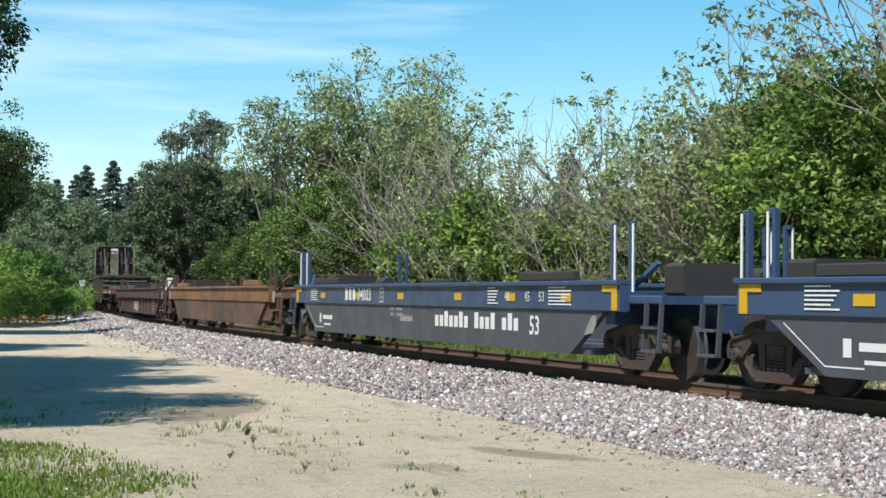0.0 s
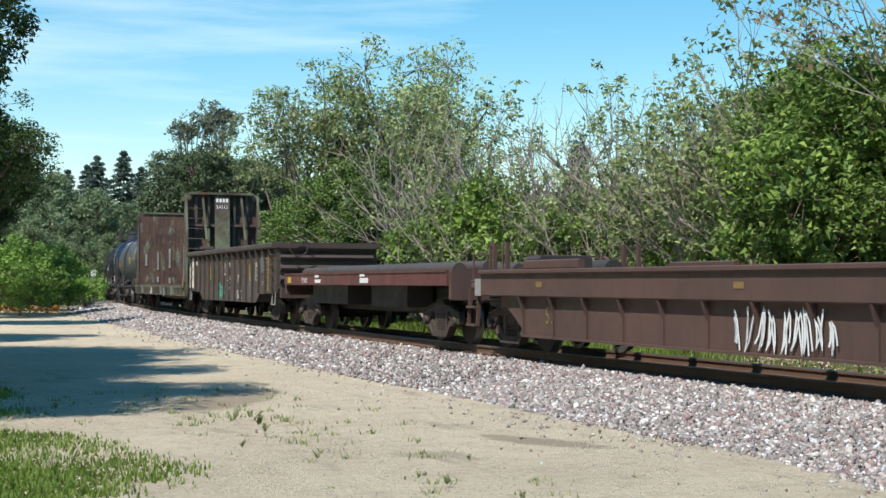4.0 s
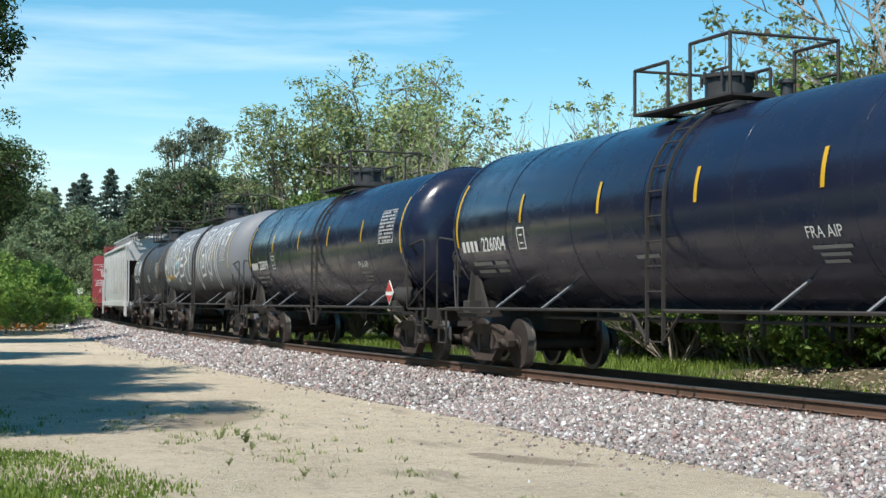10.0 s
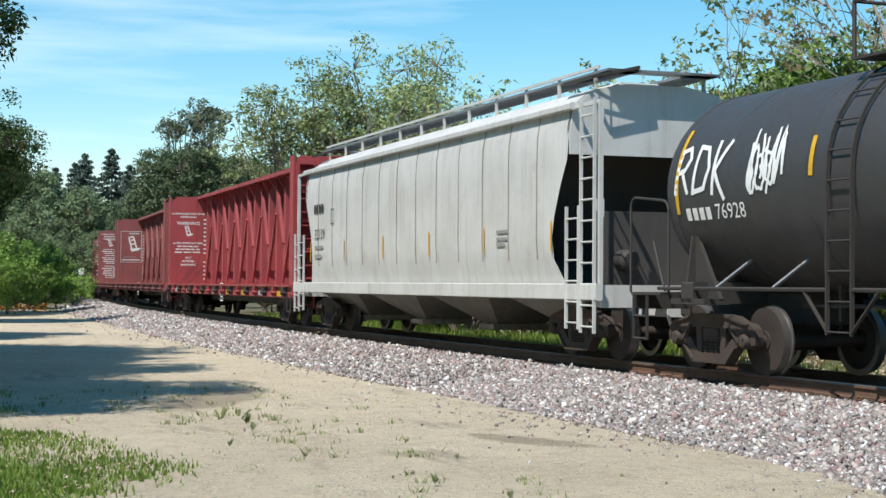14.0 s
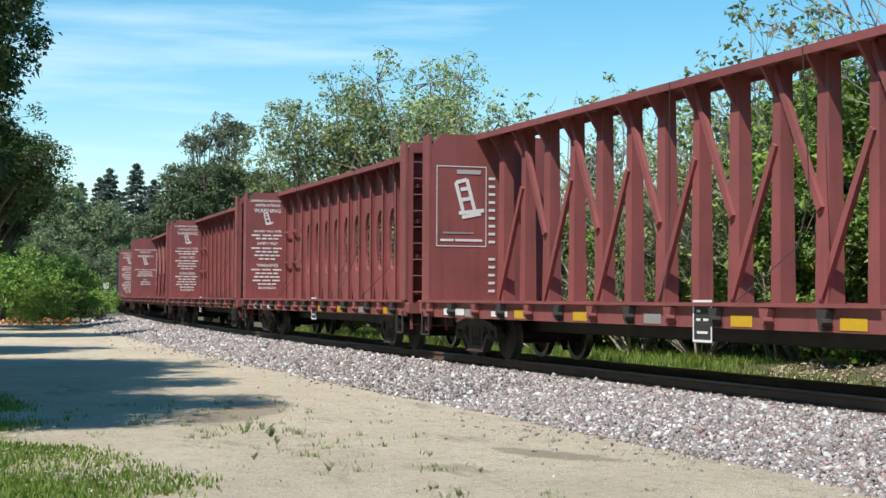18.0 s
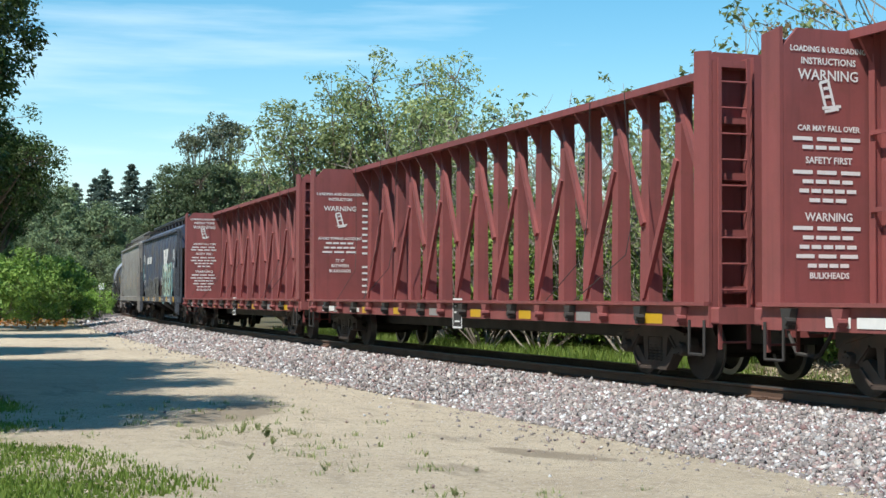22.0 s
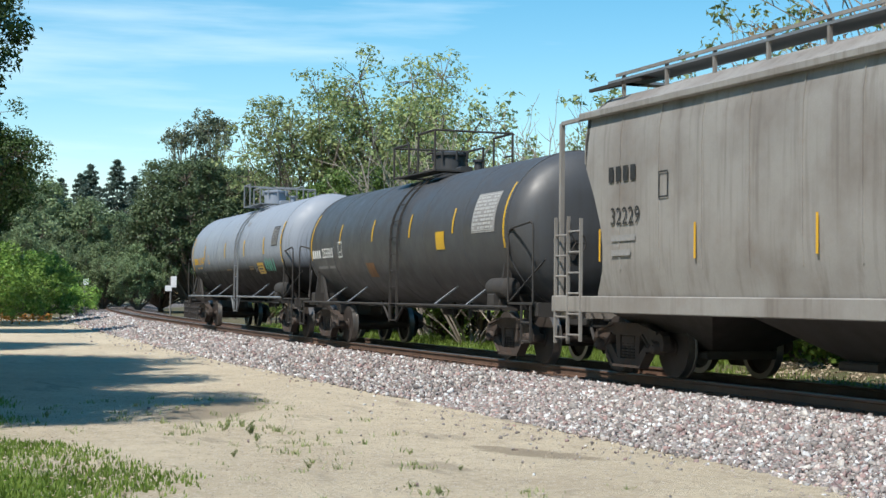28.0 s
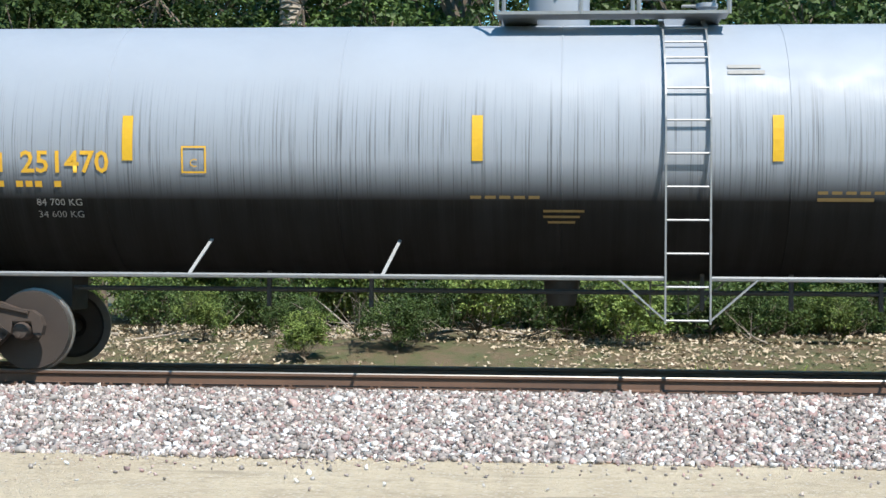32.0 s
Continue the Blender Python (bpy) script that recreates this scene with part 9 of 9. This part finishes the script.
strokes("white_tag", scribble(64, 0.5, 0.4, 3), 0.03, side(1.55, 1.75, -1.61), P_PALE, c)
for k in range(4):
    strokes("sill_scrawl", scribble(80 + k, 1.9, 0.16, 7, k % 2 == 1), 0.025, side(-5.4 + k * 3.1, 0.99, -1.645), P_PALE, c)
for k in range(6):
    panel("reflector", -6.75 + k * 2.7, 0.99, 0.42, 0.2, P_GOLD, c, -1.65)
for k in range(8):
    strokes("mint_stripe", [[(0, k * 0.12), (0.28, k * 0.12 + 0.07)]], 0.045, side(6.15, 1.45, -1.61), P_AQUA, c)

c, B, sl, rf = hopper("tan-grey covered hopper with dusty streaks", 18.3, P_TAN, P_TAN, P_UNDER, 4.5)
couple(c, 388.54, 406.81)
dress_hopper(c, B, "32229")

# last two tank cars
c, T, R, zc = tank_car("matt dark grey tank car with yellow placard", 16.7, P_DARKGREY, yellow_n=6, R=1.45, zc=2.43)
couple(c, 407.31, 423.95)
owner_mark("owner_mark", c, -T + 0.9, zc - 0.3, 4, 0.28, P_WHITE, (R, zc))
lettering("number", "255505", 0.34, side(-T + 1.8, zc - 0.3), P_WHITE, c, wrap=(R, zc), bold=0.006)
strokes("class_box", [[(0, 0), (0.3, 0), (0.3, 0.36), (0, 0.36), (0, 0)], [(0.08, 0.12), (0.22, 0.12)]], 0.025, side(-T + 3.3, zc - 0.3), P_WHITE, c, (R, zc))
bars("load_stencil", [(0, 0, 0.9, 0.07), (1.05, 0, 0.5, 0.07)], side(-T + 1.2, zc - 0.58), P_FADED, c, (R, zc))
panel("yellow_placard", 3.05, zc - 0.3, 0.5, 0.36, P_YELLOW, c, wrap=(R, zc))
panel("orange_placard", -2.0, zc - 0.85, 0.6, 0.36, P_OCHRE, c, wrap=(R, zc))
data_panel(c, T - 2.3, zc + 0.0, 1.1, 0.7, P_WHITE, (R, zc), P_FADED)

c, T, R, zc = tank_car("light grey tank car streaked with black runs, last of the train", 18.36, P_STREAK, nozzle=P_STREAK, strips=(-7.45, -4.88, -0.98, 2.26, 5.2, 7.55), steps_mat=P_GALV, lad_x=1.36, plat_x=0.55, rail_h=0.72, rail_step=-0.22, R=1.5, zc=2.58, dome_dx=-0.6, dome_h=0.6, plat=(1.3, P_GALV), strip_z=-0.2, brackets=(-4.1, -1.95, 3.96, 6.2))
couple(c, 423.95, 442.31)
owner_mark("owner_mark", c, -7.05, zc - 0.33, 4, 0.3, P_GOLD, (R, zc))
lettering("number", "251470", 0.34, side(-6.05, zc - 0.33), P_GOLD, c, wrap=(R, zc), bold=0.006)
strokes("class_box", [[(0, 0), (0.26, 0), (0.26, 0.28), (0, 0.28), (0, 0)]], 0.02, side(-4.2, zc - 0.33), P_GOLD, c, (R, zc))
lettering("class_letter", "C", 0.13, side(-4.12, zc - 0.27), P_GOLD, c, wrap=(R, zc))
bars("slogan_line", [(k * 0.11, 0, 0.08, 0.07) for k in range(9) if k not in (3, 7)], side(-6.55, zc - 0.5), P_GOLD, c, (R, zc))
lettering("load_limit", "84 700 KG", 0.12, side(-5.9, zc - 0.72), P_FADED, c, wrap=(R, zc))
lettering("load_limit", "34 600 KG", 0.12, side(-5.9, zc - 0.87), P_FADED, c, wrap=(R, zc))
bars("note_stencil", [(k * 0.16, 0, 0.12, 0.035) for k in range(5)] + [(0.8, -0.16, 0.45, 0.03), (0.8, -0.23, 0.4, 0.03), (0.85, -0.3, 0.3, 0.03)], side(-1.0, zc - 0.62), P_DIMGOLD, c, (R, zc))
bars("note_stencil", [(k * 0.15, 0, 0.11, 0.035) for k in range(5)] + [(0, -0.08, 0.6, 0.04)], side(2.75, zc - 0.56), P_DIMGOLD, c, (R, zc))
bars("note_stencil", [(0, 0, 0.4, 0.05), (0, 0.08, 0.36, 0.05)], side(1.8, zc + 0.8), P_FADED, c, (R, zc))
panel("yellow_placard", 4.05, zc - 0.8, 0.85, 0.36, P_YELLOW, c, wrap=(R, zc), label="yellow notice with unreadable black lines")
bars("placard_text", [(0.08, 0.24, 0.7, 0.03), (0.15, 0.14, 0.55, 0.05), (0.2, 0.06, 0.45, 0.03)], side(4.05, zc - 0.8), P_BLACKLET, c, (R + 0.006, zc))
strokes("green_tag", scribble(61, 1.3, 0.4, 5, False), 0.045, side(5.15, zc - 0.72), P_MINT, c, (R, zc))
strokes("white_tag", scribble(63, 0.4, 0.35, 3, False), 0.02, side(3.6, zc - 0.75), P_HAZE, c, (R, zc))
data_panel(c, 6.35, zc + 0.05, 0.72, 0.5, P_FADED, (R, zc), P_BLACK)


# ---- motions ----
SPEED = ((0, 14.64), (4, 14.4), (8, 14.28), (12, 14.1), (16, 13.69), (20, 13.24), (24, 12.87), (28, 12.53), (32, 12.27))


def run(t):
    """Metres that the train has gone at t seconds."""
    d = 0.0
    for (t0, v0), (t1, v1) in zip(SPEED, SPEED[1:]):
        if t <= t0:
            break
        e = min(t, t1)
        ve = v0 + (v1 - v0) * (e - t0) / (t1 - t0)
        d += (v0 + ve) / 2 * (e - t0)
    return d


def car_pose(s, half):
    """A car whose two trucks ride the line, half a truck spacing either side of s."""
    x0, y0, _ = on_line(s + half)
    x1, y1, _ = on_line(s - half)
    a = math.atan2(y1 - y0, x1 - x0)
    return Matrix.Translation(((x0 + x1) / 2, (y0 + y1) / 2, RAIL)) @ Matrix.Rotation(a, 4, "Z")


def motions():
    for car, u, length in TRAIN:
        half = car["truck_at"]
        walk(car, [(k * 0.5, car_pose(u - run(k * 0.5), half)) for k in range(65)])
        # wheels turn while the car is in sight
        turning = []
        for k in range(0, 481):
            t = k / 15
            s = u - run(t)
            if -32 < s < 85 or k in (0, 480):
                turning.append((t, run(t)))
        for t_ in (o for o in car.children if o.name.startswith("truck")):
            for w in (o for o in t_.children if o.name.startswith("wheelset")):
                base = w.matrix_basis.translation.copy()
                rows, last = [], None
                for t, d in turning:
                    if last is None or t - last[0] > 0.1:
                        shown = d % (2 * math.pi * WHEEL_R)
                        if last is not None:
                            rows.append((t, Matrix.Translation(base) @ Matrix.Rotation(last[1], 4, "Y")))
                            last = (t, last[1], d)
                            continue
                        last = (t, 0.0, d)
                    else:
                        last = (t, last[1] + (d - last[2]) / WHEEL_R, d)
                    rows.append((t, Matrix.Translation(base) @ Matrix.Rotation(last[1], 4, "Y")))
                walk(w, rows)


motions()
